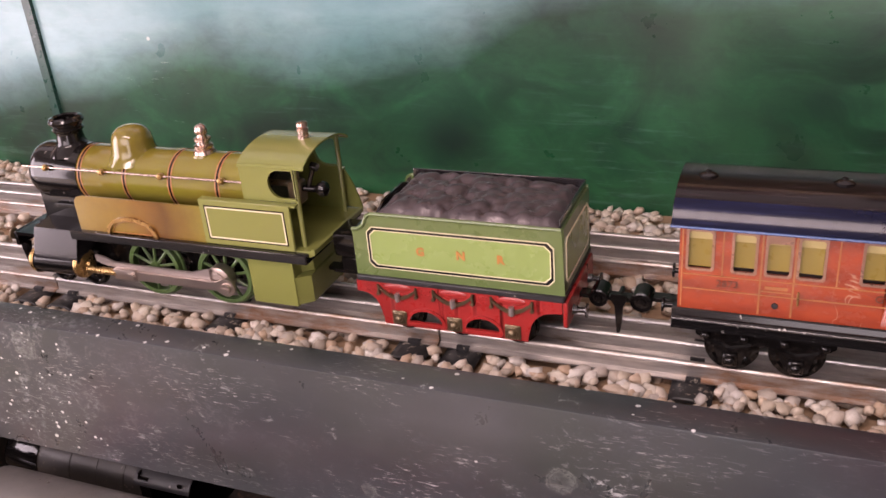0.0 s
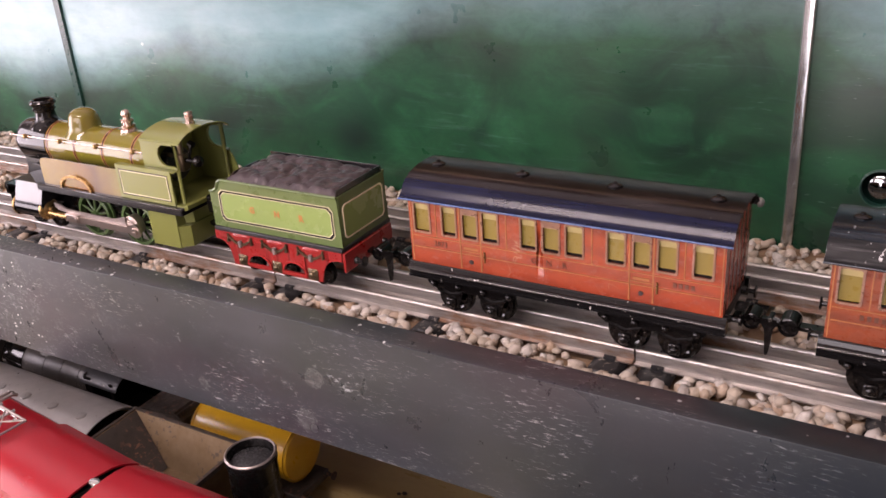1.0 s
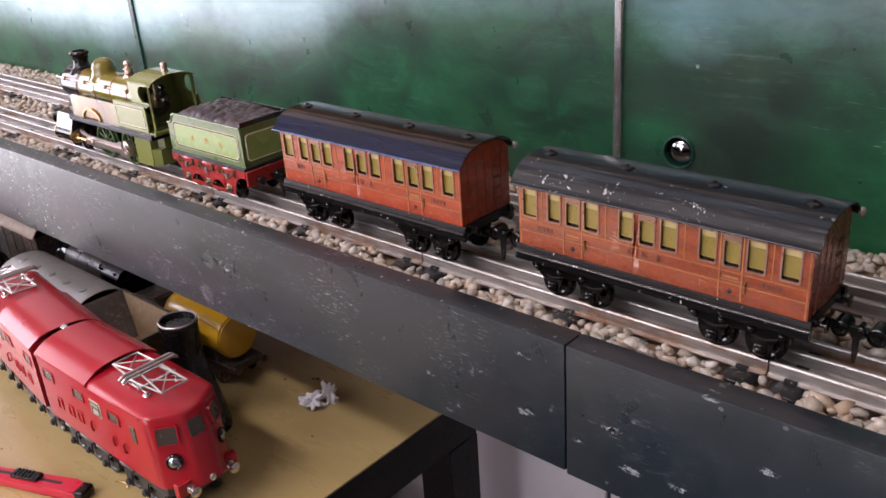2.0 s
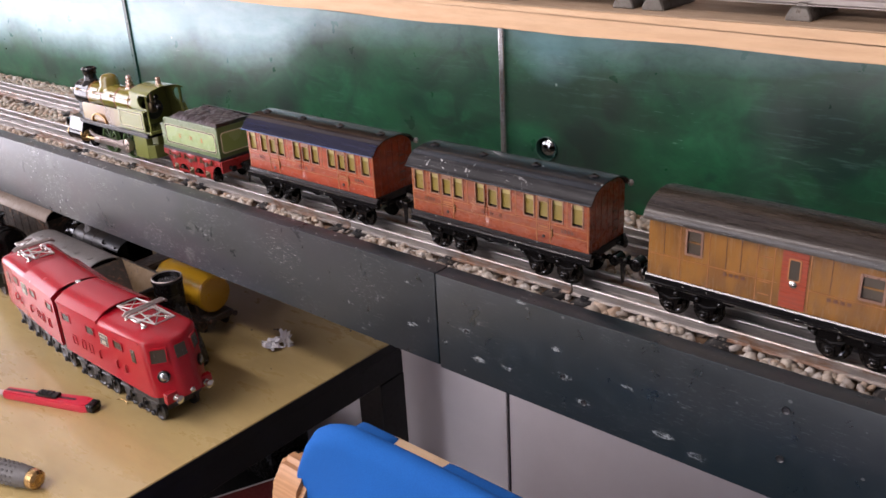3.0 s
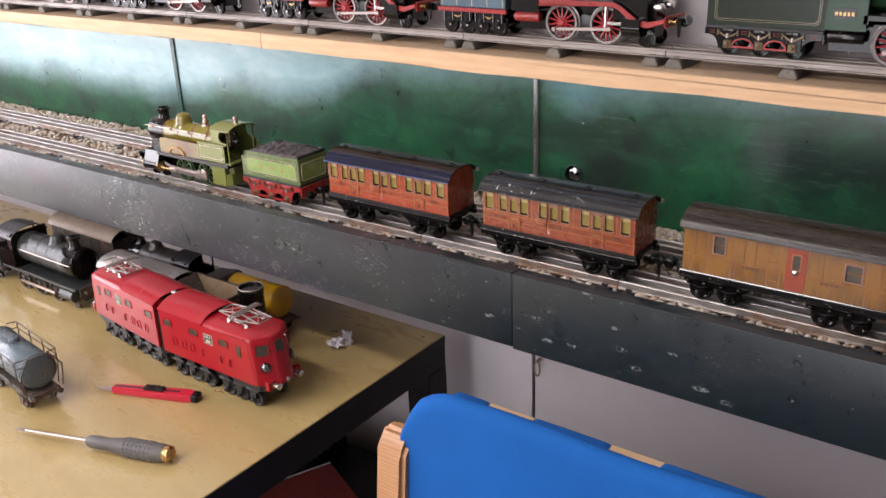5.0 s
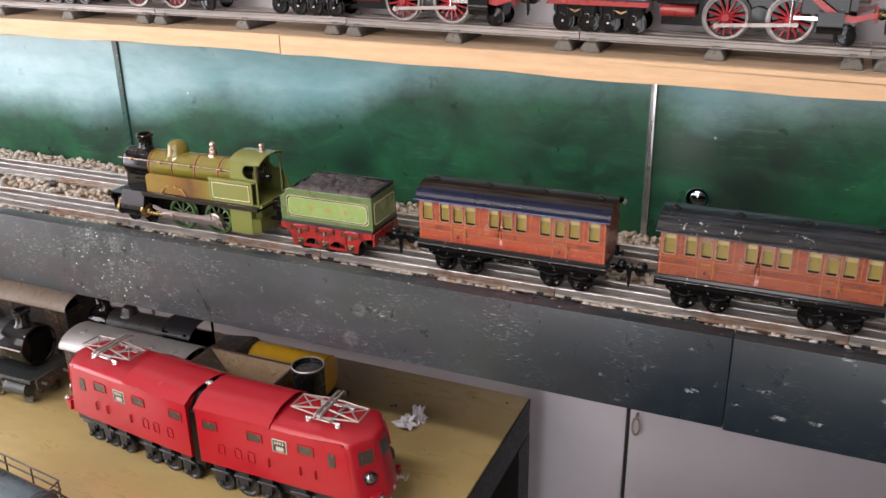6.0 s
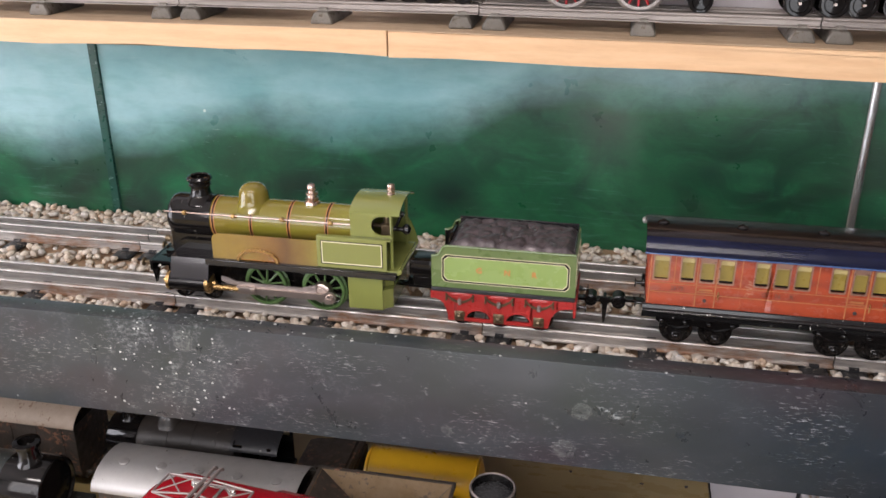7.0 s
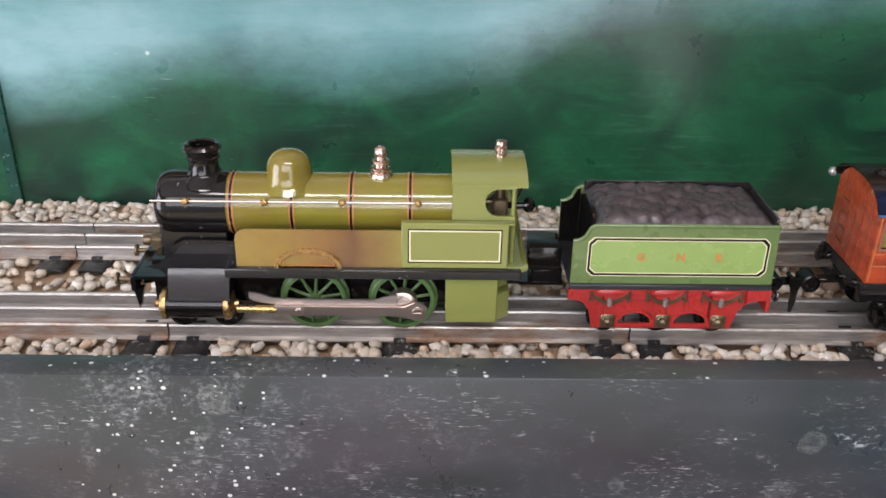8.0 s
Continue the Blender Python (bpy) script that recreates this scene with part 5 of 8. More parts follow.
        cur = [(-0.2368, 0.974), (-0.2368, 0.9842), (-0.2275, 0.9862), (-0.2225, 0.991)] + [(-0.219, 0.9972), (-0.213, 1.0), (-0.184, 1.0), (-0.184, 0.9775), (-0.23, 0.9755)]
        prism(b, cur, "xz", y - 0.0008, y + 0.0008)
        part("front_frame", b, BLACK, e)
        buffer(e, -0.2398, -0.2505, YC + s * 0.0172, 0.9785, TARNISHED)
        b = bm_new()
        prism(b, [(-0.2395, 0.9765), (-0.234, 0.9765), (-0.2375, 0.964)], "xz", YC + s * 0.0215 - 0.002, YC + s * 0.0215 + 0.002)
        part("guard_iron", b, BLACK, e)
    b = bm_new()
    box(b, -0.24, -0.2374, YC - 0.0258, YC + 0.0258, 0.9755, 0.9848, 0.0006)
    part("buffer_beam", b, BLACK, e)
    b = bm_new()
    box(b, -0.2378, -0.189, YC - 0.0255, YC + 0.0255, 0.9826, 0.9845)
    part("front_deck", b, BLACK, e)
    b = bm_new()
    lathe(b, (-0.2325, YC + 0.008, 0.9845), "z", [(0, 0), (0.0044, 0.0003), (0.0044, 0.0022), (0.0052, 0.0027), (0.0054, 0.0072), (0.0046, 0.0082), (0.003, 0.0092), (0, 0.0096)], 18)
    lathe(b, (-0.2385, YC + 0.008, 0.9895), "x", [(0, -0.003), (0.0028, -0.0028), (0.003, 0.0), (0.002, 0.002), (0, 0.002)], 14)
    part("front_lamp", b, TARNISHED, e, "small tarnished copper lamp")
    # leading bogie wheels and the frame plate inside
    b = bm_new()
    box(b, -0.232, -0.05, YC - 0.0115, YC + 0.0115, 0.9625, 0.9875)
    part("inner_frame", b, BLACK, e)
    for wx in (-0.2165, -0.1925):
        for s in (-1, 1):
            solid_wheel(e, wx, YC + s * 0.0175, zr + 0.0078, 0.0078, BLACK, s)
    coupling(e, -0.041, -0.0225, YC, 0.971, False)
    b = bm_new()
    box(b, -0.0335, -0.0095, YC - 0.009, YC + 0.009, 0.9725, 0.9745)
    box(b, -0.030, -0.0115, YC - 0.013, YC + 0.008, 0.984, 0.9975, 0.0025, 2)
    box(b, -0.0275, -0.0105, YC - 0.0115, YC + 0.0065, 0.9745, 0.984, 0.0015)
    part("fall_plate", b, BLACK, e)
    return e


green_engine()


# ---- tenders ----


def tender(x0, yc, zr, side, edge, under, frame_mat, ring_mat, letters, label, coal=True, line=CREAM, length=0.107, k=1.0, hw=0.0235, floor=0.0295, high=0.0635):
    """Six-wheeled tin tender; x0 is the front of its body."""
    t = thing("tender", (x0 + length / 2, yc, zr), label, "toy tender")
    f, g = yc - hw, yc + hw
    zb, zt = zr + floor, zr + high * k
    x1 = x0 + length
    for s, yo in ((-1, f), (1, g)):
        b = bm_new()
        out = [(x0, zb), (x1, zb), (x1 - 0.001, zt), (x0 + 0.011, zt), (x0 + 0.0085, zt - 0.0015), (x0 + 0.0062, zt - 0.0065), (x0 + 0.003, zt - 0.0085), (x0, zt - 0.0088)]
        prism(b, out, "xz", min(yo, yo - s * 0.001), max(yo, yo - s * 0.001))
        sd = part("side_sheet", b, edge, t)
        b = bm_new()
        wire(b, [(x0, yo, zt - 0.0088), (x0 + 0.003, yo, zt - 0.0085), (x0 + 0.0062, yo, zt - 0.0065), (x0 + 0.0085, yo, zt - 0.0015), (x0 + 0.011, yo, zt), (x1 - 0.001, yo, zt)], 0.001, 8)
        part("beading", b, edge, sd)
        pl = (x0 + 0.0094, x1 - 0.0062, zb + 0.0062, zt - 0.0082)
        b = bm_new()
        prism(b, rect(*pl, cut=0.0026), "xz", min(yo, yo + s * 0.0003), max(yo, yo + s * 0.0003))
        pn = part("painted_panel", b, side, sd)
        for off, w, mt in ((0.0, 0.0004, line), (-0.0012, 0.0012, BLACK), (-0.0016, 0.0004, line)):
            b = bm_new()
            band(b, rect(pl[0] + off, pl[1] - off, pl[2] + off, pl[3] - off, 0.0028), rect(pl[0] + off + w, pl[1] - off - w, pl[2] + off + w, pl[3] - off - w, 0.0028), "xz", min(yo + s * 0.0001, yo + s * 0.00055), max(yo + s * 0.0001, yo + s * 0.00055))
            part("panel_lining", b, mt, pn)
        if letters:
            for ch, fx in zip(letters, (0.335, 0.53, 0.715)):
                lx = x0 + length * (fx if s < 0 else 1 - fx)
                lettering("gold_letter", ch, 0.006, GOLD, pn, pose(lx, yo + s * 0.00045, (pl[2] + pl[3]) / 2 - 0.0002, 90, 0, 0 if s < 0 else 180), 0.0001, 0.00025)
        # pressed frame: two arched openings between three axle boxes, swept wings at the ends
        zf0, zf1 = zr + 0.0066, zb - 0.0031
        yy = f - 0.0012 if s < 0 else g + 0.0012
        y0, y1 = (yy, yy + 0.0009) if s < 0 else (yy - 0.0009, yy)
        q = length / 0.1066
        c1, c2, rx = x0 + 0.0359 * q, x0 + 0.0657 * q, 0.0088 * q
        xa, xb = x0 - 0.0006, x1 - 0.0012
        la, lb = x0 + 0.0129 * q, x0 + 0.0883 * q
        zs, rz = zf0 + 0.0031, 0.0068
        wing = 0.0062

        def foot(x):
            """Lower edge of the frame plate at x."""
            if x < la:
                p_ = max(0.0, (x - xa) / (la - xa))
            elif x > lb:
                p_ = max(0.0, (xb - x) / (xb - lb))
            else:
                return zf0
            return zf1 - wing - (zf1 - wing - zf0) * (1 - math.sqrt(max(0.0, 1 - p_ ** 3)))

        b = bm_new()
        cuts = sorted({xa + (xb - xa) * k_ / 56 for k_ in range(57)} | {la, lb} | {c + rx * v for c in (c1, c2) for v in (-1, -0.97, -0.88, 0.88, 0.97, 1)})
        for u0, u1 in zip(cuts, cuts[1:]):
            hole = [rz * math.sqrt(max(0.0, 1 - ((u - c) / rx) ** 2)) if abs((u0 + u1) / 2 - c) < rx else None for c in (c1, c2) for u in (u0, u1)]
            pair = hole[:2] if hole[0] is not None else hole[2:]
            if pair[0] is None:
                prism(b, [(u0, foot(u0)), (u1, foot(u1)), (u1, zf1), (u0, zf1)], "xz", y0, y1)
            else:
                prism(b, [(u0, zs + pair[0]), (u1, zs + pair[1]), (u1, zf1), (u0, zf1)], "xz", y0, y1)
                prism(b, [(u0, zf0), (u1, zf0), (u1, zs), (u0, zs)], "xz", y0, y1)
        bmesh.ops.remove_doubles(b, verts=b.verts, dist=0.00002)
        fr = part("wheel_frame", b, frame_mat, t)
        out_v = (Vector((1, 0, 0)), Vector((0, 0, 1)), Vector((0, s, 0)))
        for c in (c1, c2):
            b = bm_new()
            ring_o = [(c - rx * 1.18, zs - 0.0016), (c - rx * 1.2, zs + 0.0004)] + arc(c, zs, rx * 1.18, 176, 4, 14, rz * 1.2) + [(c + rx * 1.2, zs + 0.0004), (c + rx * 1.18, zs - 0.0016)]
            ring_i = [(c - rx * 0.98, zs + 0.0001), (c - rx, zs + 0.0003)] + arc(c, zs, rx, 176, 4, 14, rz) + [(c + rx, zs + 0.0003), (c + rx * 0.98, zs + 0.0001)]
            band(b, ring_o, ring_i, "xz", min(yy + s * 0.0008, yy - s * 0.0002), max(yy + s * 0.0008, yy - s * 0.0002))
            part("opening_rim", b, ring_mat, fr)
        for ax in (x0 + 0.0217 * q, x0 + 0.0512 * q, x0 + 0.081 * q):
            b = bm_new()
            box(b, ax - 0.004, ax + 0.004, min(yy, yy + s * 0.0011), max(yy, yy + s * 0.0011), zf0 + 0.0006, zf0 + 0.0086, 0.0006)
            box(b, ax - 0.0029, ax + 0.0029, min(yy, yy + s * 0.0017), max(yy, yy + s * 0.0017), zf0 + 0.0014, zf0 + 0.0078, 0.0005)
            lathe(b, (ax, yy + s * 0.0015, zf0 + 0.0047), out_v, [(0.0022, 0), (0.0018, 0.0011), (0.0009, 0.0017), (0, 0.0018)], 12)
            part("axle_box", b, TARNISHED, fr, "tarnished brass axle box")
            # leaf spring with its buckle and hangers
            b = bm_new()
            top = [(ax + v * 0.0101, zf1 - 0.0014 - 0.0052 * (1 - v * v)) for v in (-1, -0.8, -0.55, -0.28, 0, 0.28, 0.55, 0.8, 1)]
            prism(b, top + [(u, w - 0.0015 - 0.0006 * (1 - abs(u - ax) / 0.0101)) for u, w in top[::-1]], "xz", min(yy, yy + s * 0.0012), max(yy, yy + s * 0.0012))
            part("leaf_spring", b, TARNISHED, fr, "tarnished brass spring")
            b = bm_new()
            rod(b, (ax, yy + s * 0.0011, zf1 - 0.0092), (ax, yy + s * 0.0011, zf1 - 0.0048), 0.0014, 8)
            part("spring_buckle", b, DULL_STEEL, fr)
            # the frame swells above the spring
            b = bm_new()
            lathe(b, (ax, yy, zf1 - 0.0022), out_v, [(0.0078, -0.0002), (0.0062, 0.0003), (0.0032, 0.0006), (0, 0.0007)], 20, 0.32)
            part("swelling", b, frame_mat, fr)
            for e in (-1, 1):
                b = bm_new()
                rod(b, (ax + e * 0.0101, yy + s * 0.0008, zf1 - 0.0064), (ax + e * 0.0101, yy + s * 0.0008, zf1 - 0.0008), 0.0007, 6)
                rod(b, (ax + e * 0.0101, yy, zf1 - 0.0058), (ax + e * 0.0101, yy + s * 0.0018, zf1 - 0.0058), 0.001, 8)
                part("spring_hanger", b, TARNISHED, fr)
        for rx0 in (x0 + 0.0065 * q, c1 + 0.0006, c2 + 0.0004, x0 + 0.0985 * q):
            for i in range(3):
                for j in range(2):
                    b = bm_new()
                    lathe(b, (rx0 + (i - 1) * 0.0021, yy, zf1 - 0.0022 - j * 0.0024), out_v, [(0.0006, -0.0001), (0.0005, 0.0003), (0, 0.0004)], 6)
                    part("rivet", b, ring_mat, fr)
    b = bm_new()
    box(b, x0, x1, f - 0.0018, g + 0.0018, zb - 0.0032, zb, 0.0006)
    part("floor_plate", b, SATIN_BLACK, t)
    b = bm_new()
    prism(b, [(f + 0.0011, zb), (g - 0.0011, zb), (g - 0.0011, zt), (f + 0.0011, zt)], "yz", x1 - 0.0016, x1 - 0.0004)
    be = part("end_sheet", b, edge, t)
    b = bm_new()
    prism(b, rect(f + 0.005, g - 0.005, zb + 0.0055, zt - 0.007, 0.0022), "yz", x1 - 0.0005, x1 - 0.0001)
    pe = part("painted_panel", b, side, be)
    b = bm_new()
    band(b, rect(f + 0.004, g - 0.004, zb + 0.0045, zt - 0.006, 0.0022), rect(f + 0.0048, g - 0.0048, zb + 0.0053, zt - 0.0068, 0.0022), "yz", x1 - 0.0005, x1 + 0.0001)
    part("panel_lining", b, line, pe)
    # front bulkhead and coal
    b = bm_new()
    prism(b, [(f + 0.001, zb), (g - 0.001, zb), (g - 0.001, zt - 0.004), (yc + 0.012, zt + 0.0015), (yc - 0.012, zt + 0.0015), (f + 0.001, zt - 0.004)], "yz", x0 + 0.011, x0 + 0.0122)
    part("bulkhead", b, BLACK, t)
    if coal:
        b = bm_new()
        nx, ny = 84, 40
        rng = random.Random(7)
        lumps = [(rng.uniform(0, 1), rng.uniform(0, 1), rng.uniform(0.034, 0.058)) for _ in range(230)]
        grid = []
        for i in range(nx + 1):
            row = []
            for j in range(ny + 1):
                u, v = i / nx, j / ny
                edge_ = min(1.0, 16 * min(u, 1 - u, v * 0.7, (1 - v) * 0.8))
                h = 0.0
                for lu, lv, lr in lumps:
                    d2 = ((u - lu) ** 2 * 4 + (v - lv) ** 2) / (lr * lr * 4)
                    if d2 < 1:
                        h = max(h, math.sqrt(1 - d2) * lr * 0.075)
                row.append(b.verts.new((x0 + 0.0122 + (length - 0.0145) * u, f + 0.0013 + (2 * hw - 0.0026) * v, zt - 0.0016 + edge_ * (0.0018 + 0.0024 * math.sin(math.pi * min(1.0, 0.1 + u)) * (0.35 + 0.65 * math.sin(math.pi * v * 0.8)) + h * 0.75))))
            grid.append(row)
        for i in range(nx):
            for j in range(ny):
                b.faces.new((grid[i][j], grid[i + 1][j], grid[i + 1][j + 1], grid[i][j + 1]))
        part("coal", b, COAL, t, "pressed tin coal load, grey-black", crease=180)
        for p0, p1 in (((x0 + 0.0125, g - 0.0018), (x1 - 0.0018, g - 0.0008)), ((x1 - 0.0026, f + 0.0016), (x1 - 0.0017, g - 0.0019))):
            part("coal_rail", box(bm_new(), p0[0], p1[0], p0[1], p1[1], zt - 0.003, zt + 0.0042, 0.0003), CASING, t, "dark raised coal rail")
    # blackened inside of the cut-down front
    for y0, y1 in ((f + 0.0011, f + 0.0015), (g - 0.0015, g - 0.0011)):
        b = bm_new()
        prism(b, [(x0 + 0.0004, zb), (x0 + 0.0108, zb), (x0 + 0.0108, zt - 0.0004), (x0 + 0.0087, zt - 0.0018), (x0 + 0.0064, zt - 0.0069), (x0 + 0.0032, zt - 0.0089), (x0 + 0.0004, zt - 0.0092)], "xz", y0, y1)
        part("inner_sheet", b, BLACK, t)
    for ax in (x0 + 0.0217 * length / 0.1066, x0 + 0.0512 * length / 0.1066, x0 + 0.081 * length / 0.1066):
        for s in (-1, 1):
            solid_wheel(t, ax, yc + s * 0.0178, zr + 0.0088, 0.0088, BLACK, s)
        axle(t, ax, yc, zr + 0.0088, 0.0215)
    b = bm_new()
    box(b, x1 - 0.001, x1 + 0.0012, f - 0.0008, g + 0.0008, zr + 0.0165, zb - 0.0033, 0.0005)
    part("buffer_beam", b, frame_mat, t)
    for s in (-1, 1):
        buffer(t, x1 + 0.001, x1 + 0.0085, yc + s * 0.016, zr + 0.021, CASING)
    coupling(t, x1, x1 + 0.034, yc, zr + 0.0215)
    return t


tender(-0.0089, YC - 0.0015, RAIL_Z, PANEL_GREEN, EDGE_GREEN, BLACK, FRAME_RED, FRAME_RED, "GNR", "light green tin tender with gold letters and red frame", length=0.1066, hw=0.0262, floor=0.0332, high=0.0667)


# ---- coaches ----


def coach(x0, x1, yc, zr, body, roof, roof_edge, label, numbers, cove=None):
    c = thing("passenger_coach", ((x0 + x1) / 2, yc, zr), label, "toy coach", "coaches of the train")
    n = x1 - x0
    hw = 0.0258
    f, g = yc - hw, yc + hw
    z0, zw0, zw1, z1 = zr + 0.0335, zr + 0.0535, zr + 0.0712, zr + 0.0752
    # window bays as shares of the length
    wins = [(0.02, 0.075), (0.122, 0.17), (0.195, 0.245), (0.264, 0.316)]
    wins += [(0.395, 0.443), (0.467, 0.517), (0.54, 0.592)]
    wins += [(0.667, 0.718), (0.744, 0.792), (0.815, 0.867), (0.915, 0.967)]
    doors = [(0.184, 0.256), (0.733, 0.803)]
    for s in (-1, 1):
        yo = f if s < 0 else g
        y0, y1 = (yo, yo + 0.0012) if s < 0 else (yo - 0.0012, yo)
        b = bm_new()
        inset = 0.00125
        edges = [inset / n] + [v for w in wins for v in w] + [1.0 - inset / n]
        for k, (a, d) in enumerate(zip(edges, edges[1:])):
            for w0, w1 in ((z0, zw0), (zw0, zw1), (zw1, z1)) if k % 2 == 0 else ((z0, zw0), (zw1, z1)):
                box(b, x0 + a * n, x0 + d * n, y0, y1, w0, w1)
        bmesh.ops.remove_doubles(b, verts=b.verts, dist=0.00001)
        sd = part("side_panel", b, body, c)
        for k, (a, d) in enumerate(wins):
            u0, u1 = x0 + a * n, x0 + d * n
            drop = 0.0028 if k in (2, 5, 8) else 0.0
            b = bm_new()
            w = 0.0009
            band(b, rect(u0 - w, u1 + w, zw0 - w, zw1 + w, 0.0008), rect(u0 + 0.0002, u1 - 0.0002, zw0 + 0.0002, zw1 - 0.0002 - drop, 0.0008), "xz", yo - 0.0005 if s < 0 else yo - 0.0003, yo + 0.0003 if s < 0 else yo + 0.0005)
            wf = part("window_frame", b, WINDOW_METAL, sd)
            yi = yo + 0.0016 * (1 if s < 0 else -1)
            b = bm_new()
            box(b, u0, u1, min(yi - s * 0.0006, yi - s * 0.0002), max(yi - s * 0.0006, yi - s * 0.0002), zw0, zw1)
            part("pane", b, BLACK, wf)
            b = bm_new()
            box(b, u0, u1, min(yi, yi - s * 0.0002), max(yi, yi - s * 0.0002), zw0 + (0.0014 if k else 0.0004), zw1 - 0.0042)
            part("blind", b, BLIND, wf)
            b = bm_new()
            yj = yi + s * 0.0002
            box(b, u0, u1, min(yj, yj - s * 0.0002), max(yj, yj - s * 0.0002), zw1 - 0.0042, zw1)
            part("blind_head", b, BLIND_TOP, wf)
        for a, d in doors:
            b = bm_new()
            for u in (a, d):
                box(b, x0 + u * n - 0.0004, x0 + u * n + 0.0004, yo - 0.0003, yo + 0.0003, z0 + 0.0008, z1 - 0.0006)
            box(b, x0 + a * n + 0.0006, x0 + d * n - 0.0006, yo - 0.00025, yo + 0.00025, z0 + 0.0118, z0 + 0.0124)
            box(b, x0 + a * n + 0.002, x0 + d * n - 0.002, yo - 0.00025, yo + 0.00025, z0 + 0.0132, z0 + 0.0146)
            dr = part("door_lining", b, LINING, sd)
            b = bm_new()
            lathe(b, (x0 + (a + d) / 2 * n, yo, z0 + 0.0055), (Vector((1, 0, 0)), Vector((0, 0, 1)), Vector((0, s, 0))), [(0.0014, 0), (0.0013, 0.0005), (0, 0.0007)], 10)
            part("door_knob", b, SATIN_BLACK, dr)
            b = bm_new()
            rod(b, (x0 + d * n + 0.0022, yo + s * 0.0006, z0 + 0.007), (x0 + d * n + 0.0022, yo + s * 0.0006, z0 + 0.0135), 0.0005, 6)
            part("grab_rail", b, BRASS, dr)
        b = bm_new()
        box(b, x0 + 0.002, x1 - 0.002, yo - 0.00022, yo + 0.00022, z0 + 0.0098, z0 + 0.0104)
        box(b, x0 + 0.002, x1 - 0.002, yo - 0.00022, yo + 0.00022, z0 + 0.0168, z0 + 0.0173)
        for u in (0.0985, 0.345, 0.62, 0.89):
            box(b, x0 + u * n - 0.0003, x0 + u * n + 0.0003, yo - 0.0002, yo + 0.0002, z0 + 0.0173, z1 - 0.0006)
        box(b, x0 + 0.001, x0 + 0.0016, yo - 0.0002, yo + 0.0002, z0 + 0.001, z1 - 0.001)
        box(b, x1 - 0.0016, x1 - 0.001, yo - 0.0002, yo + 0.0002, z0 + 0.001, z1 - 0.001)
        part("lining", b, LINING, sd)
        # printed running marks
        if numbers and s < 0:
            lettering("printed_number", numbers, 0.0046, PRINT_DARK, sd, pose(x0 + 0.112 * n, yo - 0.0003, z0 + 0.0136, 90, 0, 0), 0.0001)
        for fx, ch in zip((0.435, 0.485, 0.535), "GNR"):
            lettering("printed_letter", ch, 0.0046, PRINT_DARK, sd, pose(x0 + (fx if s < 0 else 1 - fx) * n, yo + s * 0.0003, z0 + 0.0136, 90, 0, 0 if s < 0 else 180), 0.0001)
        for u in ((0.89,) if numbers and s < 0 else (0.11, 0.89)):
            b = bm_new()
            for k in range(4):
                cx = x0 + u * n + (k - 1.5) * 0.0031
                box(b, cx - 0.0009, cx + 0.0009, yo - 0.0003, yo + 0.0003, z0 + 0.0124, z0 + 0.0149)
            part("printed_mark", b, PRINT_DARK, sd)
    # ends with plank lines, curved head
    for xe, s in ((x0, -1), (x1, 1)):
        head = arc(yc, z1 - 0.0012, hw - 0.001, 12, 168, 16, 0.0118)
        b = bm_new()
        prism(b, [(g, z0), (g, z1)] + head + [(f, z1), (f, z0)], "yz", min(xe, xe - s * 0.0012), max(xe, xe - s * 0.0012))
        en = part("end_panel", b, body, c)
        b = bm_new()
        for k in range(1, 6):
            yy = f + k * 2 * hw / 6
            box(b, min(xe, xe + s * 0.0003), max(xe, xe + s * 0.0003), yy - 0.0004, yy + 0.0004, z0 + 0.001, z1 + 0.006)
        part("plank_line", b, VAN_DOOR, en)
        b = bm_new()
        for k, zz in enumerate((0.008, 0.016, 0.024, 0.032)):
            rod(b, (xe + s * 0.0005, yc + 0.008, z0 + zz), (xe + s * 0.0005, yc + 0.015, z0 + zz), 0.0005, 6)
        part("end_step", b, PRINT_DARK, en)
    # roof: curved sheet with lips
    b = bm_new()
    half = [(1.0, 0.0), (0.95, 0.0009), (0.9, 0.0026), (0.85, 0.0048), (0.79, 0.0068), (0.7, 0.0088), (0.57, 0.0106), (0.4, 0.0119), (0.2, 0.0126), (0.0, 0.0128)]
    wide = hw + 0.0042
    out = [(yc + a * wide, z1 - 0.0006 + h) for a, h in half] + [(yc - a * wide, z1 - 0.0006 + h) for a, h in half[-2::-1]]
    prism(b, out + [(u, w - 0.0009) for u, w in out[::-1]], "yz", x0 - 0.0035, x1 + 0.0035)
    rf = part("roof", b, roof, c)
    for xe, d in ((x0 - 0.0035, -1), (x1 + 0.0035, 1)):
        b = bm_new()
        lathe(b, (xe, yc + wide - 0.0008, z1 + 0.0004), (Vector((0, 1, 0)), Vector((0, 0, 1)), Vector((d, 0, 0))), [(0, 0.0022), (0.0016, 0.0018), (0.0026, 0.0006), (0.0026, -0.001), (0, -0.0016)], 14)
        part("roof_curl", b, SILVER_ROOF, rf, "bare curled corner of the roof sheet")
    for s in (-1, 1):
        b = bm_new()
        ye = yc + s * (hw + 0.0042)
        rod(b, (x0 - 0.0037, ye, z1 - 0.0009), (x1 + 0.0037, ye, z1 - 0.0009), 0.0006, 8)
        part("roof_edge", b, roof_edge, rf)
        if cove:
            b = bm_new()
            low = [(yc + s * a * wide, z1 - 0.0004 + h) for a, h in half[:6]]
            prism(b, low + [(u, w - 0.00035) for u, w in low[::-1]], "yz", x0 - 0.0033, x1 + 0.0033)
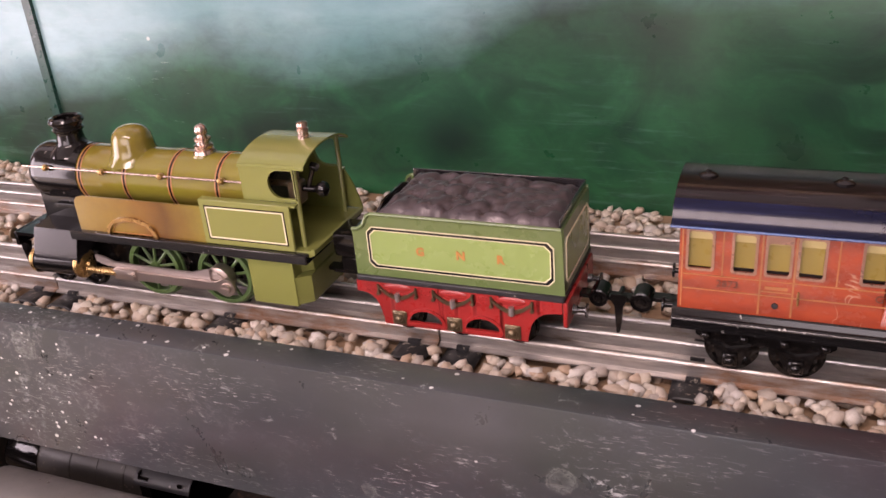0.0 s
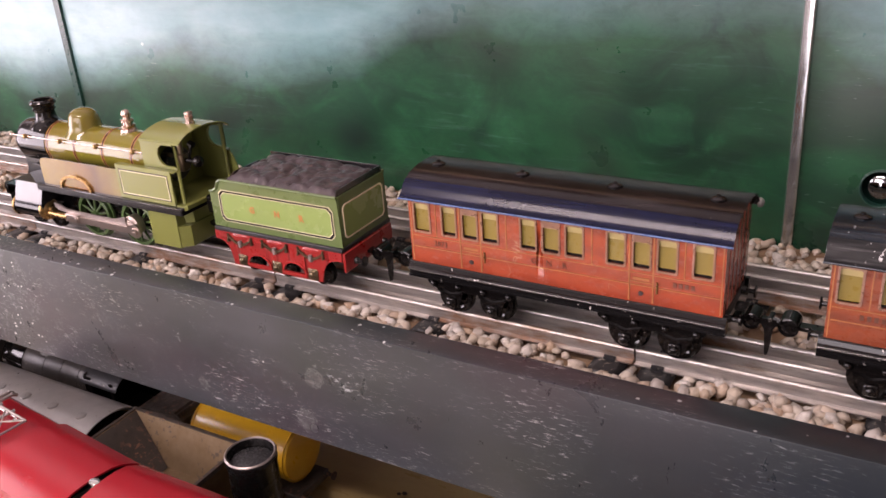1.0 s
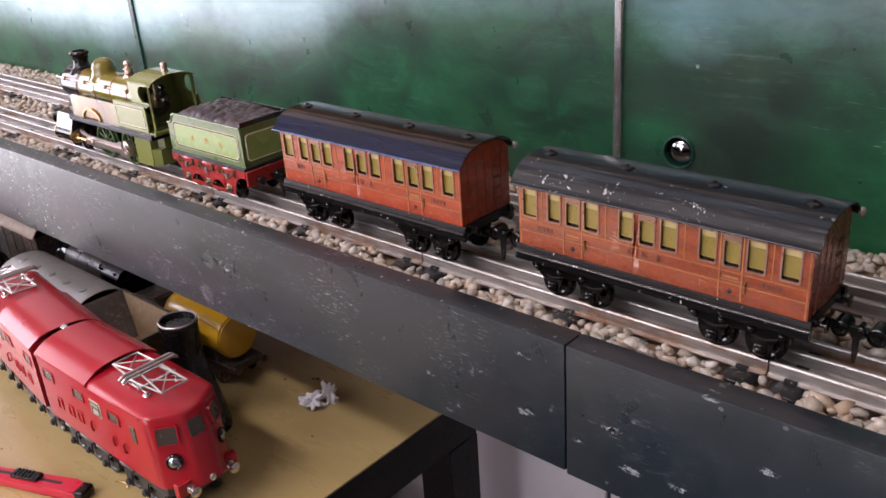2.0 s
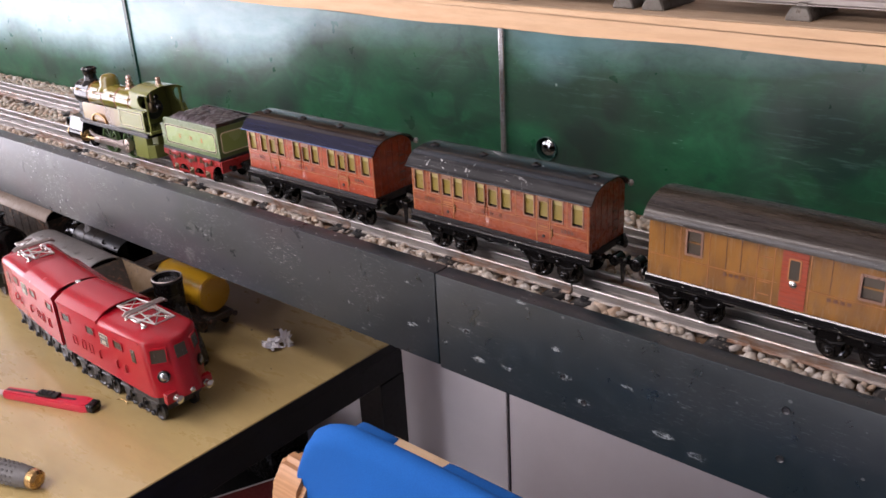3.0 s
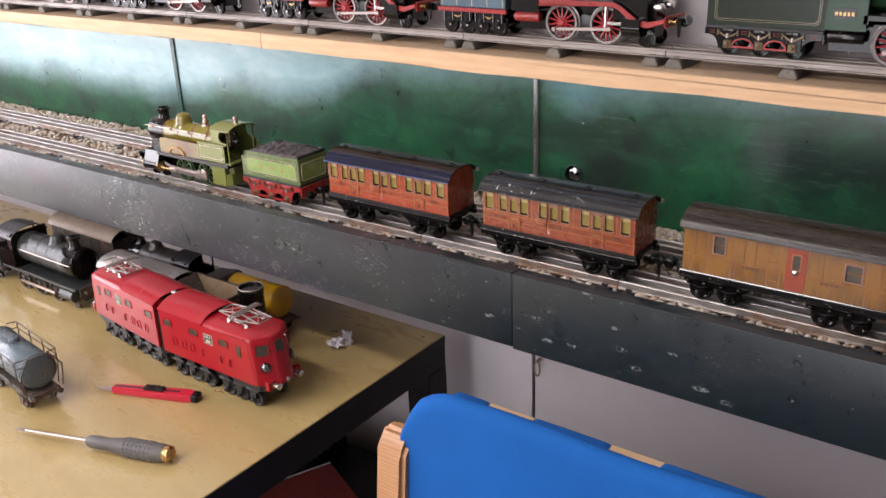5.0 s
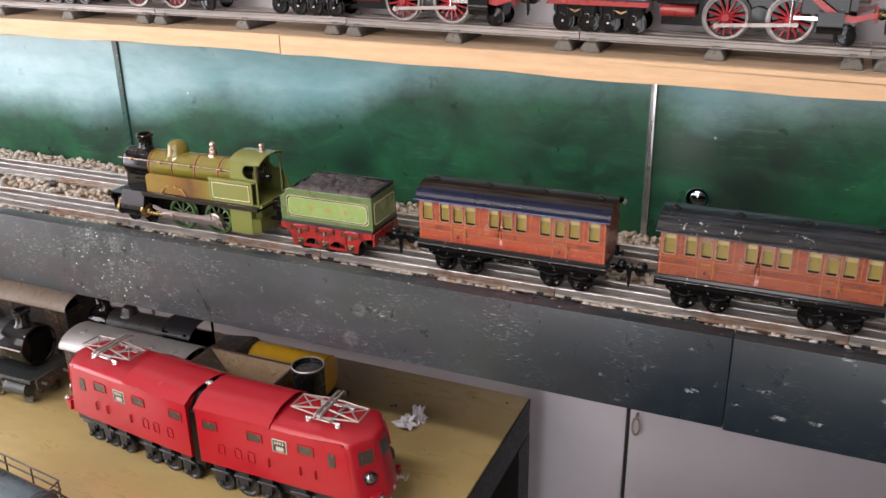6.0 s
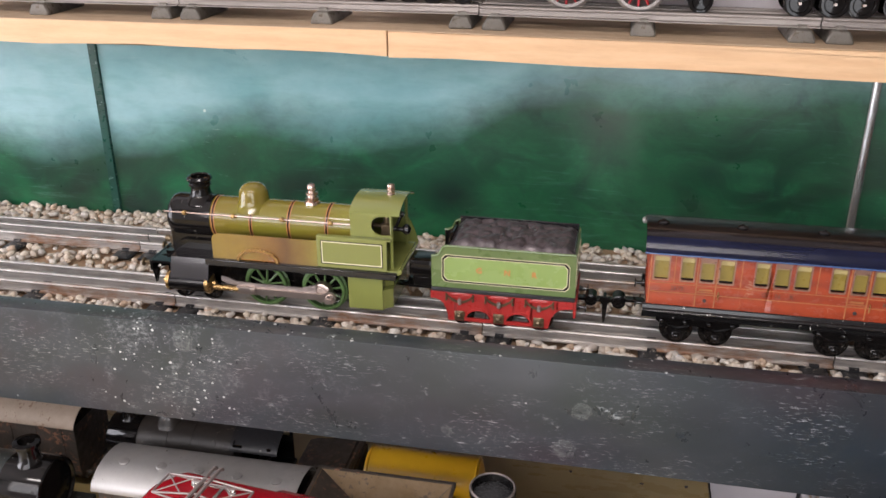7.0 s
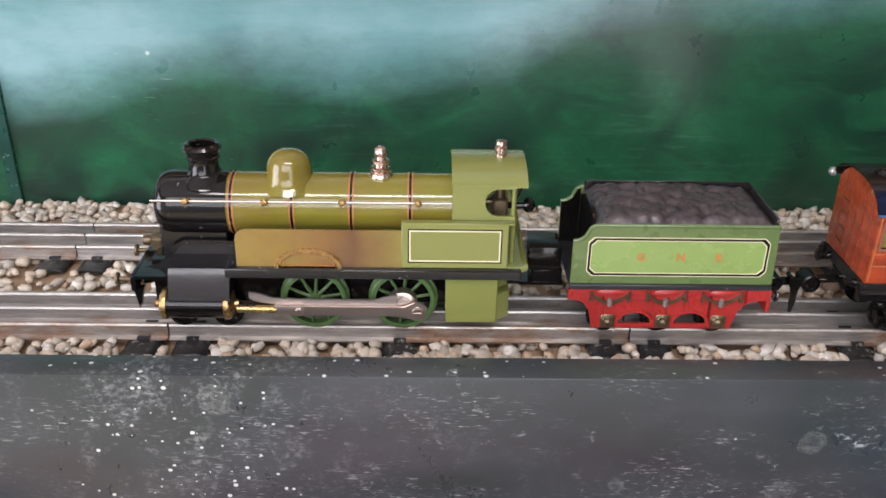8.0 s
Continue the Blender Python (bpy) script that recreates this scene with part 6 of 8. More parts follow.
            part("roof_cove", b, cove, rf, "scuffed lower curve of the roof")
    for k in range(4):
        vx = x0 + n * (0.045 + 0.298 * k)
        b = bm_new()
        lathe(b, (vx, yc - 0.002, z1 + 0.0122), "z", [(0.0042, -0.0008), (0.0042, 0.0006), (0.0028, 0.0014), (0.0012, 0.0016), (0.0012, 0.0024), (0, 0.0026)], 14)
        part("roof_vent", b, BLACK, rf)
    # solebar and running gear
    for s in (-1, 1):
        b = bm_new()
        yo = yc + s * hw
        prism(b, [(yo - s * 0.003, z0), (yo - s * 0.0004, z0), (yo + s * 0.0005, z0 - 0.0008), (yo + s * 0.0009, z0 - 0.0032), (yo + s * 0.0026, z0 - 0.0039), (yo + s * 0.003, z0 - 0.0046), (yo + s * 0.0026, z0 - 0.0053), (yo + s * 0.0014, z0 - 0.0055), (yo + s * 0.0013, z0 - 0.0078), (yo + s * 0.0022, z0 - 0.0083), (yo + s * 0.0022, z0 - 0.0096), (yo + s * 0.0008, z0 - 0.0104), (yo - s * 0.003, z0 - 0.0104)], "yz", x0 - 0.0022, x1 + 0.0022)
        part("solebar", b, SOLEBAR, c)
        for xe, d in ((x0, -1), (x1, 1)):
            buffer(c, xe, xe + d * 0.008, yc + s * 0.017, z0 - 0.0045, BLACK)
    b = bm_new()
    box(b, x0, x1, f + 0.003, g - 0.003, z0 - 0.007, z0 - 0.001)
    part("underframe", b, SATIN_BLACK, c)
    for bx in (x0 + n * 0.205, x0 + n * 0.795):
        bogie(c, bx, yc, zr, 0.0275)
    coupling(c, x0, x0 - 0.016, yc, zr + 0.0225, False)
    coupling(c, x1, x1 + 0.031, yc, zr + 0.0225)
    return c


coach(0.1478, 0.3300, YC, RAIL_Z, TEAK, REFLECTED_DARK_ROOF, BLUE_EDGE, "red-brown printed teak tin coach, navy roof with a dark reflection painted on top", "2873", NAVY)
coach(0.3772, 0.5575, YC, RAIL_Z, TEAK_PALE, SLATE_ROOF, SLATE_ROOF, "orange-brown printed teak tin coach with a slate-black roof", "", COVE_REFLECTION)


def luggage_van(x0, x1, yc, zr):
    c = thing("luggage_van", ((x0 + x1) / 2, yc, zr), "yellow-brown printed teak tin luggage van with a red door", "toy van")
    n = x1 - x0
    hw = 0.0258
    f, g = yc - hw, yc + hw
    z0, z1 = zr + 0.0315, zr + 0.0752
    holes = [(0.155, 0.215, zr + 0.0535, zr + 0.0715), (0.775, 0.85, zr + 0.0515, zr + 0.0675)]
    for s in (-1, 1):
        yo = f if s < 0 else g
        y0, y1 = (yo, yo + 0.0012) if s < 0 else (yo - 0.0012, yo)
        b = bm_new()
        a = 0.00125 / n
        for u0, u1, w0, w1 in holes:
            box(b, x0 + a * n, x0 + u0 * n, y0, y1, z0, z1)
            box(b, x0 + u0 * n, x0 + u1 * n, y0, y1, z0, w0)
            box(b, x0 + u0 * n, x0 + u1 * n, y0, y1, w1, z1)
            a = u1
        box(b, x0 + a * n, x1 - 0.00125, y0, y1, z0, z1)
        bmesh.ops.remove_doubles(b, verts=b.verts, dist=0.00001)
        sd = part("side_panel", b, VAN_TEAK, c)
        for u0, u1, w0, w1 in holes:
            b = bm_new()
            band(b, rect(x0 + u0 * n - 0.001, x0 + u1 * n + 0.001, w0 - 0.001, w1 + 0.001, 0.0006), rect(x0 + u0 * n + 0.0006, x0 + u1 * n - 0.0006, w0 + 0.0006, w1 - 0.0006, 0.0006), "xz", yo - 0.0006, yo + 0.0006)
            wf = part("window_frame", b, WINDOW_METAL, sd, "worn bare window frame")
            b = bm_new()
            zm = (w0 + w1) / 2
            box(b, x0 + u0 * n, x0 + u1 * n, min(yo - s * 0.0006, yo - s * 0.001), max(yo - s * 0.0006, yo - s * 0.001), zm - 0.0006, zm + 0.0006)
            part("window_bar", b, VAN_TEAK, wf)
            b = bm_new()
            box(b, x0 + u0 * n, x0 + u1 * n, min(yo - s * 0.0014, yo - s * 0.002), max(yo - s * 0.0014, yo - s * 0.002), w0, w1)
            part("pane", b, DULL_WINDOW, wf)
        b = bm_new()
        box(b, x0 + 0.512 * n, x0 + 0.602 * n, yo - 0.0005, yo + 0.0005, z0 + 0.0008, z1 - 0.0008)
        dr = part("door", b, VAN_DOOR, sd, "red-brown printed door")
        b = bm_new()
        band(b, rect(x0 + 0.535 * n, x0 + 0.58 * n, z0 + 0.0205, z0 + 0.0365, 0.0008), rect(x0 + 0.54 * n, x0 + 0.575 * n, z0 + 0.0215, z0 + 0.0355, 0.0006), "xz", yo - 0.0009, yo + 0.0009)
        part("window_frame", b, LINING, dr)
        b = bm_new()
        box(b, x0 + 0.538 * n, x0 + 0.577 * n, yo - 0.0006, yo + 0.0006, z0 + 0.021, z0 + 0.036)
        part("pane", b, DULL_WINDOW, dr)
        b = bm_new()
        lathe(b, (x0 + 0.557 * n, yo + s * 0.0005, z0 + 0.0185), (Vector((1, 0, 0)), Vector((0, 0, 1)), Vector((0, s, 0))), [(0.0026, 0), (0.0026, 0.0006), (0.0015, 0.0014), (0, 0.0018)], 14)
        part("door_knob", b, SILVER, dr, "bright pressed knob")
        b = bm_new()
        for u in (0.13, 0.245, 0.425, 0.485, 0.61, 0.87):
            box(b, x0 + u * n - 0.0003, x0 + u * n + 0.0003, yo - 0.0002, yo + 0.0002, z0 + 0.0006, z1 - 0.0006)
        for zz in (0.0165,):
            box(b, x0 + 0.001, x0 + 0.5 * n, yo - 0.0002, yo + 0.0002, z0 + zz, z0 + zz + 0.0005)
            box(b, x0 + 0.612 * n, x1 - 0.001, yo - 0.0002, yo + 0.0002, z0 + zz, z0 + zz + 0.0005)
        for k in range(4):
            box(b, x0 + 0.435 * n, x0 + 0.475 * n, yo - 0.0003, yo + 0.0003, z0 + 0.006 + k * 0.009, z0 + 0.0066 + k * 0.009)
        part("plank_line", b, LINING, sd)
        b = bm_new()
        for u in (0.065, 0.31, 0.365, 0.68, 0.93):
            box(b, x0 + u * n - 0.00022, x0 + u * n + 0.00022, yo - 0.00018, yo + 0.00018, z0 + 0.0172, z1 - 0.0006)
        part("board_joint", b, PRINT_DARK, sd)
        b = bm_new()
        for u, cnt in ((0.31, 4), (0.68, 4)):
            for k in range(cnt):
                cx = x0 + u * n + k * 0.0042
                box(b, cx - 0.0013, cx + 0.0013, yo - 0.0003, yo + 0.0002, z0 + 0.0125, z0 + 0.015)
        part("printed_mark", b, PRINT_DARK, sd)
    for xe, s in ((x0, -1), (x1, 1)):
        head = arc(yc, z1 - 0.002, hw, 8, 172, 16, 0.0145)
        b = bm_new()
        prism(b, [(g, z0), (g, z1)] + head + [(f, z1), (f, z0)], "yz", min(xe, xe - s * 0.0012), max(xe, xe - s * 0.0012))
        en = part("end_panel", b, VAN_TEAK, c)
        b = bm_new()
        for k in range(1, 7):
            yy = f + k * 2 * hw / 7
            box(b, min(xe, xe + s * 0.0003), max(xe, xe + s * 0.0003), yy - 0.0003, yy + 0.0003, z0 + 0.001, z1 + 0.006)
        part("plank_line", b, LINING, en)
    b = bm_new()
    out = arc(yc, z1 - 0.001, hw + 0.0038, 4, 176, 24, 0.0155)
    prism(b, out + [(u, w - 0.0009) for u, w in out[::-1]], "yz", x0 - 0.0035, x1 + 0.0035)
    part("roof", b, BROWN_ROOF, c)
    for s in (-1, 1):
        b = bm_new()
        yo = yc + s * hw
        prism(b, [(yo - s * 0.003, z0), (yo + s * 0.0004, z0 - 0.0002), (yo + s * 0.0012, z0 - 0.0012), (yo + s * 0.0012, z0 - 0.005), (yo + s * 0.0022, z0 - 0.0056), (yo + s * 0.0022, z0 - 0.0066), (yo + s * 0.001, z0 - 0.008), (yo - s * 0.003, z0 - 0.0085)], "yz", x0 - 0.0015, x1 + 0.0015)
        part("solebar", b, SOLEBAR, c)
        for xe, d in ((x0, -1), (x1, 1)):
            buffer(c, xe, xe + d * 0.008, yc + s * 0.017, z0 - 0.0045, BLACK)
    b = bm_new()
    box(b, x0, x1, f + 0.003, g - 0.003, z0 - 0.007, z0 - 0.001)
    part("underframe", b, SATIN_BLACK, c)
    for bx in (x0 + n * 0.165, x0 + n * 0.775):
        bogie(c, bx, yc, zr, 0.0275)
    coupling(c, x0, x0 - 0.016, yc, zr + 0.0225, False)
    coupling(c, x1, x1 + 0.031, yc, zr + 0.0225)
    return c


luggage_van(0.6072, 0.7945, YC, RAIL_Z)

# ---- the table and what stands on it ----
TZ = 0.75
table = thing("work_table", (-0.5, -0.4, 0.0), "work table with a yellowish varnished top on a black steel frame", "table")
part("tabletop", box(bm_new(), -1.3, 0.2255, -0.95, 0.12, TZ - 0.012, TZ, 0.001), TABLE_TOP, table)
b = bm_new()
box(b, 0.187, 0.2265, -0.95, 0.119, TZ - 0.046, TZ - 0.0125, 0.001)
box(b, 0.2257, 0.2267, -0.95, 0.119, TZ - 0.0125, TZ - 0.0006)
part("side_rail", b, TABLE_STEEL, table)
part("back_rail", box(bm_new(), -1.3, 0.1865, 0.079, 0.119, TZ - 0.046, TZ - 0.0125, 0.001), TABLE_STEEL, table)
part("front_rail", box(bm_new(), -1.3, 0.1865, -0.95, -0.91, TZ - 0.046, TZ - 0.0125, 0.001), TABLE_STEEL, table)
for lx, ly in ((0.1865, 0.0785), (0.1865, -0.95), (-1.3, 0.0785), (-1.3, -0.95)):
    part("leg", box(bm_new(), lx, lx + 0.0405, ly, ly + 0.0405, 0.0, TZ - 0.0465, 0.001), TABLE_STEEL, table)


def electric_engine():
    """Two-part red electric engine, jointed in the middle, with two pantographs."""
    yc, z, joint = -0.133, TZ, -0.0205
    e = thing("electric_locomotive", (joint, yc, z), "bright red two-part tin electric engine with silver pantographs", "toy locomotive")
    hw, zb = 0.032, 0.0375
    for d in (1, -1):
        turn = Matrix.Translation((joint, yc, 0)) @ Matrix.Rotation(0.0 if d > 0 else radians(-6.5), 4, "Z") @ Matrix.Translation((-joint, -yc, 0))
        gap = joint + d * 0.004

        def at(u):
            return joint + d * u

        def put(name, b, mat, parent, label="", crease=38):
            bmesh.ops.transform(b, matrix=turn, verts=b.verts)
            return part(name, b, mat, parent, label, crease)

        def ring(b, h, xe, xn, w, wn, back=0.004):
            raw = [Vector((xe - 0.022, -w)), Vector((xe, -w * 0.985)), Vector((xn, -wn)), Vector((xn, wn)), Vector((xe, w * 0.985)), Vector((xe - 0.022, w))]
            nose = []
            for p, q, r in zip(raw, raw[1:], raw[2:]):
                cut = min(0.0058, (p - q).length * 0.42, (r - q).length * 0.42)
                p, r = q + (p - q).normalized() * cut, q + (r - q).normalized() * cut
                nose += [p.lerp(q, a).lerp(q.lerp(r, a), a) for a in (0.0, 0.25, 0.5, 0.75, 1.0)]
            pts = [(back, -w), (0.05, -w), (0.11, -w)] + [tuple(p) for p in nose] + [(0.11, w), (0.05, w), (back, w)]
            return [b.verts.new((at(u), yc + v, z + h)) for u, v in pts]

        b = bm_new()
        rings = [ring(b, zb, 0.1765, 0.1985, hw, 0.0095), ring(b, 0.0945, 0.1715, 0.186, hw, 0.0095), ring(b, 0.0972, 0.1700, 0.1838, hw - 0.0008, 0.0095), ring(b, 0.0992, 0.1655, 0.1775, hw - 0.0042, 0.0088), ring(b, 0.1009, 0.158, 0.168, hw - 0.011, 0.0078), ring(b, 0.102, 0.146, 0.153, hw - 0.02, 0.0055)]
        n = len(rings[0])
        for p, q in zip(rings, rings[1:]):
            for k in range(n):
                b.faces.new((p[k], p[(k + 1) % n], q[(k + 1) % n], q[k]))
        b.faces.new(rings[0])
        b.faces.new(rings[-1][::-1])
        bmesh.ops.recalc_face_normals(b, faces=b.faces)
        nose_edges = [ed for ed in b.edges if len(ed.link_faces) == 2 and ed.calc_face_angle(0.0) > 0.3 and min(v.co.z for v in ed.verts) > z + zb - 0.001 and max(v.co.z for v in ed.verts) > z + zb + 0.001 and max(abs(v.co.x - joint) for v in ed.verts) > 0.1]
        bmesh.ops.bevel(b, geom=nose_edges, offset=0.0026, segments=3, affect="EDGES", profile=0.5)
        body = put("body", b, RED_PAINT, e, crease=26)
        # raised roof over the machine room
        b = bm_new()
        prof = [(-hw - 0.0012, 0.0958), (-hw - 0.0008, 0.0978), (-hw + 0.006, 0.1022), (-hw + 0.0105, 0.1048), (-0.014, 0.1068), (-0.007, 0.1076), (0, 0.1079)]
        prof = prof + [(-a, c) for a, c in prof[-2::-1]]
        low = [(a * 0.97, c - 0.0012) for a, c in prof[::-1]]
        prism(b, [(yc + a, z + c) for a, c in prof + low], "yz", min(at(0.0035), at(0.0885)), max(at(0.0035), at(0.0885)))
        put("raised_roof", b, RED_PAINT, body, crease=28)
        # black block stands in for the shade in the gap below
        b = bm_new()
        prism(b, [(yc + a * 0.95, z + c - 0.002) for a, c in prof], "yz", min(at(0.006), at(0.084)), max(at(0.006), at(0.084)))
        put("roof_gap_shade", b, BLACK, body)
        for s in (-1, 1):
            yo = yc + s * hw
            for wx in (0.0195, 0.070, 0.125):
                x = at(wx)
                b = bm_new()
                box(b, x - 0.008, x + 0.008, min(yo - s * 0.0006, yo + s * 0.0003), max(yo - s * 0.0006, yo + s * 0.0003), z + 0.0768, z + 0.0862)
                wn_ = put("side_window", b, DULL_WINDOW, body)
                b = bm_new()
                band(b, rect(x - 0.0088, x + 0.0088, z + 0.076, z + 0.087, 0.001), rect(x - 0.0076, x + 0.0076, z + 0.0772, z + 0.0858, 0.0008), "xz", min(yo, yo + s * 0.0009), max(yo, yo + s * 0.0009))
                put("window_rim", b, RED_PAINT, wn_)
            x = at(0.152)
            b = bm_new()
            box(b, x - 0.0036, x + 0.0036, min(yo - s * 0.0006, yo + s * 0.0004), max(yo - s * 0.0006, yo + s * 0.0004), z + 0.0705, z + 0.0845, 0.0002)
            put("cab_window", b, DULL_WINDOW, body)
            # maker's plate: dark field, pale border and bars
            x = at(0.0975)
            b = bm_new()
            box(b, x - 0.0078, x + 0.0078, min(yo, yo + s * 0.0006), max(yo, yo + s * 0.0006), z + 0.0722, z + 0.0858, 0.0002)
            pl = put("plate", b, PLATE, body, "small plate with a pale border and bars")
            b = bm_new()
            box(b, x - 0.0068, x + 0.0068, min(yo, yo + s * 0.0008), max(yo, yo + s * 0.0008), z + 0.0731, z + 0.0849)
            put("plate_field", b, SATIN_BLACK, pl)
            for k in range(4):
                b = bm_new()
                box(b, x - 0.0052 + k * 0.0028, x - 0.0035 + k * 0.0028, min(yo, yo + s * 0.001), max(yo, yo + s * 0.001), z + 0.0808, z + 0.0838)
                put("plate_bar", b, PLATE, pl)
            b = bm_new()
            box(b, x - 0.0035, x + 0.0045, min(yo, yo + s * 0.001), max(yo, yo + s * 0.001), z + 0.0744, z + 0.0786)
            put("plate_bar", b, PLATE, pl)
            # pressed louvres and grab rails
            for lx in (0.03, 0.049, 0.064):
                b = bm_new()
                band(b, rect(at(lx) - 0.0042, at(lx) + 0.0042, z + 0.0515, z + 0.0635, 0.001), rect(at(lx) - 0.0028, at(lx) + 0.0028, z + 0.0529, z + 0.0621, 0.0008), "xz", min(yo, yo + s * 0.0008), max(yo, yo + s * 0.0008))
                put("louvre", b, RED_PAINT, body)
            for lx in (0.084, 0.118, 0.134):
                b = bm_new()
                wire(b, [(at(lx), yo, z + 0.053), (at(lx), yo + s * 0.0016, z + 0.054), (at(lx), yo + s * 0.0016, z + 0.061), (at(lx), yo, z + 0.062)], 0.0009)
                put("grab_rail", b, RED_PAINT, body)
            # angled front window and lamp on the tapered nose
            face = math.atan2(0.0145, 0.0225) * s * d
            for nm, h, mat in (("front_window", 0.0822, DULL_WINDOW), ("headlamp", 0.0605, BLACK)):
                lean = (h - 0.04) / 0.0545
                xe, xn = 0.1765 - 0.005 * lean, 0.1985 - 0.0125 * lean
                mid = Vector((at((xe + xn) / 2 + 0.0004), yc + s * (hw * 0.985 + 0.0107) / 2, z + h))
                edge_v = Vector((d * (xn - xe), -s * (hw * 0.985 - 0.0107), 0)).normalized()
                up_v = Vector((-d * 0.16, 0, 1))
                up_v = (up_v - edge_v * up_v.dot(edge_v)).normalized()
                out_v = edge_v.cross(up_v)
                if out_v.x * d < 0:
                    out_v = -out_v
                m = Matrix((edge_v, up_v, out_v)).transposed().to_4x4()
                m.translation = mid
                b = bm_new()
                if nm == "front_window":
                    box(b, -0.0078, 0.0078, -0.0074, 0.0074, -0.0016, 0.0003, 0.0003)
                    bmesh.ops.transform(b, matrix=m, verts=b.verts)
                    fw = put(nm, b, mat, body)
                    b = bm_new()
                    band(b, rect(-0.0088, 0.0088, -0.0084, 0.0084, 0.0012), rect(-0.0074, 0.0074, -0.007, 0.007, 0.0009), "xy", -0.0012, 0.0008)
                    bmesh.ops.transform(b, matrix=m, verts=b.verts)
                    put("window_rim", b, RED_PAINT, fw)
                else:
                    lathe(b, (0, 0, 0), "z", [(0, -0.002), (0.0062, -0.002), (0.0064, 0.001), (0.0056, 0.0018), (0.0048, 0.0012), (0, 0.0008)], 22)
                    bmesh.ops.transform(b, matrix=m, verts=b.verts)
                    hl = put(nm, b, mat, body)
                    b = bm_new()
                    lathe(b, (0, 0, 0), "z", [(0.0047, 0.0012), (0.0036, 0.0026), (0.0018, 0.0033), (0, 0.0035)], 18)
                    bmesh.ops.transform(b, matrix=m, verts=b.verts)
                    put("lamp_glass", b, CHROME, hl)
        b = bm_new()
        lean = (0.083 - 0.04) / 0.0545
        box(b, -0.0012, 0.0004, -0.0062, 0.0062, -0.0068, 0.0068, 0.0002)
        bmesh.ops.transform(b, matrix=Matrix.Translation((at(0.1985 - 0.0125 * lean), yc, z + 0.083)) @ Matrix.Rotation(-0.226 * d, 4, "Y"), verts=b.verts)
        put("front_window", b, DULL_WINDOW, body)
        # beam, buffers, skirt, underframe, wheels
        b = bm_new()
        box(b, min(at(0.186), at(0.1925)), max(at(0.186), at(0.1925)), yc - 0.027, yc + 0.027, z + 0.0325, z + 0.0445, 0.0006)
        bb = put("buffer_beam", b, RED_PAINT, e)
        for s in (-1, 1):
            b = bm_new()
            lathe(b, (at(0.1925), yc + s * 0.018, z + 0.0385), (Vector((0, 1, 0)), Vector((0, 0, 1)), Vector((d, 0, 0))), [(0, 0), (0.0034, 0), (0.0034, 0.002), (0.002, 0.0026), (0.002, 0.0072), (0.0042, 0.0078), (0.0044, 0.0092), (0, 0.0104)], 16)
            put("buffer", b, SILVER, e)
        b = bm_new()
        lathe(b, (at(0.1925), yc, z + 0.0395), (Vector((0, 1, 0)), Vector((0, 0, 1)), Vector((d, 0, 0))), [(0, 0), (0.0032, 0), (0.0036, 0.0045), (0.0024, 0.0062), (0, 0.0066)], 14)
        put("lower_lamp", b, SILVER, bb)
        b = bm_new()
        prism(b, [(at(0.13), yc - hw + 0.004), (at(0.1755), yc - hw + 0.005), (at(0.188), yc - 0.014), (at(0.188), yc + 0.014), (at(0.1755), yc + hw - 0.005), (at(0.13), yc + hw - 0.004)], "xy", z + 0.0275, z + 0.0402)
        put("front_skirt", b, SATIN_BLACK, e)
        b = bm_new()
        box(b, min(at(0.006), at(0.17)), max(at(0.006), at(0.17)), yc - 0.0155, yc + 0.0155, z + 0.012, z + 0.0405)
        fr = put("underframe", b, SATIN_BLACK, e)
        for wx, r in ((0.02, 0.0115), (0.047, 0.0135), (0.074, 0.0115), (0.111, 0.0105), (0.135, 0.0105), (0.16, 0.0115)):
            x = at(wx)
            for s in (-1, 1):
                b = bm_new()
                lathe(b, (x, yc + s * 0.0195, z + r), (Vector((1, 0, 0)), Vector((0, 0, 1)), Vector((0, s, 0))), [(0, 0.0026), (r * 0.18, 0.0026), (r * 0.22, 0.001), (r * 0.7, 0.0006), (r * 0.8, 0.0018), (r, 0.0014), (r, -0.0024), (0, -0.0024)], 22)
                put("wheel", b, SATIN_BLACK, e)
                b = bm_new()
                yy = yc + s * 0.025
                prism(b, [(x - 0.007, z + 0.032), (x - 0.0035, z + r - 0.004), (x + 0.0035, z + r - 0.004), (x + 0.007, z + 0.032)], "xz", yy - 0.0007, yy + 0.0007)
                box(b, x - 0.011, x + 0.011, yy - 0.0014, yy + 0.0014, z + 0.0225, z + 0.0262, 0.0008)
                lathe(b, (x, yy, z + r), (Vector((1, 0, 0)), Vector((0, 0, 1)), Vector((0, s, 0))), [(0.0034, 0), (0.003, 0.0028), (0.0016, 0.0038), (0, 0.004)], 12)
                put("axle_guard", b, SATIN_BLACK, fr)
            b = bm_new()
            rod(b, (x, yc - 0.022, z + r), (x, yc + 0.022, z + r), 0.0013, 8)
            put("axle", b, STEEL, e)
        # pantograph
        px, zp = at(0.1345), z + 0.1035
        b = bm_new()
        for sx in (-1, 1):
            for sy in (-1, 1):
                lathe(b, (px + sx * 0.0155, yc + sy * 0.0135, zp - 0.0048), "z", [(0.0032, 0), (0.0022, 0.0015), (0.0032, 0.0022), (0.002, 0.0036), (0.003, 0.0044), (0.001, 0.0058), (0, 0.006)], 12)
            rod(b, (px + sx * 0.0085, yc - 0.0165, zp + 0.0025), (px + sx * 0.0085, yc + 0.0165, zp + 0.0025), 0.0013, 8)
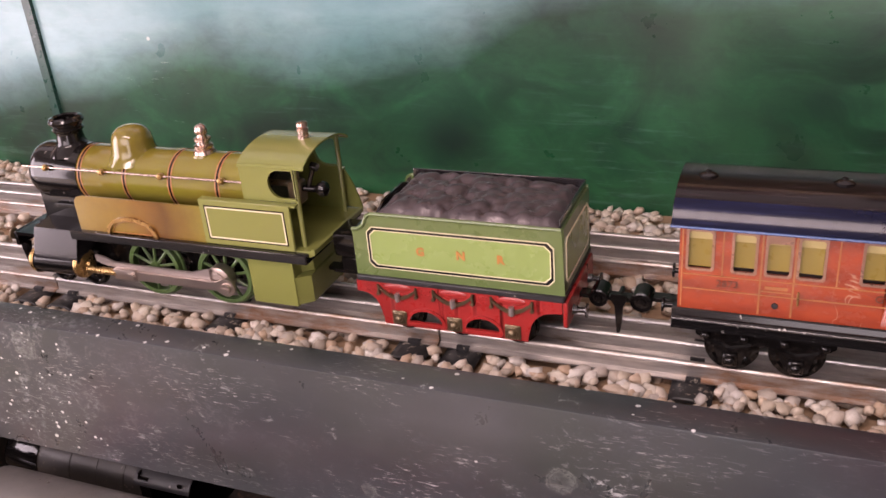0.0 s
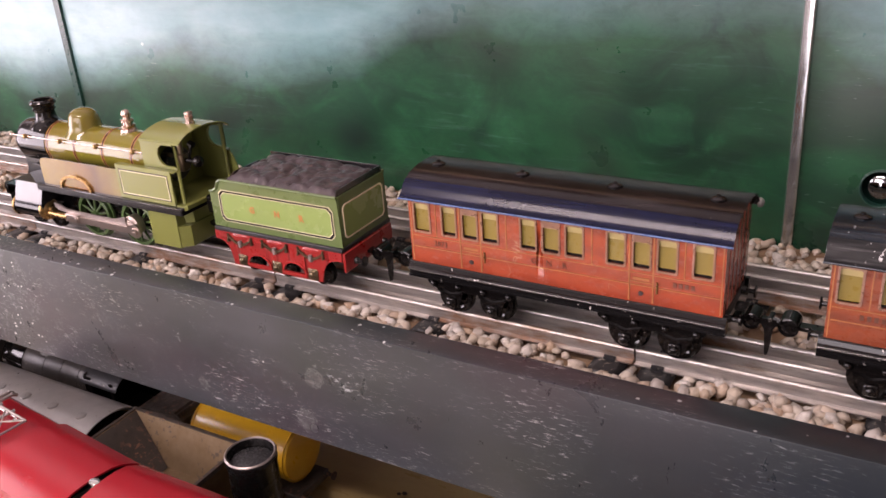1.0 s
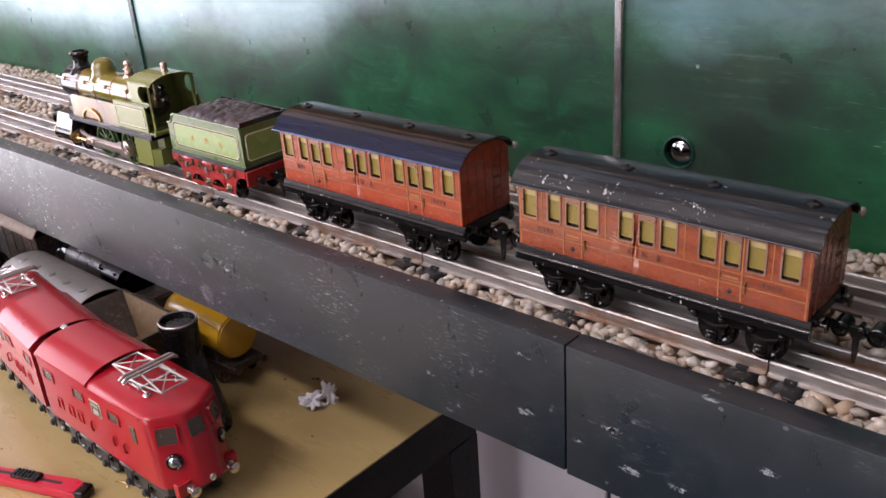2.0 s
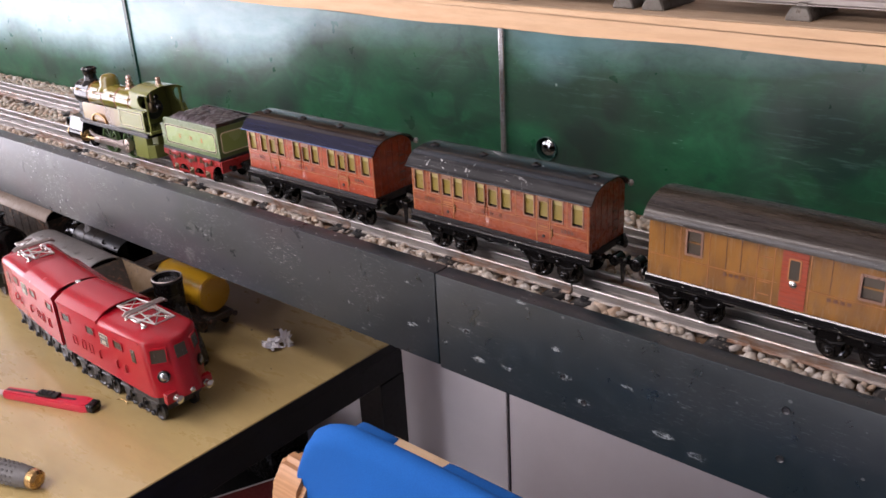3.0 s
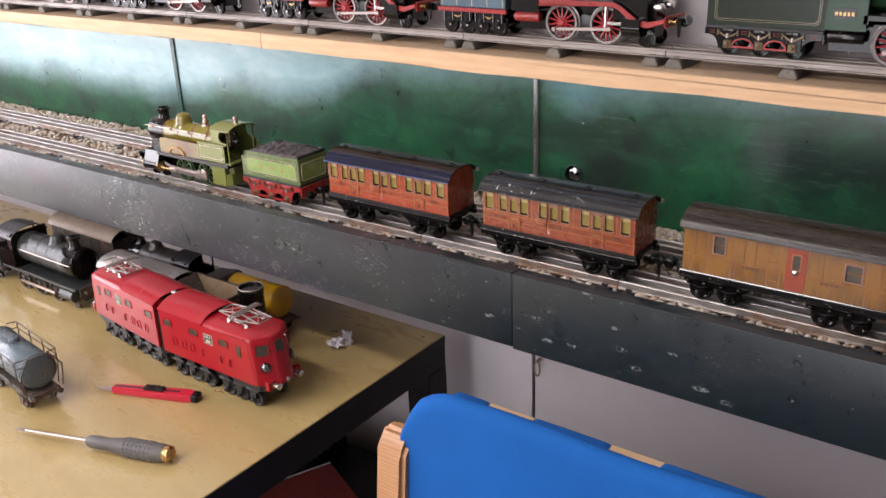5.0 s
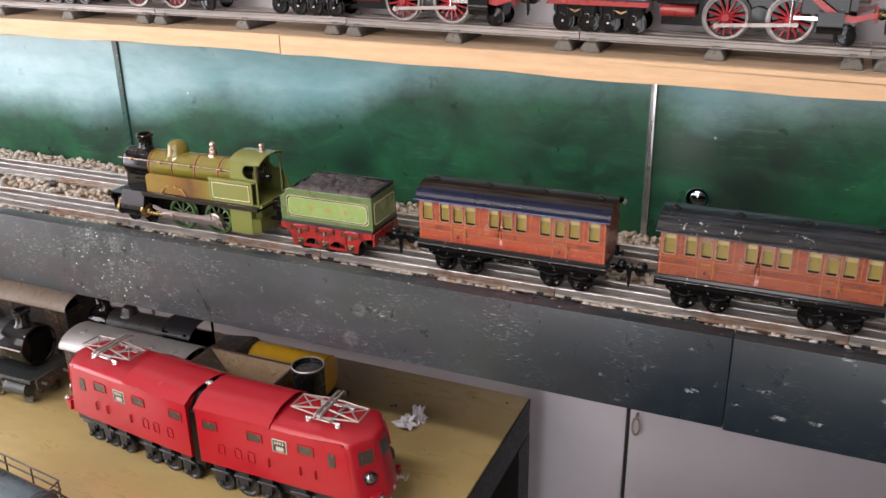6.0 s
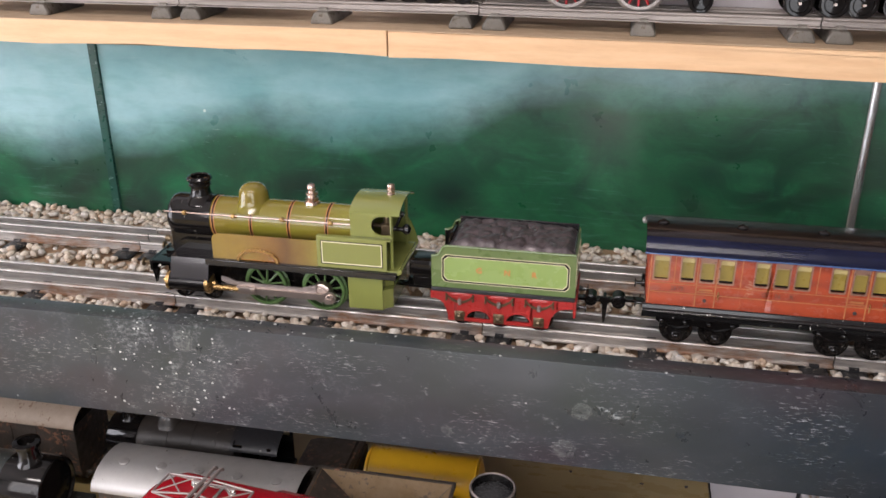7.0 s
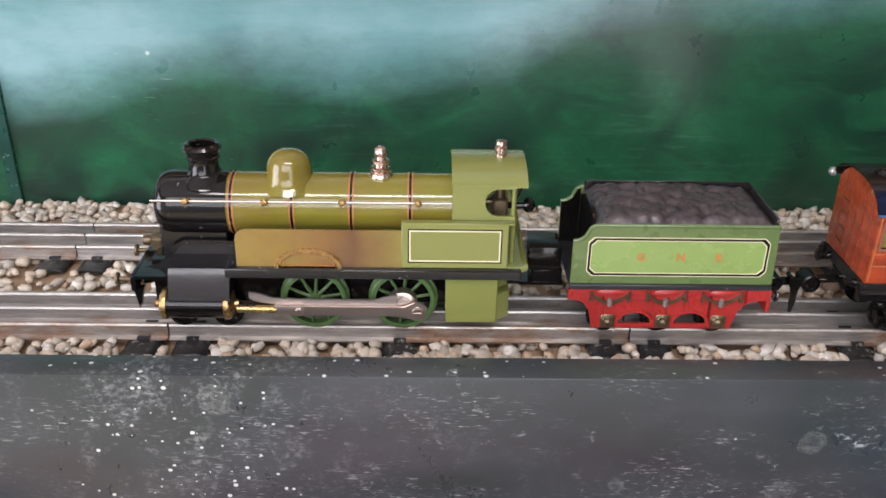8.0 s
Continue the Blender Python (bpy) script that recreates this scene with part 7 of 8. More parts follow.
        for sy in (-1, 1):
            rod(b, (px - 0.018, yc + sy * 0.0135, zp + 0.0012), (px + 0.018, yc + sy * 0.0135, zp + 0.0012), 0.0011, 8)
        base = put("pantograph_base", b, SILVER, e)
        for sy in (-1, 1):
            y0 = yc + sy * 0.013
            for dx in (-1, 1):
                b = bm_new()
                wire(b, [(px - dx * 0.0085, y0, zp + 0.003), (px + dx * 0.035, y0 - sy * 0.002, zp + 0.0066), (px - dx * 0.002, y0 - sy * 0.0045, zp + 0.0115)], 0.0008)
                put("pantograph_arm", b, DULL_STEEL, base)
        for dx in (-1, 1):
            b = bm_new()
            wire(b, [(px + dx * 0.035, yc - 0.011, zp + 0.0066), (px + dx * 0.035, yc + 0.011, zp + 0.0066)], 0.0008)
            wire(b, [(px + dx * 0.035, yc - 0.011, zp + 0.0066), (px + dx * 0.012, yc + 0.0095, zp + 0.009)], 0.0006)
            wire(b, [(px + dx * 0.035, yc + 0.011, zp + 0.0066), (px + dx * 0.012, yc - 0.0095, zp + 0.009)], 0.0006)
            put("pantograph_arm", b, DULL_STEEL, base)
        b = bm_new()
        for ex in (-0.0026, 0.0026):
            wire(b, [(px + ex, yc - 0.024, zp + 0.0095), (px + ex, yc - 0.0205, zp + 0.0118), (px + ex, yc + 0.0205, zp + 0.0118), (px + ex, yc + 0.024, zp + 0.0095)], 0.0014, 8)
        put("contact_bow", b, DULL_STEEL, base)
    b = bm_new()
    prism(b, [(yc - hw + 0.003, z + 0.03), (yc - hw + 0.003, z + 0.09), (yc - 0.014, z + 0.1035), (yc + 0.014, z + 0.1035), (yc + hw - 0.003, z + 0.09), (yc + hw - 0.003, z + 0.03)], "yz", joint - 0.006, joint + 0.006)
    part("bellows", b, BLACK, e)
    b = bm_new()
    lathe(b, (joint, yc - 0.001, z + 0.106), "z", [(0, -0.004), (0.0048, -0.004), (0.0048, 0.0008), (0.004, 0.0022), (0.002, 0.003), (0, 0.0032)], 16, 0.75)
    part("roof_screw", b, SILVER, e, "domed silver screw")
    return e


electric_engine()


def wagon_gear(w, x0, x1, yc, z, mat=WAGON_DARK, r=0.0105, hw=0.022):
    """Underframe, four wheels, buffers for a short wagon."""
    b = bm_new()
    box(b, x0, x1, yc - hw + 0.003, yc + hw - 0.003, z + 0.016, z + 0.0235, 0.0008)
    fr = part("underframe", b, mat, w)
    for wx in (x0 + (x1 - x0) * 0.2, x1 - (x1 - x0) * 0.2):
        for s in (-1, 1):
            solid_wheel(w, wx, yc + s * 0.0175, z + r, r, mat, s)
            b = bm_new()
            yy = yc + s * 0.0212
            prism(b, [(wx - 0.009, z + 0.0175), (wx - 0.003, z + 0.006), (wx + 0.003, z + 0.006), (wx + 0.009, z + 0.0175)], "xz", yy - 0.0006, yy + 0.0006)
            part("axle_guard", b, mat, fr)
        axle(w, wx, yc, z + r, 0.0215)
    for xe, d in ((x0, -1), (x1, 1)):
        for s in (-1, 1):
            buffer(w, xe, xe + d * 0.008, yc + s * 0.0155, z + 0.021, mat)


def tank_wagon(x0, x1, yc, z, r, shell, label, railings):
    w = thing("tank_wagon", ((x0 + x1) / 2, yc, z), label, "toy wagon")
    zc = z + 0.027 + r
    b = bm_new()
    n = x1 - x0
    lathe(b, (x0, yc, zc), "x", [(0, -0.003), (r * 0.6, -0.002), (r * 0.93, 0.0), (r, 0.0025), (r, n - 0.0025), (r * 0.93, n), (r * 0.6, n + 0.002), (0, n + 0.003)], 40)
    tk = part("tank", b, shell, w)
    for bx in (x0 + n * 0.02, x0 + n * 0.97):
        b = bm_new()
        lathe(b, (bx, yc, zc), "x", [(r, 0), (r + 0.0006, 0.0002), (r + 0.0006, 0.0014), (r, 0.0016)], 40)
        part("tank_band", b, shell, tk)
    b = bm_new()
    lathe(b, ((x0 + x1) / 2, yc, zc + r - 0.001), "z", [(0.007, -0.001), (0.0068, 0.005), (0.0055, 0.0068), (0.002, 0.0075), (0.0018, 0.009), (0, 0.0095)], 18)
    if railings:
        part("filler_dome", b, shell, tk)
    else:
        b.free()
    for sx in (x0 + n * 0.15, x1 - n * 0.15):
        b = bm_new()
        prism(b, [(yc - r * 0.8, z + 0.0235), (yc + r * 0.8, z + 0.0235), (yc + r * 0.9, zc - r * 0.4), (yc - r * 0.9, zc - r * 0.4)], "yz", sx - 0.003, sx + 0.003)
        part("saddle", b, WAGON_DARK, w)
    if railings:
        for s in (-1, 1):
            yy = yc + s * (r + 0.003)
            for zz in (zc + r * 0.55, zc + r * 0.95):
                b = bm_new()
                wire(b, [(x0 + 0.004, yc + s * 0.012, zz + 0.002), (x0 + 0.002, yy, zz), (x1 - 0.002, yy, zz), (x1 + 0.004, yc + s * 0.012, zz + 0.002)], 0.0008)
                part("handrail", b, WAGON_DARK, w)
            for k in range(4):
                b = bm_new()
                px = x0 + 0.004 + (n - 0.008) * k / 3
                wire(b, [(px, yc + s * r * 0.95, z + 0.024), (px, yy, zc), (px, yy, zc + r * 0.95)], 0.0008)
                part("rail_post", b, WAGON_DARK, w)
        b = bm_new()
        wire(b, [(x1 + 0.006, yc - r, z + 0.024), (x1 + 0.009, yc - r - 0.003, zc + 0.004), (x1 + 0.006, yc - r * 0.6, zc + r), (x1 + 0.006, yc + r * 0.6, zc + r), (x1 + 0.009, yc + r + 0.003, zc + 0.004), (x1 + 0.006, yc + r, z + 0.024)], 0.001)
        part("end_rail", b, WAGON_DARK, w)
    wagon_gear(w, x0 - 0.004, x1 + 0.006, yc, z)
    return w


tank_wagon(-0.0665, 0.029, 0.004, TZ, 0.0225, YELLOW, "mustard-yellow tin tank wagon on dark wheels", False)
grey_tank = tank_wagon(-0.245, -0.125, -0.2685, TZ, 0.0225, TANK_GREY, "blue-grey tin tank wagon with wire handrails", True)
grey_tank.matrix_basis = pose(-0.1435, -0.2915, TZ, 0, 0, -7)


def hopper_wagon(x0, x1, yc, z):
    w = thing("open_wagon", ((x0 + x1) / 2, yc, z), "worn brown open tin wagon with sloping sides", "toy wagon")
    hw, top, low = 0.0265, z + 0.083, z + 0.03
    m = (x0 + x1) / 2
    outer = rect(x0, x1, yc - hw, yc + hw)
    ins = rect(x0 + 0.042, x1 - 0.03, yc - hw + 0.021, yc + hw - 0.016)
    b = bm_new()
    a = [b.verts.new((u, v, top)) for u, v in outer]
    i1 = [b.verts.new((u, v, top)) for u, v in rect(x0 + 0.0014, x1 - 0.0014, yc - hw + 0.0014, yc + hw - 0.0014)]
    d = [b.verts.new((u, v, low + 0.022)) for u, v in ins]
    o = [b.verts.new((u, v, low)) for u, v in rect(x0 + 0.018, x1 - 0.018, yc - hw + 0.012, yc + hw - 0.012)]
    for k in range(4):
        j = (k + 1) % 4
        b.faces.new((a[k], a[j], i1[j], i1[k]))
        b.faces.new((i1[k], i1[j], d[j], d[k]))
        b.faces.new((a[k], o[k], o[j], a[j]))
    b.faces.new(d)
    b.faces.new(o[::-1])
    hp = part("hopper", b, WAGON_BROWN, w)
    b = bm_new()
    band(b, rect(x0 - 0.0008, x1 + 0.0008, yc - hw - 0.0008, yc + hw + 0.0008), rect(x0 + 0.0016, x1 - 0.0016, yc - hw + 0.0016, yc + hw - 0.0016), "xy", top - 0.003, top + 0.0008)
    part("rim", b, WAGON_DARK, hp)
    # added sheet paints the shade on one sloping end; seam at the other end
    ya, yb = yc - hw + 0.0018, yc + hw - 0.0018
    b = bm_new()
    q = [Vector((x0 + 0.0018, ya, top - 0.001)), Vector((x0 + 0.0018, yb, top - 0.001)), Vector((x0 + 0.043, yc + hw - 0.017, low + 0.0228)), Vector((x0 + 0.043, yc - hw + 0.022, low + 0.0228))]
    lo = [b.verts.new(u) for u in q]
    hi = [b.verts.new(u + Vector((0.0003, 0, 0.0006))) for u in q]
    b.faces.new(lo[::-1])
    b.faces.new(hi)
    for k in range(4):
        b.faces.new((lo[k], lo[(k + 1) % 4], hi[(k + 1) % 4], hi[k]))
    part("end_sheet", b, WAGON_DARK, hp, "sloping end sheet, coloured darker for the shade on it")
    b = bm_new()
    rod(b, (x1 - 0.0022, yb, top - 0.0015), (x1 - 0.0302, yc + hw - 0.0165, low + 0.0226), 0.0006, 6)
    part("seam", b, WAGON_DARK, hp)
    wagon_gear(w, x0 + 0.002, x1 - 0.002, yc, z)
    return w


hopper_wagon(-0.093, 0.016, -0.0665, TZ)


def roofed_wagon(x0, x1, yc, z, roof, body, label, high, vents):
    w = thing("covered_wagon", ((x0 + x1) / 2, yc, z), label, "toy wagon")
    hw = 0.0255
    zb, zt = z + 0.025, z + high - 0.013
    b = bm_new()
    box(b, x0, x1, yc - hw, yc + hw, zb, zt, 0.0006)
    bd = part("body", b, body, w)
    n = 7
    for k in range(n):
        u = x0 + (x1 - x0) * (k + 0.5) / n
        for s in (-1, 1):
            yo = yc + s * hw
            b = bm_new()
            box(b, u - 0.0006, u + 0.0006, min(yo, yo + s * 0.0006), max(yo, yo + s * 0.0006), zb + 0.001, zt - 0.001)
            part("plank_line", b, WAGON_DARK, bd)
    b = bm_new()
    out = arc(yc, zt - 0.002, hw + 0.004, 6, 174, 22, 0.0165)
    prism(b, out + [(u, v - 0.0009) for u, v in out[::-1]], "yz", x0 - 0.003, x1 + 0.003)
    rf = part("roof", b, roof, w)
    for xe in (x0, x1):
        b = bm_new()
        prism(b, arc(yc, zt - 0.003, hw, 8, 172, 16, 0.0155), "yz", xe - 0.0006, xe + 0.0006)
        part("end_board", b, BLACK, bd)
    for k in range(vents):
        vx = x0 + (x1 - x0) * (k + 0.5) / vents
        b = bm_new()
        lathe(b, (vx, yc - 0.007, zt + 0.0141), "z", [(0.0042, -0.0005), (0.004, 0.0008), (0.002, 0.0012), (0, 0.0013)], 14)
        part("roof_vent", b, roof, rf)
    wagon_gear(w, x0, x1, yc, z)
    return w


roofed_wagon(-0.263, -0.103, -0.062, TZ, SILVER_ROOF, WAGON_DARK, "dark tin coach with a dull silver roof", 0.086, 5)
roofed_wagon(-0.50, -0.325, 0.004, TZ, RUST_ROOF, WAGON_DARK, "brown tin wagon with a rust-spotted grey roof", 0.09, 5)


def black_engine(x0, yc, z, k, boiler_mat, label):
    """Plain black tin engine heading to larger x; x0 is the rear of the cab, k its size."""
    e = thing("steam_locomotive", (x0 + 0.08 * k, yc, z), label, "toy locomotive")
    zb, rb = z + 0.058 * k, 0.0205 * k
    b = bm_new()
    lathe(b, (x0 + 0.035 * k, yc, zb), "x", [(0, 0), (rb, 0), (rb, 0.095 * k), (0, 0.095 * k)], 36)
    bo = part("boiler", b, boiler_mat, e)
    for bx in (0.055, 0.078, 0.101):
        b = bm_new()
        lathe(b, (x0 + bx * k, yc, zb), "x", [(rb - 0.0004, 0), (rb + 0.0004, 0.0002), (rb + 0.0004, 0.0016), (rb - 0.0004, 0.0018)], 36)
        part("boiler_band", b, boiler_mat, bo)
    b = bm_new()
    lathe(b, (x0 + 0.13 * k, yc, zb), "x", [(0, 0), (rb * 1.04, 0), (rb * 1.04, 0.028 * k), (rb * 1.0, 0.0295 * k), (rb * 0.92, 0.03 * k), (rb * 0.86, 0.0285 * k), (rb * 0.3, 0.03 * k), (0, 0.0305 * k)], 36)
    part("smokebox", b, BLACK, e)
    b = bm_new()
    lathe(b, (x0 + 0.144 * k, yc, zb + rb * 0.9), "z", [(0.0105 * k, -0.001), (0.0068 * k, 0.004 * k), (0.0062 * k, 0.012 * k), (0.0088 * k, 0.014 * k), (0.0088 * k, 0.0165 * k), (0.0055 * k, 0.017 * k), (0.0045 * k, 0.012 * k), (0, 0.012 * k)], 20)
    part("chimney", b, BLACK, e)
    b = bm_new()
    lathe(b, (x0 + 0.105 * k, yc, zb + rb * 0.9), "z", [(0.0125 * k, -0.001), (0.0098 * k, 0.003 * k), (0.0095 * k, 0.007 * k), (0.007 * k, 0.0105 * k), (0, 0.0118 * k)], 20)
    part("dome", b, boiler_mat, e)
    b = bm_new()
    rod(b, (x0 + 0.038 * k, yc - rb - 0.001, zb + 0.004), (x0 + 0.158 * k, yc - rb - 0.001, zb + 0.004), 0.0007, 6)
    part("handrail", b, STEEL, e)
    hw = 0.026 * k
    cab = part("cab_front", box(bm_new(), x0 + 0.033 * k, x0 + 0.034 * k, yc - hw + 0.0013, yc + hw - 0.0013, z + 0.034 * k, z + 0.082 * k), BLACK, e)
    for s in (-1, 1):
        yo = yc + s * hw
        y0, y1 = min(yo, yo - s * 0.0012), max(yo, yo - s * 0.0012)
        b = bm_new()
        box(b, x0, x0 + 0.034 * k, y0, y1, z + 0.034 * k, z + 0.058 * k)
        box(b, x0 + 0.026 * k, x0 + 0.034 * k, y0, y1, z + 0.058 * k, z + 0.08 * k)
        box(b, x0, x0 + 0.003 * k, y0, y1, z + 0.058 * k, z + 0.08 * k)
        bmesh.ops.remove_doubles(b, verts=b.verts, dist=0.00001)
        part("cab_side", b, BLACK, e)
    b = bm_new()
    out = arc(yc, z + 0.07 * k, hw + 0.003, 18, 162, 16, 0.0175 * k)
    prism(b, out + [(u, v - 0.001) for u, v in out[::-1]], "yz", x0 - 0.006 * k, x0 + 0.037 * k)
    part("roof", b, SATIN_BLACK, cab)
    b = bm_new()
    box(b, x0 - 0.002, x0 + 0.168 * k, yc - hw, yc + hw, z + 0.03 * k, z + 0.034 * k, 0.0006)
    part("footplate", b, LOCO_STEELY, e)
    for s in (-1, 1):
        for wx in (0.03, 0.068, 0.106):
            spoked_wheel(e, x0 + wx * k, yc + s * 0.0185, z + 0.0145 * k, 0.0145 * k, WAGON_DARK, WAGON_DARK, 9, s)
        solid_wheel(e, x0 + 0.148 * k, yc + s * 0.0175, z + 0.0085, 0.0085, WAGON_DARK, s)
        b = bm_new()
        yy = yc + s * 0.0245
        prism(b, [(x0 + 0.028 * k, z + 0.0115 * k), (x0 + 0.108 * k, z + 0.0115 * k), (x0 + 0.108 * k, z + 0.0155 * k), (x0 + 0.028 * k, z + 0.0155 * k)], "xz", yy - 0.0006, yy + 0.0006)
        part("coupling_rod", b, STEEL, e)
        b = bm_new()
        rod(b, (x0 + 0.133 * k, yc + s * 0.0255, z + 0.021 * k), (x0 + 0.16 * k, yc + s * 0.0255, z + 0.021 * k), 0.0075 * k, 18)
        part("cylinder", b, LOCO_STEELY, e)
        buffer(e, x0 + 0.169 * k, x0 + 0.178 * k, yc + s * 0.0165, z + 0.026 * k, WAGON_DARK)
    b = bm_new()
    box(b, x0 + 0.167 * k, x0 + 0.1695 * k, yc - 0.024, yc + 0.024, z + 0.02 * k, z + 0.033 * k, 0.0006)
    part("buffer_beam", b, WAGON_DARK, e, "rusty dark buffer beam")
    b = bm_new()
    box(b, x0 + 0.004, x0 + 0.16 * k, yc - 0.011, yc + 0.011, z + 0.012, z + 0.031 * k)
    part("inner_frame", b, WAGON_DARK, e)
    return e


black_engine(-0.488, -0.09, TZ, 1.2, LOCO_STEELY, "black tin steam engine with a worn shiny boiler on the table")
b_eng = black_engine(0.0, 0.0, TZ, 0.98, DARK_BOILER, "matt black tin steam engine beside the silver-roofed coach")
b_eng.matrix_basis = pose(-0.222, 0.004, TZ, 0, 0, 180)
t2 = tender(-0.612, -0.09, TZ, LOCO_STEELY, SATIN_BLACK, BLACK, WAGON_DARK, WAGON_DARK, "", "black tin tender coupled to the worn black engine", True, WAGON_BROWN, 0.1)
b = bm_new()
prism(b, [(-0.128, TZ + 0.026), (-0.074, TZ + 0.026), (-0.074, TZ + 0.062), (-0.08, TZ + 0.066), (-0.122, TZ + 0.06), (-0.128, TZ + 0.056)], "xz", -0.018, 0.028)
bmesh.ops.bevel(b, geom=b.edges[:], offset=0.002, segments=2, affect="EDGES")
lw = thing("low_wagon", (-0.101, 0.005, TZ), "low dark tin wagon behind the yellow tank", "toy wagon")
part("body", b, WAGON_DARK, lw)
wagon_gear(lw, -0.128, -0.074, 0.005, TZ)

# eye glass standing on its wide end
lp = thing("loupe", (0.049, -0.066, TZ), "black plastic watchmaker's loupe standing on the table", "loupe")
b = bm_new()
lathe(b, (0.049, -0.066, TZ), "z", [(0.021, 0.0), (0.0215, 0.003), (0.021, 0.02), (0.0185, 0.045), (0.0166, 0.066), (0.0164, 0.07), (0.0164, 0.098), (0.0172, 0.1), (0.0172, 0.104), (0.0166, 0.1052), (0.0152, 0.1048), (0.0142, 0.1)], 40)
for v in b.verts:
    h = v.co.z - TZ
    if h < 0.068:
        v.co.x += 0.017 * (1 - h / 0.068)
part("barrel", b, BLACK_PLASTIC, lp)
b = bm_new()
lathe(b, (0.049, -0.066, TZ), "z", [(0.0144, 0.0992), (0.01, 0.1012), (0.0, 0.102)], 32)
part("lens", b, LENS, lp)
b = bm_new()
lathe(b, (0.049, -0.066, TZ), "z", [(0.0169, 0.1042), (0.0172, 0.1052), (0.0163, 0.106), (0.0154, 0.1054), (0.0156, 0.1042)], 40)
part("rim", b, DULL_STEEL, lp, "worn bright rim")

# knife with snap-off blade
kn = new("utility_knife")
tagged(kn, "red plastic snap-off utility knife with black slider on the table", "knife")
b = bm_new()
prism(b, [(-0.054, -0.0065), (0.06, -0.0088), (0.0715, -0.0085), (0.0715, 0.0085), (0.06, 0.0088), (-0.054, 0.0068)], "xy", 0.002, 0.0125)
bmesh.ops.bevel(b, geom=b.edges[:], offset=0.0022, segments=2, affect="EDGES")
part("handle", b, KNIFE_RED, kn)
b = bm_new()
prism(b, [(-0.083, -0.002), (-0.054, -0.0048), (-0.02, -0.0048), (-0.02, 0.0045), (-0.073, 0.0045)], "xy", 0.0068, 0.0074)
part("blade", b, STEEL, kn)
b = bm_new()
box(b, -0.05, 0.05, -0.0016, 0.0016, 0.0124, 0.0129)
part("slot", b, SATIN_BLACK, kn)
b = bm_new()
box(b, -0.004, 0.026, -0.0052, 0.0052, 0.0118, 0.0162, 0.0015, 2)
for k in range(5):
    box(b, 0.0 + k * 0.004, 0.0015 + k * 0.004, -0.0045, 0.0045, 0.016, 0.0172)
part("slider", b, BLACK_PLASTIC, kn)
b = bm_new()
box(b, 0.0665, 0.0785, -0.0084, 0.0084, 0.0022, 0.0124, 0.003, 3)
part("end_cap", b, BLACK_PLASTIC, kn)
kn.matrix_basis = pose(0.0035, -0.2125, TZ - 0.002, 0, 0, 22.7) @ Matrix.Diagonal((0.91, 0.91, 0.95, 1))

# screwdriver
sd = new("screwdriver")
tagged(sd, "screwdriver with a grey ribbed grip and steel blade", "screwdriver")
b = bm_new()
lathe(b, (0, 0, 0), "x", [(0, 0.098), (0.0052, 0.098), (0.0072, 0.102), (0.0078, 0.114), (0.0072, 0.126), (0.0088, 0.138), (0.0104, 0.15), (0.0108, 0.18), (0.0104, 0.196), (0.0096, 0.2), (0, 0.201)], 24)
gr = part("grip", b, GREY_PLASTIC, sd)
for k in range(14):
    a = 2 * math.pi * k / 14
    b = bm_new()
    for m_ in range(7):
        lathe(b, (0.151 + m_ * 0.0055, 0.0103 * math.cos(a), 0.0103 * math.sin(a)), "x", [(0, -0.0022), (0.0014, -0.001), (0.0014, 0.001), (0, 0.0022)], 6)
    part("grip_rib", b, GREY_PLASTIC, gr)
b = bm_new()
lathe(b, (0, 0, 0), "x", [(0.0088, 0.199), (0.0098, 0.2015), (0.0092, 0.207), (0.006, 0.2095), (0.0035, 0.209), (0, 0.2088)], 24)
part("end_cap", b, BRASS, gr, "worn yellow end cap")
b = bm_new()
rod(b, (0.02, 0, 0), (0.114, 0, 0), 0.0024, 12)
rod(b, (0.012, 0, 0), (0.021, 0, 0), 0.0028, 10, 0.0024)
box(b, 0.0, 0.013, -0.0028, 0.0028, -0.0006, 0.0006)
part("shaft", b, STEEL, sd)
sd.matrix_basis = pose(-0.049, -0.3555, TZ + 0.0108, 0, 0, 18.9)

# crumpled tissue, crumbs, a bit of bent wire, a red block
for name, cx, cy, rr, hh in (("crumpled_tissue", 0.119, 0.013, 0.017, 0.0085), ("crumpled_tissue", 0.1275, 0.027, 0.0105, 0.021)):
    b = bm_new()
    bmesh.ops.create_icosphere(b, subdivisions=3, radius=1.0)
    for v in b.verts:
        q = v.co * 2.1 + Vector((cx * 90, cy * 50, 3))
        k = 0.55 + 0.75 * noise.noise(q) + 0.35 * noise.noise(q * 2.7) + 0.18 * noise.noise(q * 6)
        v.co = Vector((cx + v.co.x * rr * k, cy + v.co.y * rr * k * 0.8, max(TZ + 0.0002, TZ + 0.006 + v.co.z * hh * max(0.2, k))))
    solo(name, b, PAPER, "white crumpled scrap of tissue on the table", "paper", group="tissue scraps", crease=14)
rng = random.Random(3)
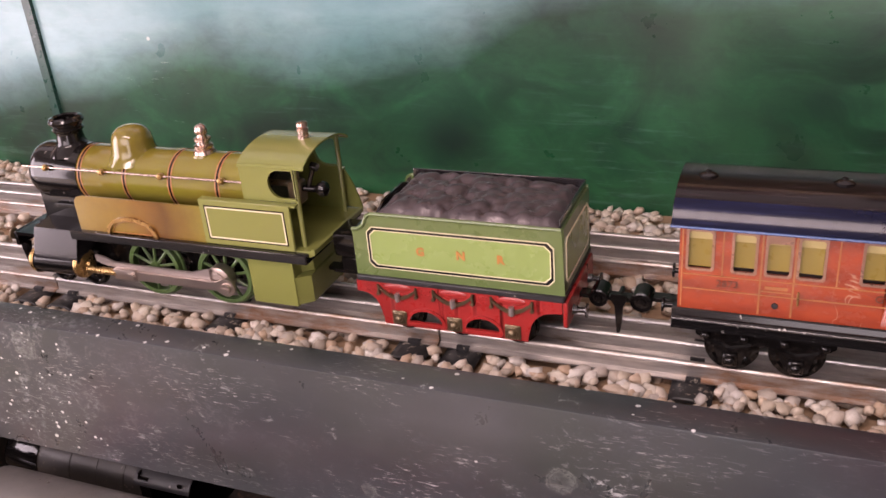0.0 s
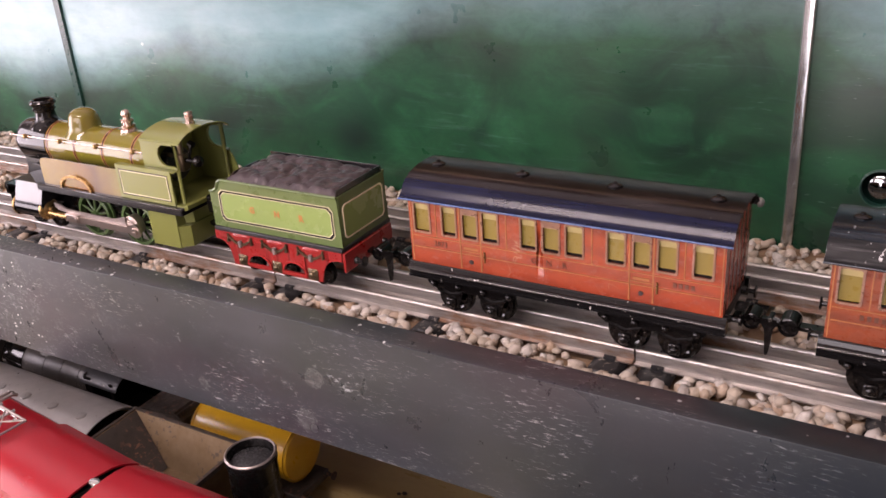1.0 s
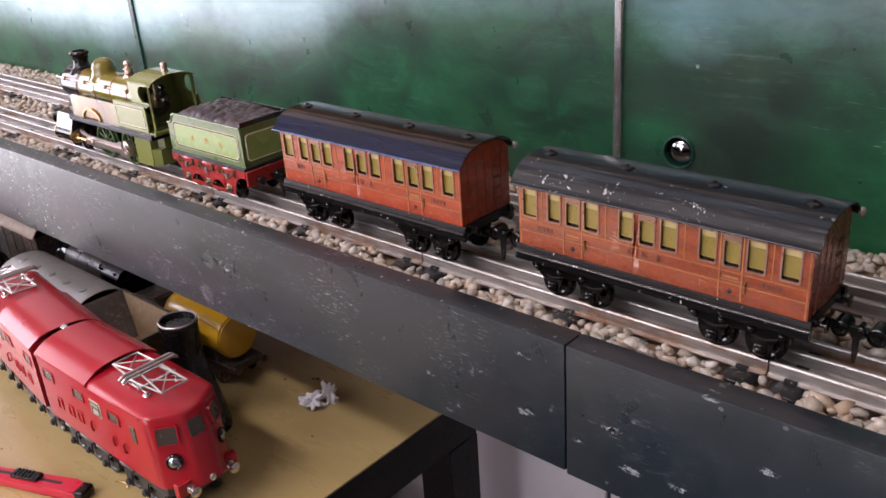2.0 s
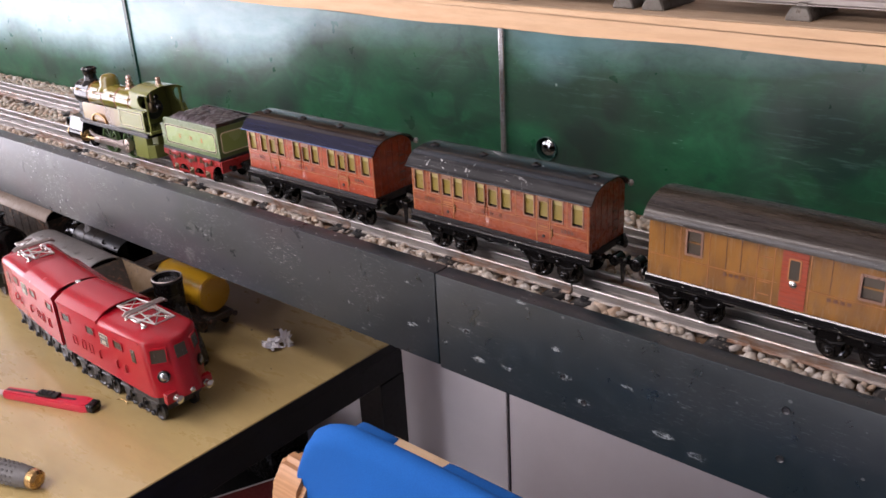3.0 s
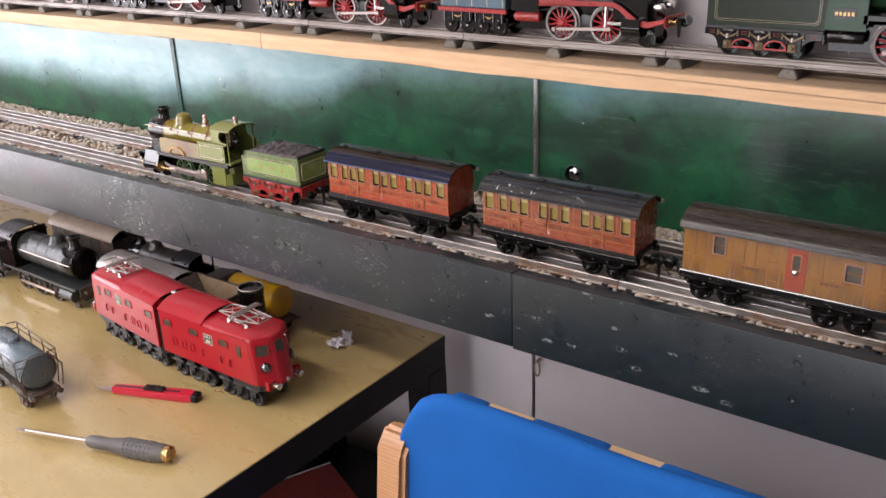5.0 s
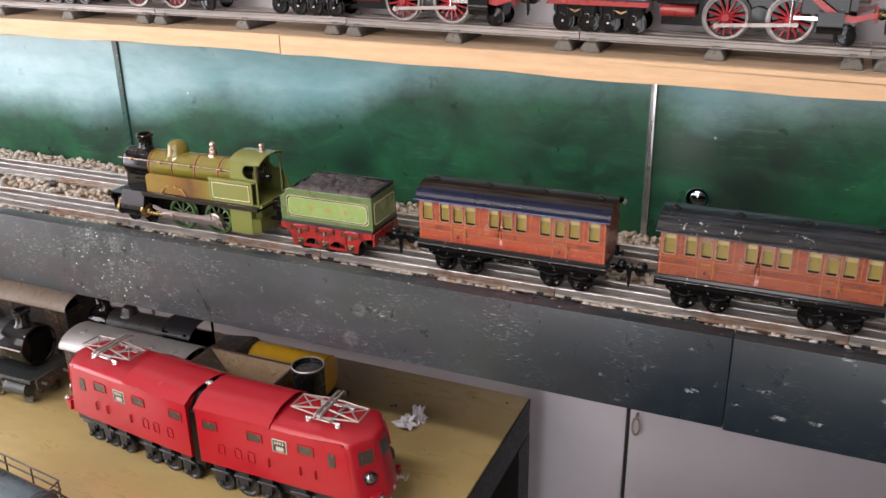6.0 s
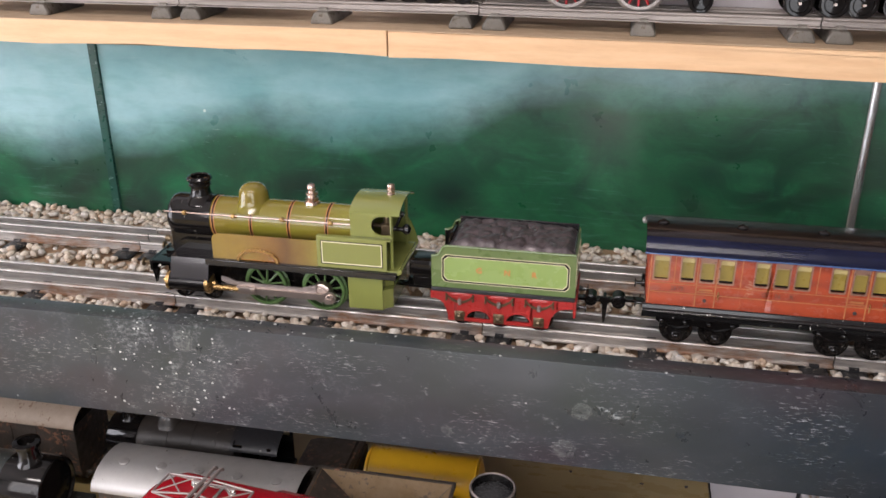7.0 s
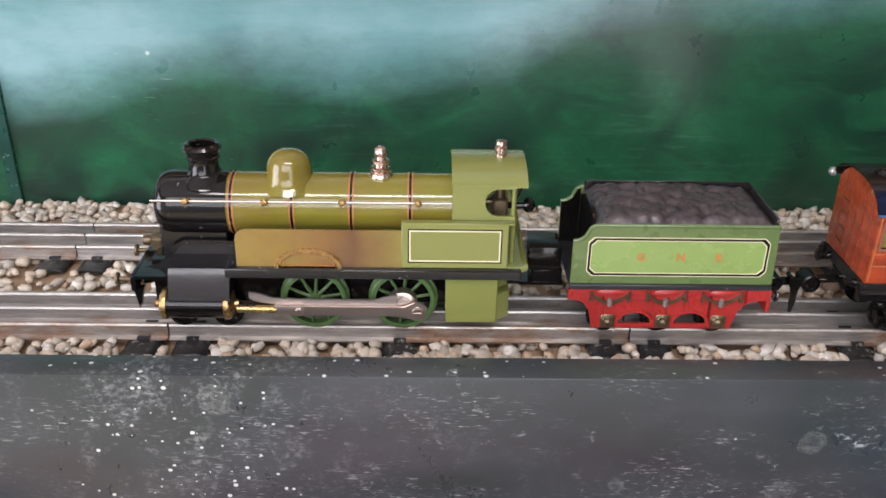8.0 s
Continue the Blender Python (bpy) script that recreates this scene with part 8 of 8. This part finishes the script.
for cx, cy, rr in ((0.085, 0.043, 0.0016), (0.089, 0.045, 0.002), (0.062, 0.026, 0.0012), (0.1, 0.1, 0.0016), (0.165, 0.095, 0.0014), (0.205, 0.098, 0.0018), (0.155, -0.02, 0.001), (-0.06, -0.2, 0.001), (0.02, -0.3, 0.001)):
    b = bm_new()
    bmesh.ops.create_icosphere(b, subdivisions=1, radius=rr)
    for v in b.verts:
        v.co = Vector((cx + v.co.x * rng.uniform(0.8, 1.6), cy + v.co.y, TZ + max(0.0, rr * 0.5 + v.co.z * 0.6)))
    solo("crumb", b, WAGON_DARK, "small dark crumb on the table", "crumb", group="crumbs")
b = bm_new()
wire(b, [(0.079 + 0.009 * math.cos(a * 0.4), -0.165 + 0.007 * math.sin(a * 0.4), TZ + 0.0007 + 0.0003 * a) for a in range(2, 8)], 0.0006)
solo("bent_wire", b, BRASS, "short bent piece of brass wire on the table", "wire")
b = bm_new()
box(b, -0.6, -0.52, -0.195, -0.165, TZ, TZ + 0.035, 0.002)
solo("red_box", b, RED_CARD, "small red box on the table", "box")

# ---- under the table ----
sh = thing("low_cabinet", (-0.15, 0.02, 0.0), "dark low cabinet under the table", "cabinet")
part("top", box(bm_new(), -0.45, 0.16, -0.2, 0.16, 0.44, 0.46, 0.002), TABLE_STEEL, sh)
part("body", box(bm_new(), -0.44, 0.15, -0.19, 0.15, 0.0, 0.44), WAGON_DARK, sh)
fo = thing("folder", (0.04, -0.09, 0.46), "dark red board folder with a pale edge on the low cabinet", "folder")
b = bm_new()
prism(b, [(-0.07, -0.186), (0.038, 0.057), (0.148, 0.008), (0.04, -0.235)], "xy", 0.46, 0.499)
part("cover", b, RED_CARD, fo)
b = bm_new()
prism(b, [(-0.0722, -0.185), (0.0358, 0.058), (0.038, 0.057), (-0.07, -0.186)], "xy", 0.462, 0.5)
part("edge", b, PAPER, fo, "pale worn paper edge")
# rounded box with a red block stands in for a spotted black bag
b = bm_new()
box(b, -0.2, 0.004, 0.06, 0.14, 0.46, 0.53, 0.012, 3)
tb = thing("tool_box", (-0.075, 0.105, 0.46), "black bag with a red spot on the low cabinet, shaped as a rounded box", "tool box")
part("body", b, BLACK_PLASTIC, tb)
part("red_spot", box(bm_new(), -0.04, -0.026, 0.054, 0.06, 0.5, 0.51, 0.001), KNIFE_RED, tb)
# ---- armchair ----
ch = thing("armchair", (0.56, -0.4, 0.0), "armchair with a bright blue fabric back and oiled wooden frame", "chair")
b = bm_new()
nx, nz = 44, 30
x0, x1, zt = 0.3395, 0.845, 0.866
DROP = ((0.0, 0.19), (0.007, 0.155), (0.017, 0.118), (0.029, 0.084), (0.041, 0.054), (0.051, 0.034), (0.063, 0.017), (0.08, 0.006), (0.1, 0.0))


def cushion_point(u, s):
    """u along the back, s round the cushion from the front foot over the top to the back."""
    sag = 0.004 * math.sin(u * 9.0) + 0.003 * math.sin(u * 23.0 + s * 5)
    u = 0.5 - 0.5 * math.cos(math.pi * u)
    side = min(u, 1 - u) * (x1 - x0)
    corner = float(np.interp(side, [a for a, h in DROP], [h for a, h in DROP]))
    fat = 0.35 + 0.65 * min(1.0, side / 0.03)
    if s < 0.62:
        q = s / 0.62
        return (x0 + (x1 - x0) * u, -0.182 + 0.012 * q - 0.008 * math.sin(math.pi * q) * fat + sag * 0.4, 0.44 + (zt - 0.02 - 0.44) * q - corner * q)
    q = (s - 0.62) / 0.38
    a = math.pi * q
    return (x0 + (x1 - x0) * u, -0.157 - 0.013 * math.cos(a), zt - 0.02 + 0.02 * math.sin(a) - corner + sag * 0.4)


rows = [[b.verts.new(cushion_point(i / nx, j / nz)) for j in range(nz + 1)] for i in range(nx + 1)]
for i in range(nx):
    for j in range(nz):
        b.faces.new((rows[i][j], rows[i + 1][j], rows[i + 1][j + 1], rows[i][j + 1]))
for row in (rows[0], rows[-1]):
    b.faces.new(row if row is rows[0] else row[::-1])
back_cushion = part("back_cushion", b, BLUE_CLOTH, ch, crease=70)
for u0, u1 in ((0.43, 0.476), (0.52, 0.607), (0.651, 0.8)):
    b = bm_new()
    box(b, u0, u1, -0.168, -0.1335, 0.826, 0.859, 0.009, 3)
    part("cover_loop", b, BLUE_CLOTH, back_cushion)
part("top_rail", box(bm_new(), 0.46, 0.81, -0.1515, -0.1345, 0.826, 0.8565, 0.003, 2), PALE_WOOD, ch)
for px in (0.3525, 0.798):
    b = bm_new()
    prism(b, [(-0.27, 0.0), (-0.225, 0.0), (-0.139, 0.765), (-0.139, 0.79), (-0.147, 0.803), (-0.164, 0.805), (-0.18, 0.785)], "yz", px, px + 0.038)
    bmesh.ops.bevel(b, geom=b.edges[:], offset=0.005, segments=2, affect="EDGES")
    part("back_post", b, CHAIR_WOOD, ch)
    b = bm_new()
    box(b, px, px + 0.026, -0.86, -0.82, 0.0, 0.58, 0.005, 2)
    part("leg", b, CHAIR_WOOD, ch)
    b = bm_new()
    box(b, px - 0.01, px + 0.036, -0.88, -0.24, 0.58, 0.605, 0.006, 2)
    part("armrest", b, CHAIR_WOOD, ch)
part("seat_cushion", box(bm_new(), 0.36, 0.835, -0.85, -0.27, 0.36, 0.46, 0.03, 3), BLUE_CLOTH, ch)
part("seat_frame", box(bm_new(), 0.354, 0.842, -0.85, -0.25, 0.3, 0.36, 0.004), CHAIR_WOOD, ch)

# ---- trains on the upper shelf ----


def shelf_engine(x0, body, boiler, trim, wheel, tyre, label, length=0.195):
    """Engine heading to larger x: cab at the rear, red running board, two coupled axles. x0: rear of the cab."""
    yc, zr = UP_Y, UP_RAIL
    e = thing("steam_locomotive", (x0 + length / 2, yc, zr), label, "toy locomotive", "engines on the upper shelf")
    hw = 0.0275
    zf = zr + 0.044
    for s in (-1, 1):
        yo = yc + s * hw
        y0, y1 = min(yo, yo - s * 0.0014), max(yo, yo - s * 0.0014)
        b = bm_new()
        path = [(x0 + 0.033, zf - 0.006), (x0 + 0.033, zf + 0.002), (x0 + 0.128, zf + 0.002), (x0 + 0.137, zf - 0.002), (x0 + 0.155, zf - 0.0145), (x0 + 0.168, zf - 0.0165), (x0 + 0.186, zf - 0.0125), (x0 + 0.186, zf - 0.0165), (x0 + 0.168, zf - 0.0225), (x0 + 0.153, zf - 0.0205), (x0 + 0.133, zf - 0.005), (x0 + 0.125, zf - 0.0025), (x0 + 0.0375, zf - 0.0025), (x0 + 0.0375, zf - 0.006)]
        prism(b, path, "xz", y0, y1)
        bmesh.ops.triangulate(b, faces=[q for q in b.faces if len(q.verts) > 4])
        part("valance", b, trim, e)
        b = bm_new()
        lathe(b, (x0 + 0.002, yc + s * 0.02, zr + 0.0245), "x", [(0, 0), (0.0052, 0.0006), (0.0056, 0.002), (0.0056, 0.031), (0.0052, 0.0325), (0, 0.033)], 18)
        part("air_tank", b, trim, e)
        for k, wx in enumerate((0.0615, 0.117)):
            w = spoked_wheel(e, x0 + wx, yc + s * 0.0185, zr + 0.0203, 0.0203, wheel, tyre, 14, s)
        b = bm_new()
        yy = yc + s * 0.0232
        prism(b, [(x0 + 0.0525, zr + 0.0115), (x0 + 0.122, zr + 0.0155), (x0 + 0.122, zr + 0.0188), (x0 + 0.0525, zr + 0.0148)], "xz", yy - 0.0006, yy + 0.0006)
        rod(b, (x0 + 0.054, yy - s * 0.004, zr + 0.0132), (x0 + 0.054, yy + s * 0.0016, zr + 0.0132), 0.0024, 12)
        rod(b, (x0 + 0.122, yy - s * 0.004, zr + 0.0172), (x0 + 0.122, yy + s * 0.0016, zr + 0.0172), 0.0022, 12)
        part("coupling_rod", b, DULL_STEEL, e)
        b = bm_new()
        box(b, x0 + 0.119, x0 + 0.141, yc + s * 0.0225 - 0.0012, yc + s * 0.0225 + 0.0012, zr + 0.022, zr + 0.025)
        rod(b, (x0 + 0.117, yc + s * 0.0225, zr + 0.018), (x0 + 0.117, yc + s * 0.0225, zf - 0.003), 0.001, 8)
        part("slide_bar", b, SILVER, e)
        b = bm_new()
        rod(b, (x0 + 0.139, yc + s * 0.0225, zr + 0.0195), (x0 + 0.16, yc + s * 0.0225, zr + 0.0195), 0.0088, 20)
        box(b, x0 + 0.139, x0 + 0.16, yc + s * 0.0225 - 0.0085, yc + s * 0.0225 + 0.0085, zr + 0.02, zr + 0.03)
        part("cylinder", b, BLACK, e)
        b = bm_new()
        lathe(b, (x0 + 0.176, yc + s * 0.014, zr + 0.0415), "x", [(0, -0.006), (0.0042, -0.006), (0.0046, 0.002), (0.0036, 0.0034), (0, 0.0044)], 16)
        part("headlamp", b, SILVER, e)
        buffer(e, x0 + 0.186, x0 + 0.196, yc + s * 0.0165, zr + 0.028, BRASS)
        # cab side with number plate drawn as bars
        b = bm_new()
        box(b, x0, x0 + 0.0365, y0, y1, zf - 0.0125, zf + 0.021)
        box(b, x0, x0 + 0.006, y0, y1, zf + 0.021, zf + 0.043)
        box(b, x0 + 0.0295, x0 + 0.0365, y0, y1, zf + 0.021, zf + 0.043)
        cs = part("cab_side", b, body, e)
        b = bm_new()
        box(b, x0 + 0.006, x0 + 0.0265, min(yo, yo + s * 0.0006), max(yo, yo + s * 0.0006), zf - 0.002, zf + 0.0075)
        pl = part("plate", b, BLACK, cs)
        b = bm_new()
        for k in range(5):
            box(b, x0 + 0.008 + k * 0.0036, x0 + 0.0102 + k * 0.0036, min(yo, yo + s * 0.0008), max(yo, yo + s * 0.0008), zf + 0.001, zf + 0.0042)
        part("plate_bar", b, BRASS, pl)
    b = bm_new()
    lathe(b, (x0 + 0.036, yc, zf + 0.0235), "x", [(0, 0), (0.0205, 0), (0.0205, 0.092), (0, 0.092)], 36)
    bo = part("boiler", b, boiler, e)
    for bx in (0.055, 0.085, 0.112):
        b = bm_new()
        lathe(b, (x0 + bx, yc, zf + 0.0235), "x", [(0.0202, 0), (0.0209, 0.0002), (0.0209, 0.0014), (0.0202, 0.0016)], 36)
        part("boiler_band", b, trim, bo)
    b = bm_new()
    lathe(b, (x0 + 0.128, yc, zf + 0.0235), "x", [(0, 0), (0.0214, 0), (0.0214, 0.038), (0.019, 0.0395), (0.006, 0.041), (0, 0.0412)], 36)
    part("smokebox", b, BLACK, e)
    b = bm_new()
    box(b, x0 + 0.124, x0 + 0.164, yc - 0.021, yc + 0.021, zr + 0.026, zf + 0.014, 0.001)
    part("saddle", b, BLACK, e)
    b = bm_new()
    lathe(b, (x0 + 0.148, yc, zf + 0.042), "z", [(0.0105, 0), (0.0072, 0.004), (0.0066, 0.016), (0.009, 0.018), (0.009, 0.0215), (0.006, 0.022), (0, 0.016)], 20)
    part("chimney", b, BLACK, e)
    b = bm_new()
    lathe(b, (x0 + 0.093, yc, zf + 0.042), "z", [(0.0125, 0), (0.01, 0.0035), (0.0098, 0.009), (0.006, 0.012), (0, 0.013)], 20)
    part("dome", b, boiler, e)
    b = bm_new()
    out = arc(yc, zf + 0.03, hw + 0.003, 24, 156, 16, 0.0235)
    prism(b, out + [(u, v - 0.001) for u, v in out[::-1]], "yz", x0 - 0.004, x0 + 0.0385)
    part("cab_roof", b, BLACK, e)
    b = bm_new()
    prism(b, [(yc - hw, zf - 0.01), (yc - hw, zf + 0.042)] + arc(yc, zf + 0.03, hw, 150, 30, 10, 0.0225) + [(yc + hw, zf + 0.042), (yc + hw, zf - 0.01)], "yz", x0 + 0.0355, x0 + 0.0365)
    part("cab_front", b, body, e)
    b = bm_new()
    box(b, x0 + 0.002, x0 + 0.17, yc - 0.0115, yc + 0.0115, zr + 0.01, zf)
    fr = part("inner_frame", b, BLACK, e)
    b = bm_new()
    lathe(b, (x0 + 0.0893, yc - 0.0135, zr + 0.0195), "y", [(0, -0.003), (0.003, -0.003), (0.0105, -0.0015), (0.0112, 0), (0, 0.001)], 20)
    part("gear_wheel", b, LOCO_STEELY, fr, "dark clockwork gear")
    b = bm_new()
    box(b, x0 + 0.1845, x0 + 0.1868, yc - 0.0245, yc + 0.0245, zr + 0.022, zr + 0.0335, 0.0006)
    part("buffer_beam", b, trim, e)
    for s in (-1, 1):
        solid_wheel(e, x0 + 0.163, yc + s * 0.0175, zr + 0.0085, 0.0085, BLACK, s)
    axle(e, x0 + 0.0615, yc, zr + 0.0203, 0.019)
    axle(e, x0 + 0.117, yc, zr + 0.0203, 0.019)
    coupling(e, x0 + 0.186, x0 + 0.2, yc, zr + 0.026)
    return e


def shelf_tender(x0, x1, body, trim, label):
    yc, zr = UP_Y, UP_RAIL
    t = thing("tender", ((x0 + x1) / 2, yc, zr), label, "toy tender", "tenders on the upper shelf")
    hw = 0.025
    b = bm_new()
    box(b, x0 + 0.002, x1 - 0.002, yc - hw, yc + hw, zr + 0.031, zr + 0.068, 0.0012)
    bd = part("body", b, body, t)
    for s in (-1, 1):
        yo = yc + s * hw
        n = 5
        for k in range(n):
            u = x0 + 0.006 + (x1 - x0 - 0.012) * k / (n - 1)
            b = bm_new()
            box(b, u - 0.0003, u + 0.0003, min(yo, yo + s * 0.0003), max(yo, yo + s * 0.0003), zr + 0.033, zr + 0.064)
            part("panel_lining", b, CREAM, bd)
        b = bm_new()
        box(b, x0, x1, min(yo - s * 0.001, yo + s * 0.0018), max(yo - s * 0.001, yo + s * 0.0018), zr + 0.026, zr + 0.031, 0.0005)
        part("side_sill", b, trim, t)
        for c in (x0 + (x1 - x0) * 0.27, x0 + (x1 - x0) * 0.73):
            b = bm_new()
            yy = yc + s * 0.0215
            prism(b, [(c - 0.021, zr + 0.026), (c - 0.021, zr + 0.019), (c - 0.013, zr + 0.0105), (c - 0.004, zr + 0.0145), (c + 0.004, zr + 0.0145), (c + 0.013, zr + 0.0105), (c + 0.021, zr + 0.019), (c + 0.021, zr + 0.026)], "xz", yy - 0.0007, yy + 0.0007)
            for wx in (c - 0.0125, c + 0.0125):
                lathe(b, (wx, yy, zr + 0.0155), (Vector((1, 0, 0)), Vector((0, 0, 1)), Vector((0, s, 0))), [(0.0034, 0), (0.003, 0.0022), (0, 0.0026)], 12)
                rod(b, (wx - 0.006, yy + s * 0.0014, zr + 0.015), (wx - 0.006, yy + s * 0.0014, zr + 0.0255), 0.0009, 6)
                rod(b, (wx + 0.006, yy + s * 0.0014, zr + 0.015), (wx + 0.006, yy + s * 0.0014, zr + 0.0255), 0.0009, 6)
            bf = part("bogie_frame", b, BLACK, t)
            b = bm_new()
            prism(b, [(c - 0.008, zr + 0.0225), (c, zr + 0.0185), (c + 0.008, zr + 0.0225), (c, zr + 0.0205)], "xz", min(yy + s * 0.0007, yy + s * 0.0016), max(yy + s * 0.0007, yy + s * 0.0016))
            part("leaf_spring", b, BRASS, bf)
            for wx in (c - 0.0125, c + 0.0125):
                solid_wheel(t, wx, yc + s * 0.0178, zr + 0.0098, 0.0098, BLACK, s)
    for c in (x0 + (x1 - x0) * 0.27, x0 + (x1 - x0) * 0.73):
        for wx in (c - 0.0125, c + 0.0125):
            axle(t, wx, yc, zr + 0.0098, 0.021)
    b = bm_new()
    box(b, x0 + 0.004, x1 - 0.004, yc - 0.019, yc + 0.019, zr + 0.02, zr + 0.0315)
    part("underframe", b, BLACK, t)
    coupling(t, x0, x0 - 0.008, yc, zr + 0.024, False)
    return t


c_eng = shelf_engine(0.336, BLACK, BLUE_BOILER, FRAME_RED, WHEEL_RED, TYRE_STEEL, "black and dark blue tin engine with red running board and wheels")
c_ten = shelf_tender(0.2305, 0.3285, BLUE_GREY, FRAME_RED, "blue-grey tin tender with a red sill")
for dx in (-0.326, -0.678, -1.02):
    settle(copy_thing(c_eng, Matrix.Translation(c_eng.location + Vector((dx, 0, 0)))))
    settle(copy_thing(c_ten, Matrix.Translation(c_ten.location + Vector((dx, 0, 0)))))
d_ten = tender(0.5655, UP_Y, UP_RAIL, DEEP_GREEN, DEEP_GREEN, BLACK, BLACK, FRAME_RED, "", "dark olive tin tender with cream lining and red-rimmed openings", True, AGED_LINE, 0.114, 1.12)
d_eng = shelf_engine(0.68, ENGINE_DARK_GREEN, ENGINE_DARK_GREEN, BLACK, WHEEL_RED, TYRE_STEEL, "dark green tin engine with red spokes and steel tyres", 0.195)
for ob in (c_eng, c_ten, d_ten, d_eng):
    settle(ob)

# ---- ballast: the pebbles nearest the engine are single stones, the rest is one heap ----


def pebble_mesh(seed):
    b = bm_new()
    bmesh.ops.create_icosphere(b, subdivisions=1, radius=1.0)
    rnd = random.Random(seed)
    off = Vector((rnd.uniform(0, 50), rnd.uniform(0, 50), 0))
    for v in b.verts:
        v.co *= 1.0 + 0.5 * noise.noise(v.co * 0.9 + off)
    # broken faces
    for _ in range(3):
        d = Vector((rnd.uniform(-1, 1), rnd.uniform(-1, 1), rnd.uniform(-1, 1))).normalized()
        cut = rnd.uniform(0.55, 0.85)
        for v in b.verts:
            over = v.co.dot(d) - cut
            if over > 0:
                v.co -= d * over
    me = bpy.data.meshes.new("pebble")
    b.to_mesh(me)
    b.free()
    me.materials.append(PEBBLE)
    me.shade_smooth()
    return me


STONES = [pebble_mesh(s) for s in range(12)]
prng = random.Random(11)
places = []


def on_sleeper(x, y, reach):
    """Sleepers lie bare but for a few stones at their ends."""
    for yc, start in ((YC, -0.226), (YC + 0.0965, -0.311)):
        if abs(y - yc) < 0.0325 + reach:
            u = (x - start) % TRACK
            if min(abs(u - 0.0135), abs(u - TRACK / 2), abs(u - TRACK + 0.0135)) < 0.0098 + reach:
                return True
    return False


def strew(x0, x1, y0, y1, z0, count, z_rise=0.0, big=1.0):
    for _ in range(count):
        p = (prng.uniform(x0, x1), prng.uniform(y0, y1), z0 + prng.uniform(-0.0012, 0.0012) + z_rise * prng.random() ** 2, prng.uniform(0.0028, 0.0047) * big * (1.25 if prng.random() < 0.12 else 1))
        if not on_sleeper(p[0], p[1], p[3] * 0.6):
            places.append(p)


XL, XR = -1.75, 1.45
L_ = XR - XL
strew(XL, XR, -0.0395, 0.0015, 0.9405, int(1700 * L_), 0.0022)
strew(XL, XR, 0.0465, 0.0975, 0.9395, int(1050 * L_), 0.003)
strew(XL, XR, 0.1435, 0.1965, 0.9378, int(1900 * L_), 0.002)
strew(XL, XR, 0.007, 0.04, 0.9375, int(300 * L_))
strew(XL, XR, 0.104, 0.14, 0.9375, int(300 * L_))
strew(0.33, 1.45, -0.0365, 0.0, 0.942, 260, 0.003, 1.35)
strew(0.55, 1.45, 0.05, 0.094, 0.942, 420, 0.004, 1.35)
near = [p for p in places if p[1] < 0.0 and -0.28 < p[0] < 0.2]
near.sort(key=lambda p: -p[2])
single = set(near[:300])
ballast = tagged(new("ballast_bed"), "pale beige and brown gravel ballast along the tracks", "gravel", "", "stuff")
ballast.location = (0, 0.08, 0.936)
verts, faces = [], []
base = [[np.array([v.co for v in me.vertices]), [tuple(q.vertices) for q in me.polygons]] for me in STONES]
nrng = np.random.RandomState(5)
for p in places:
    q = Euler((prng.uniform(0, 6.28), prng.uniform(0, 6.28), prng.uniform(0, 6.28))).to_matrix()
    sc = Vector((p[3] * prng.uniform(0.95, 1.4), p[3] * prng.uniform(0.8, 1.05), p[3] * prng.uniform(0.6, 0.85)))
    turn = Euler((prng.uniform(-0.5, 0.5), prng.uniform(-0.5, 0.5), prng.uniform(0, 6.28))).to_matrix()
    k = prng.randrange(12)
    if p in single:
        ob = new("pebble", STONES[k])
        ob.parent = ballast
        ob.matrix_basis = Matrix.Translation(Vector(p[:3]) - ballast.location) @ turn.to_4x4() @ Matrix.Diagonal((*sc, 1))
    else:
        m3 = np.array(turn) @ np.diag(sc)
        vs = base[k][0] @ m3.T + np.array(p[:3]) - np.array(ballast.location)
        o = len(verts)
        verts.extend(map(tuple, vs))
        faces.extend(tuple(i + o for i in f) for f in base[k][1])
me = bpy.data.meshes.new("gravel")
me.from_pydata(verts, [], faces)
me.materials.append(PEBBLE)
me.shade_smooth()
heap = new("gravel", me)
heap.parent = ballast
tagged(heap, "", "", "", "stuff")
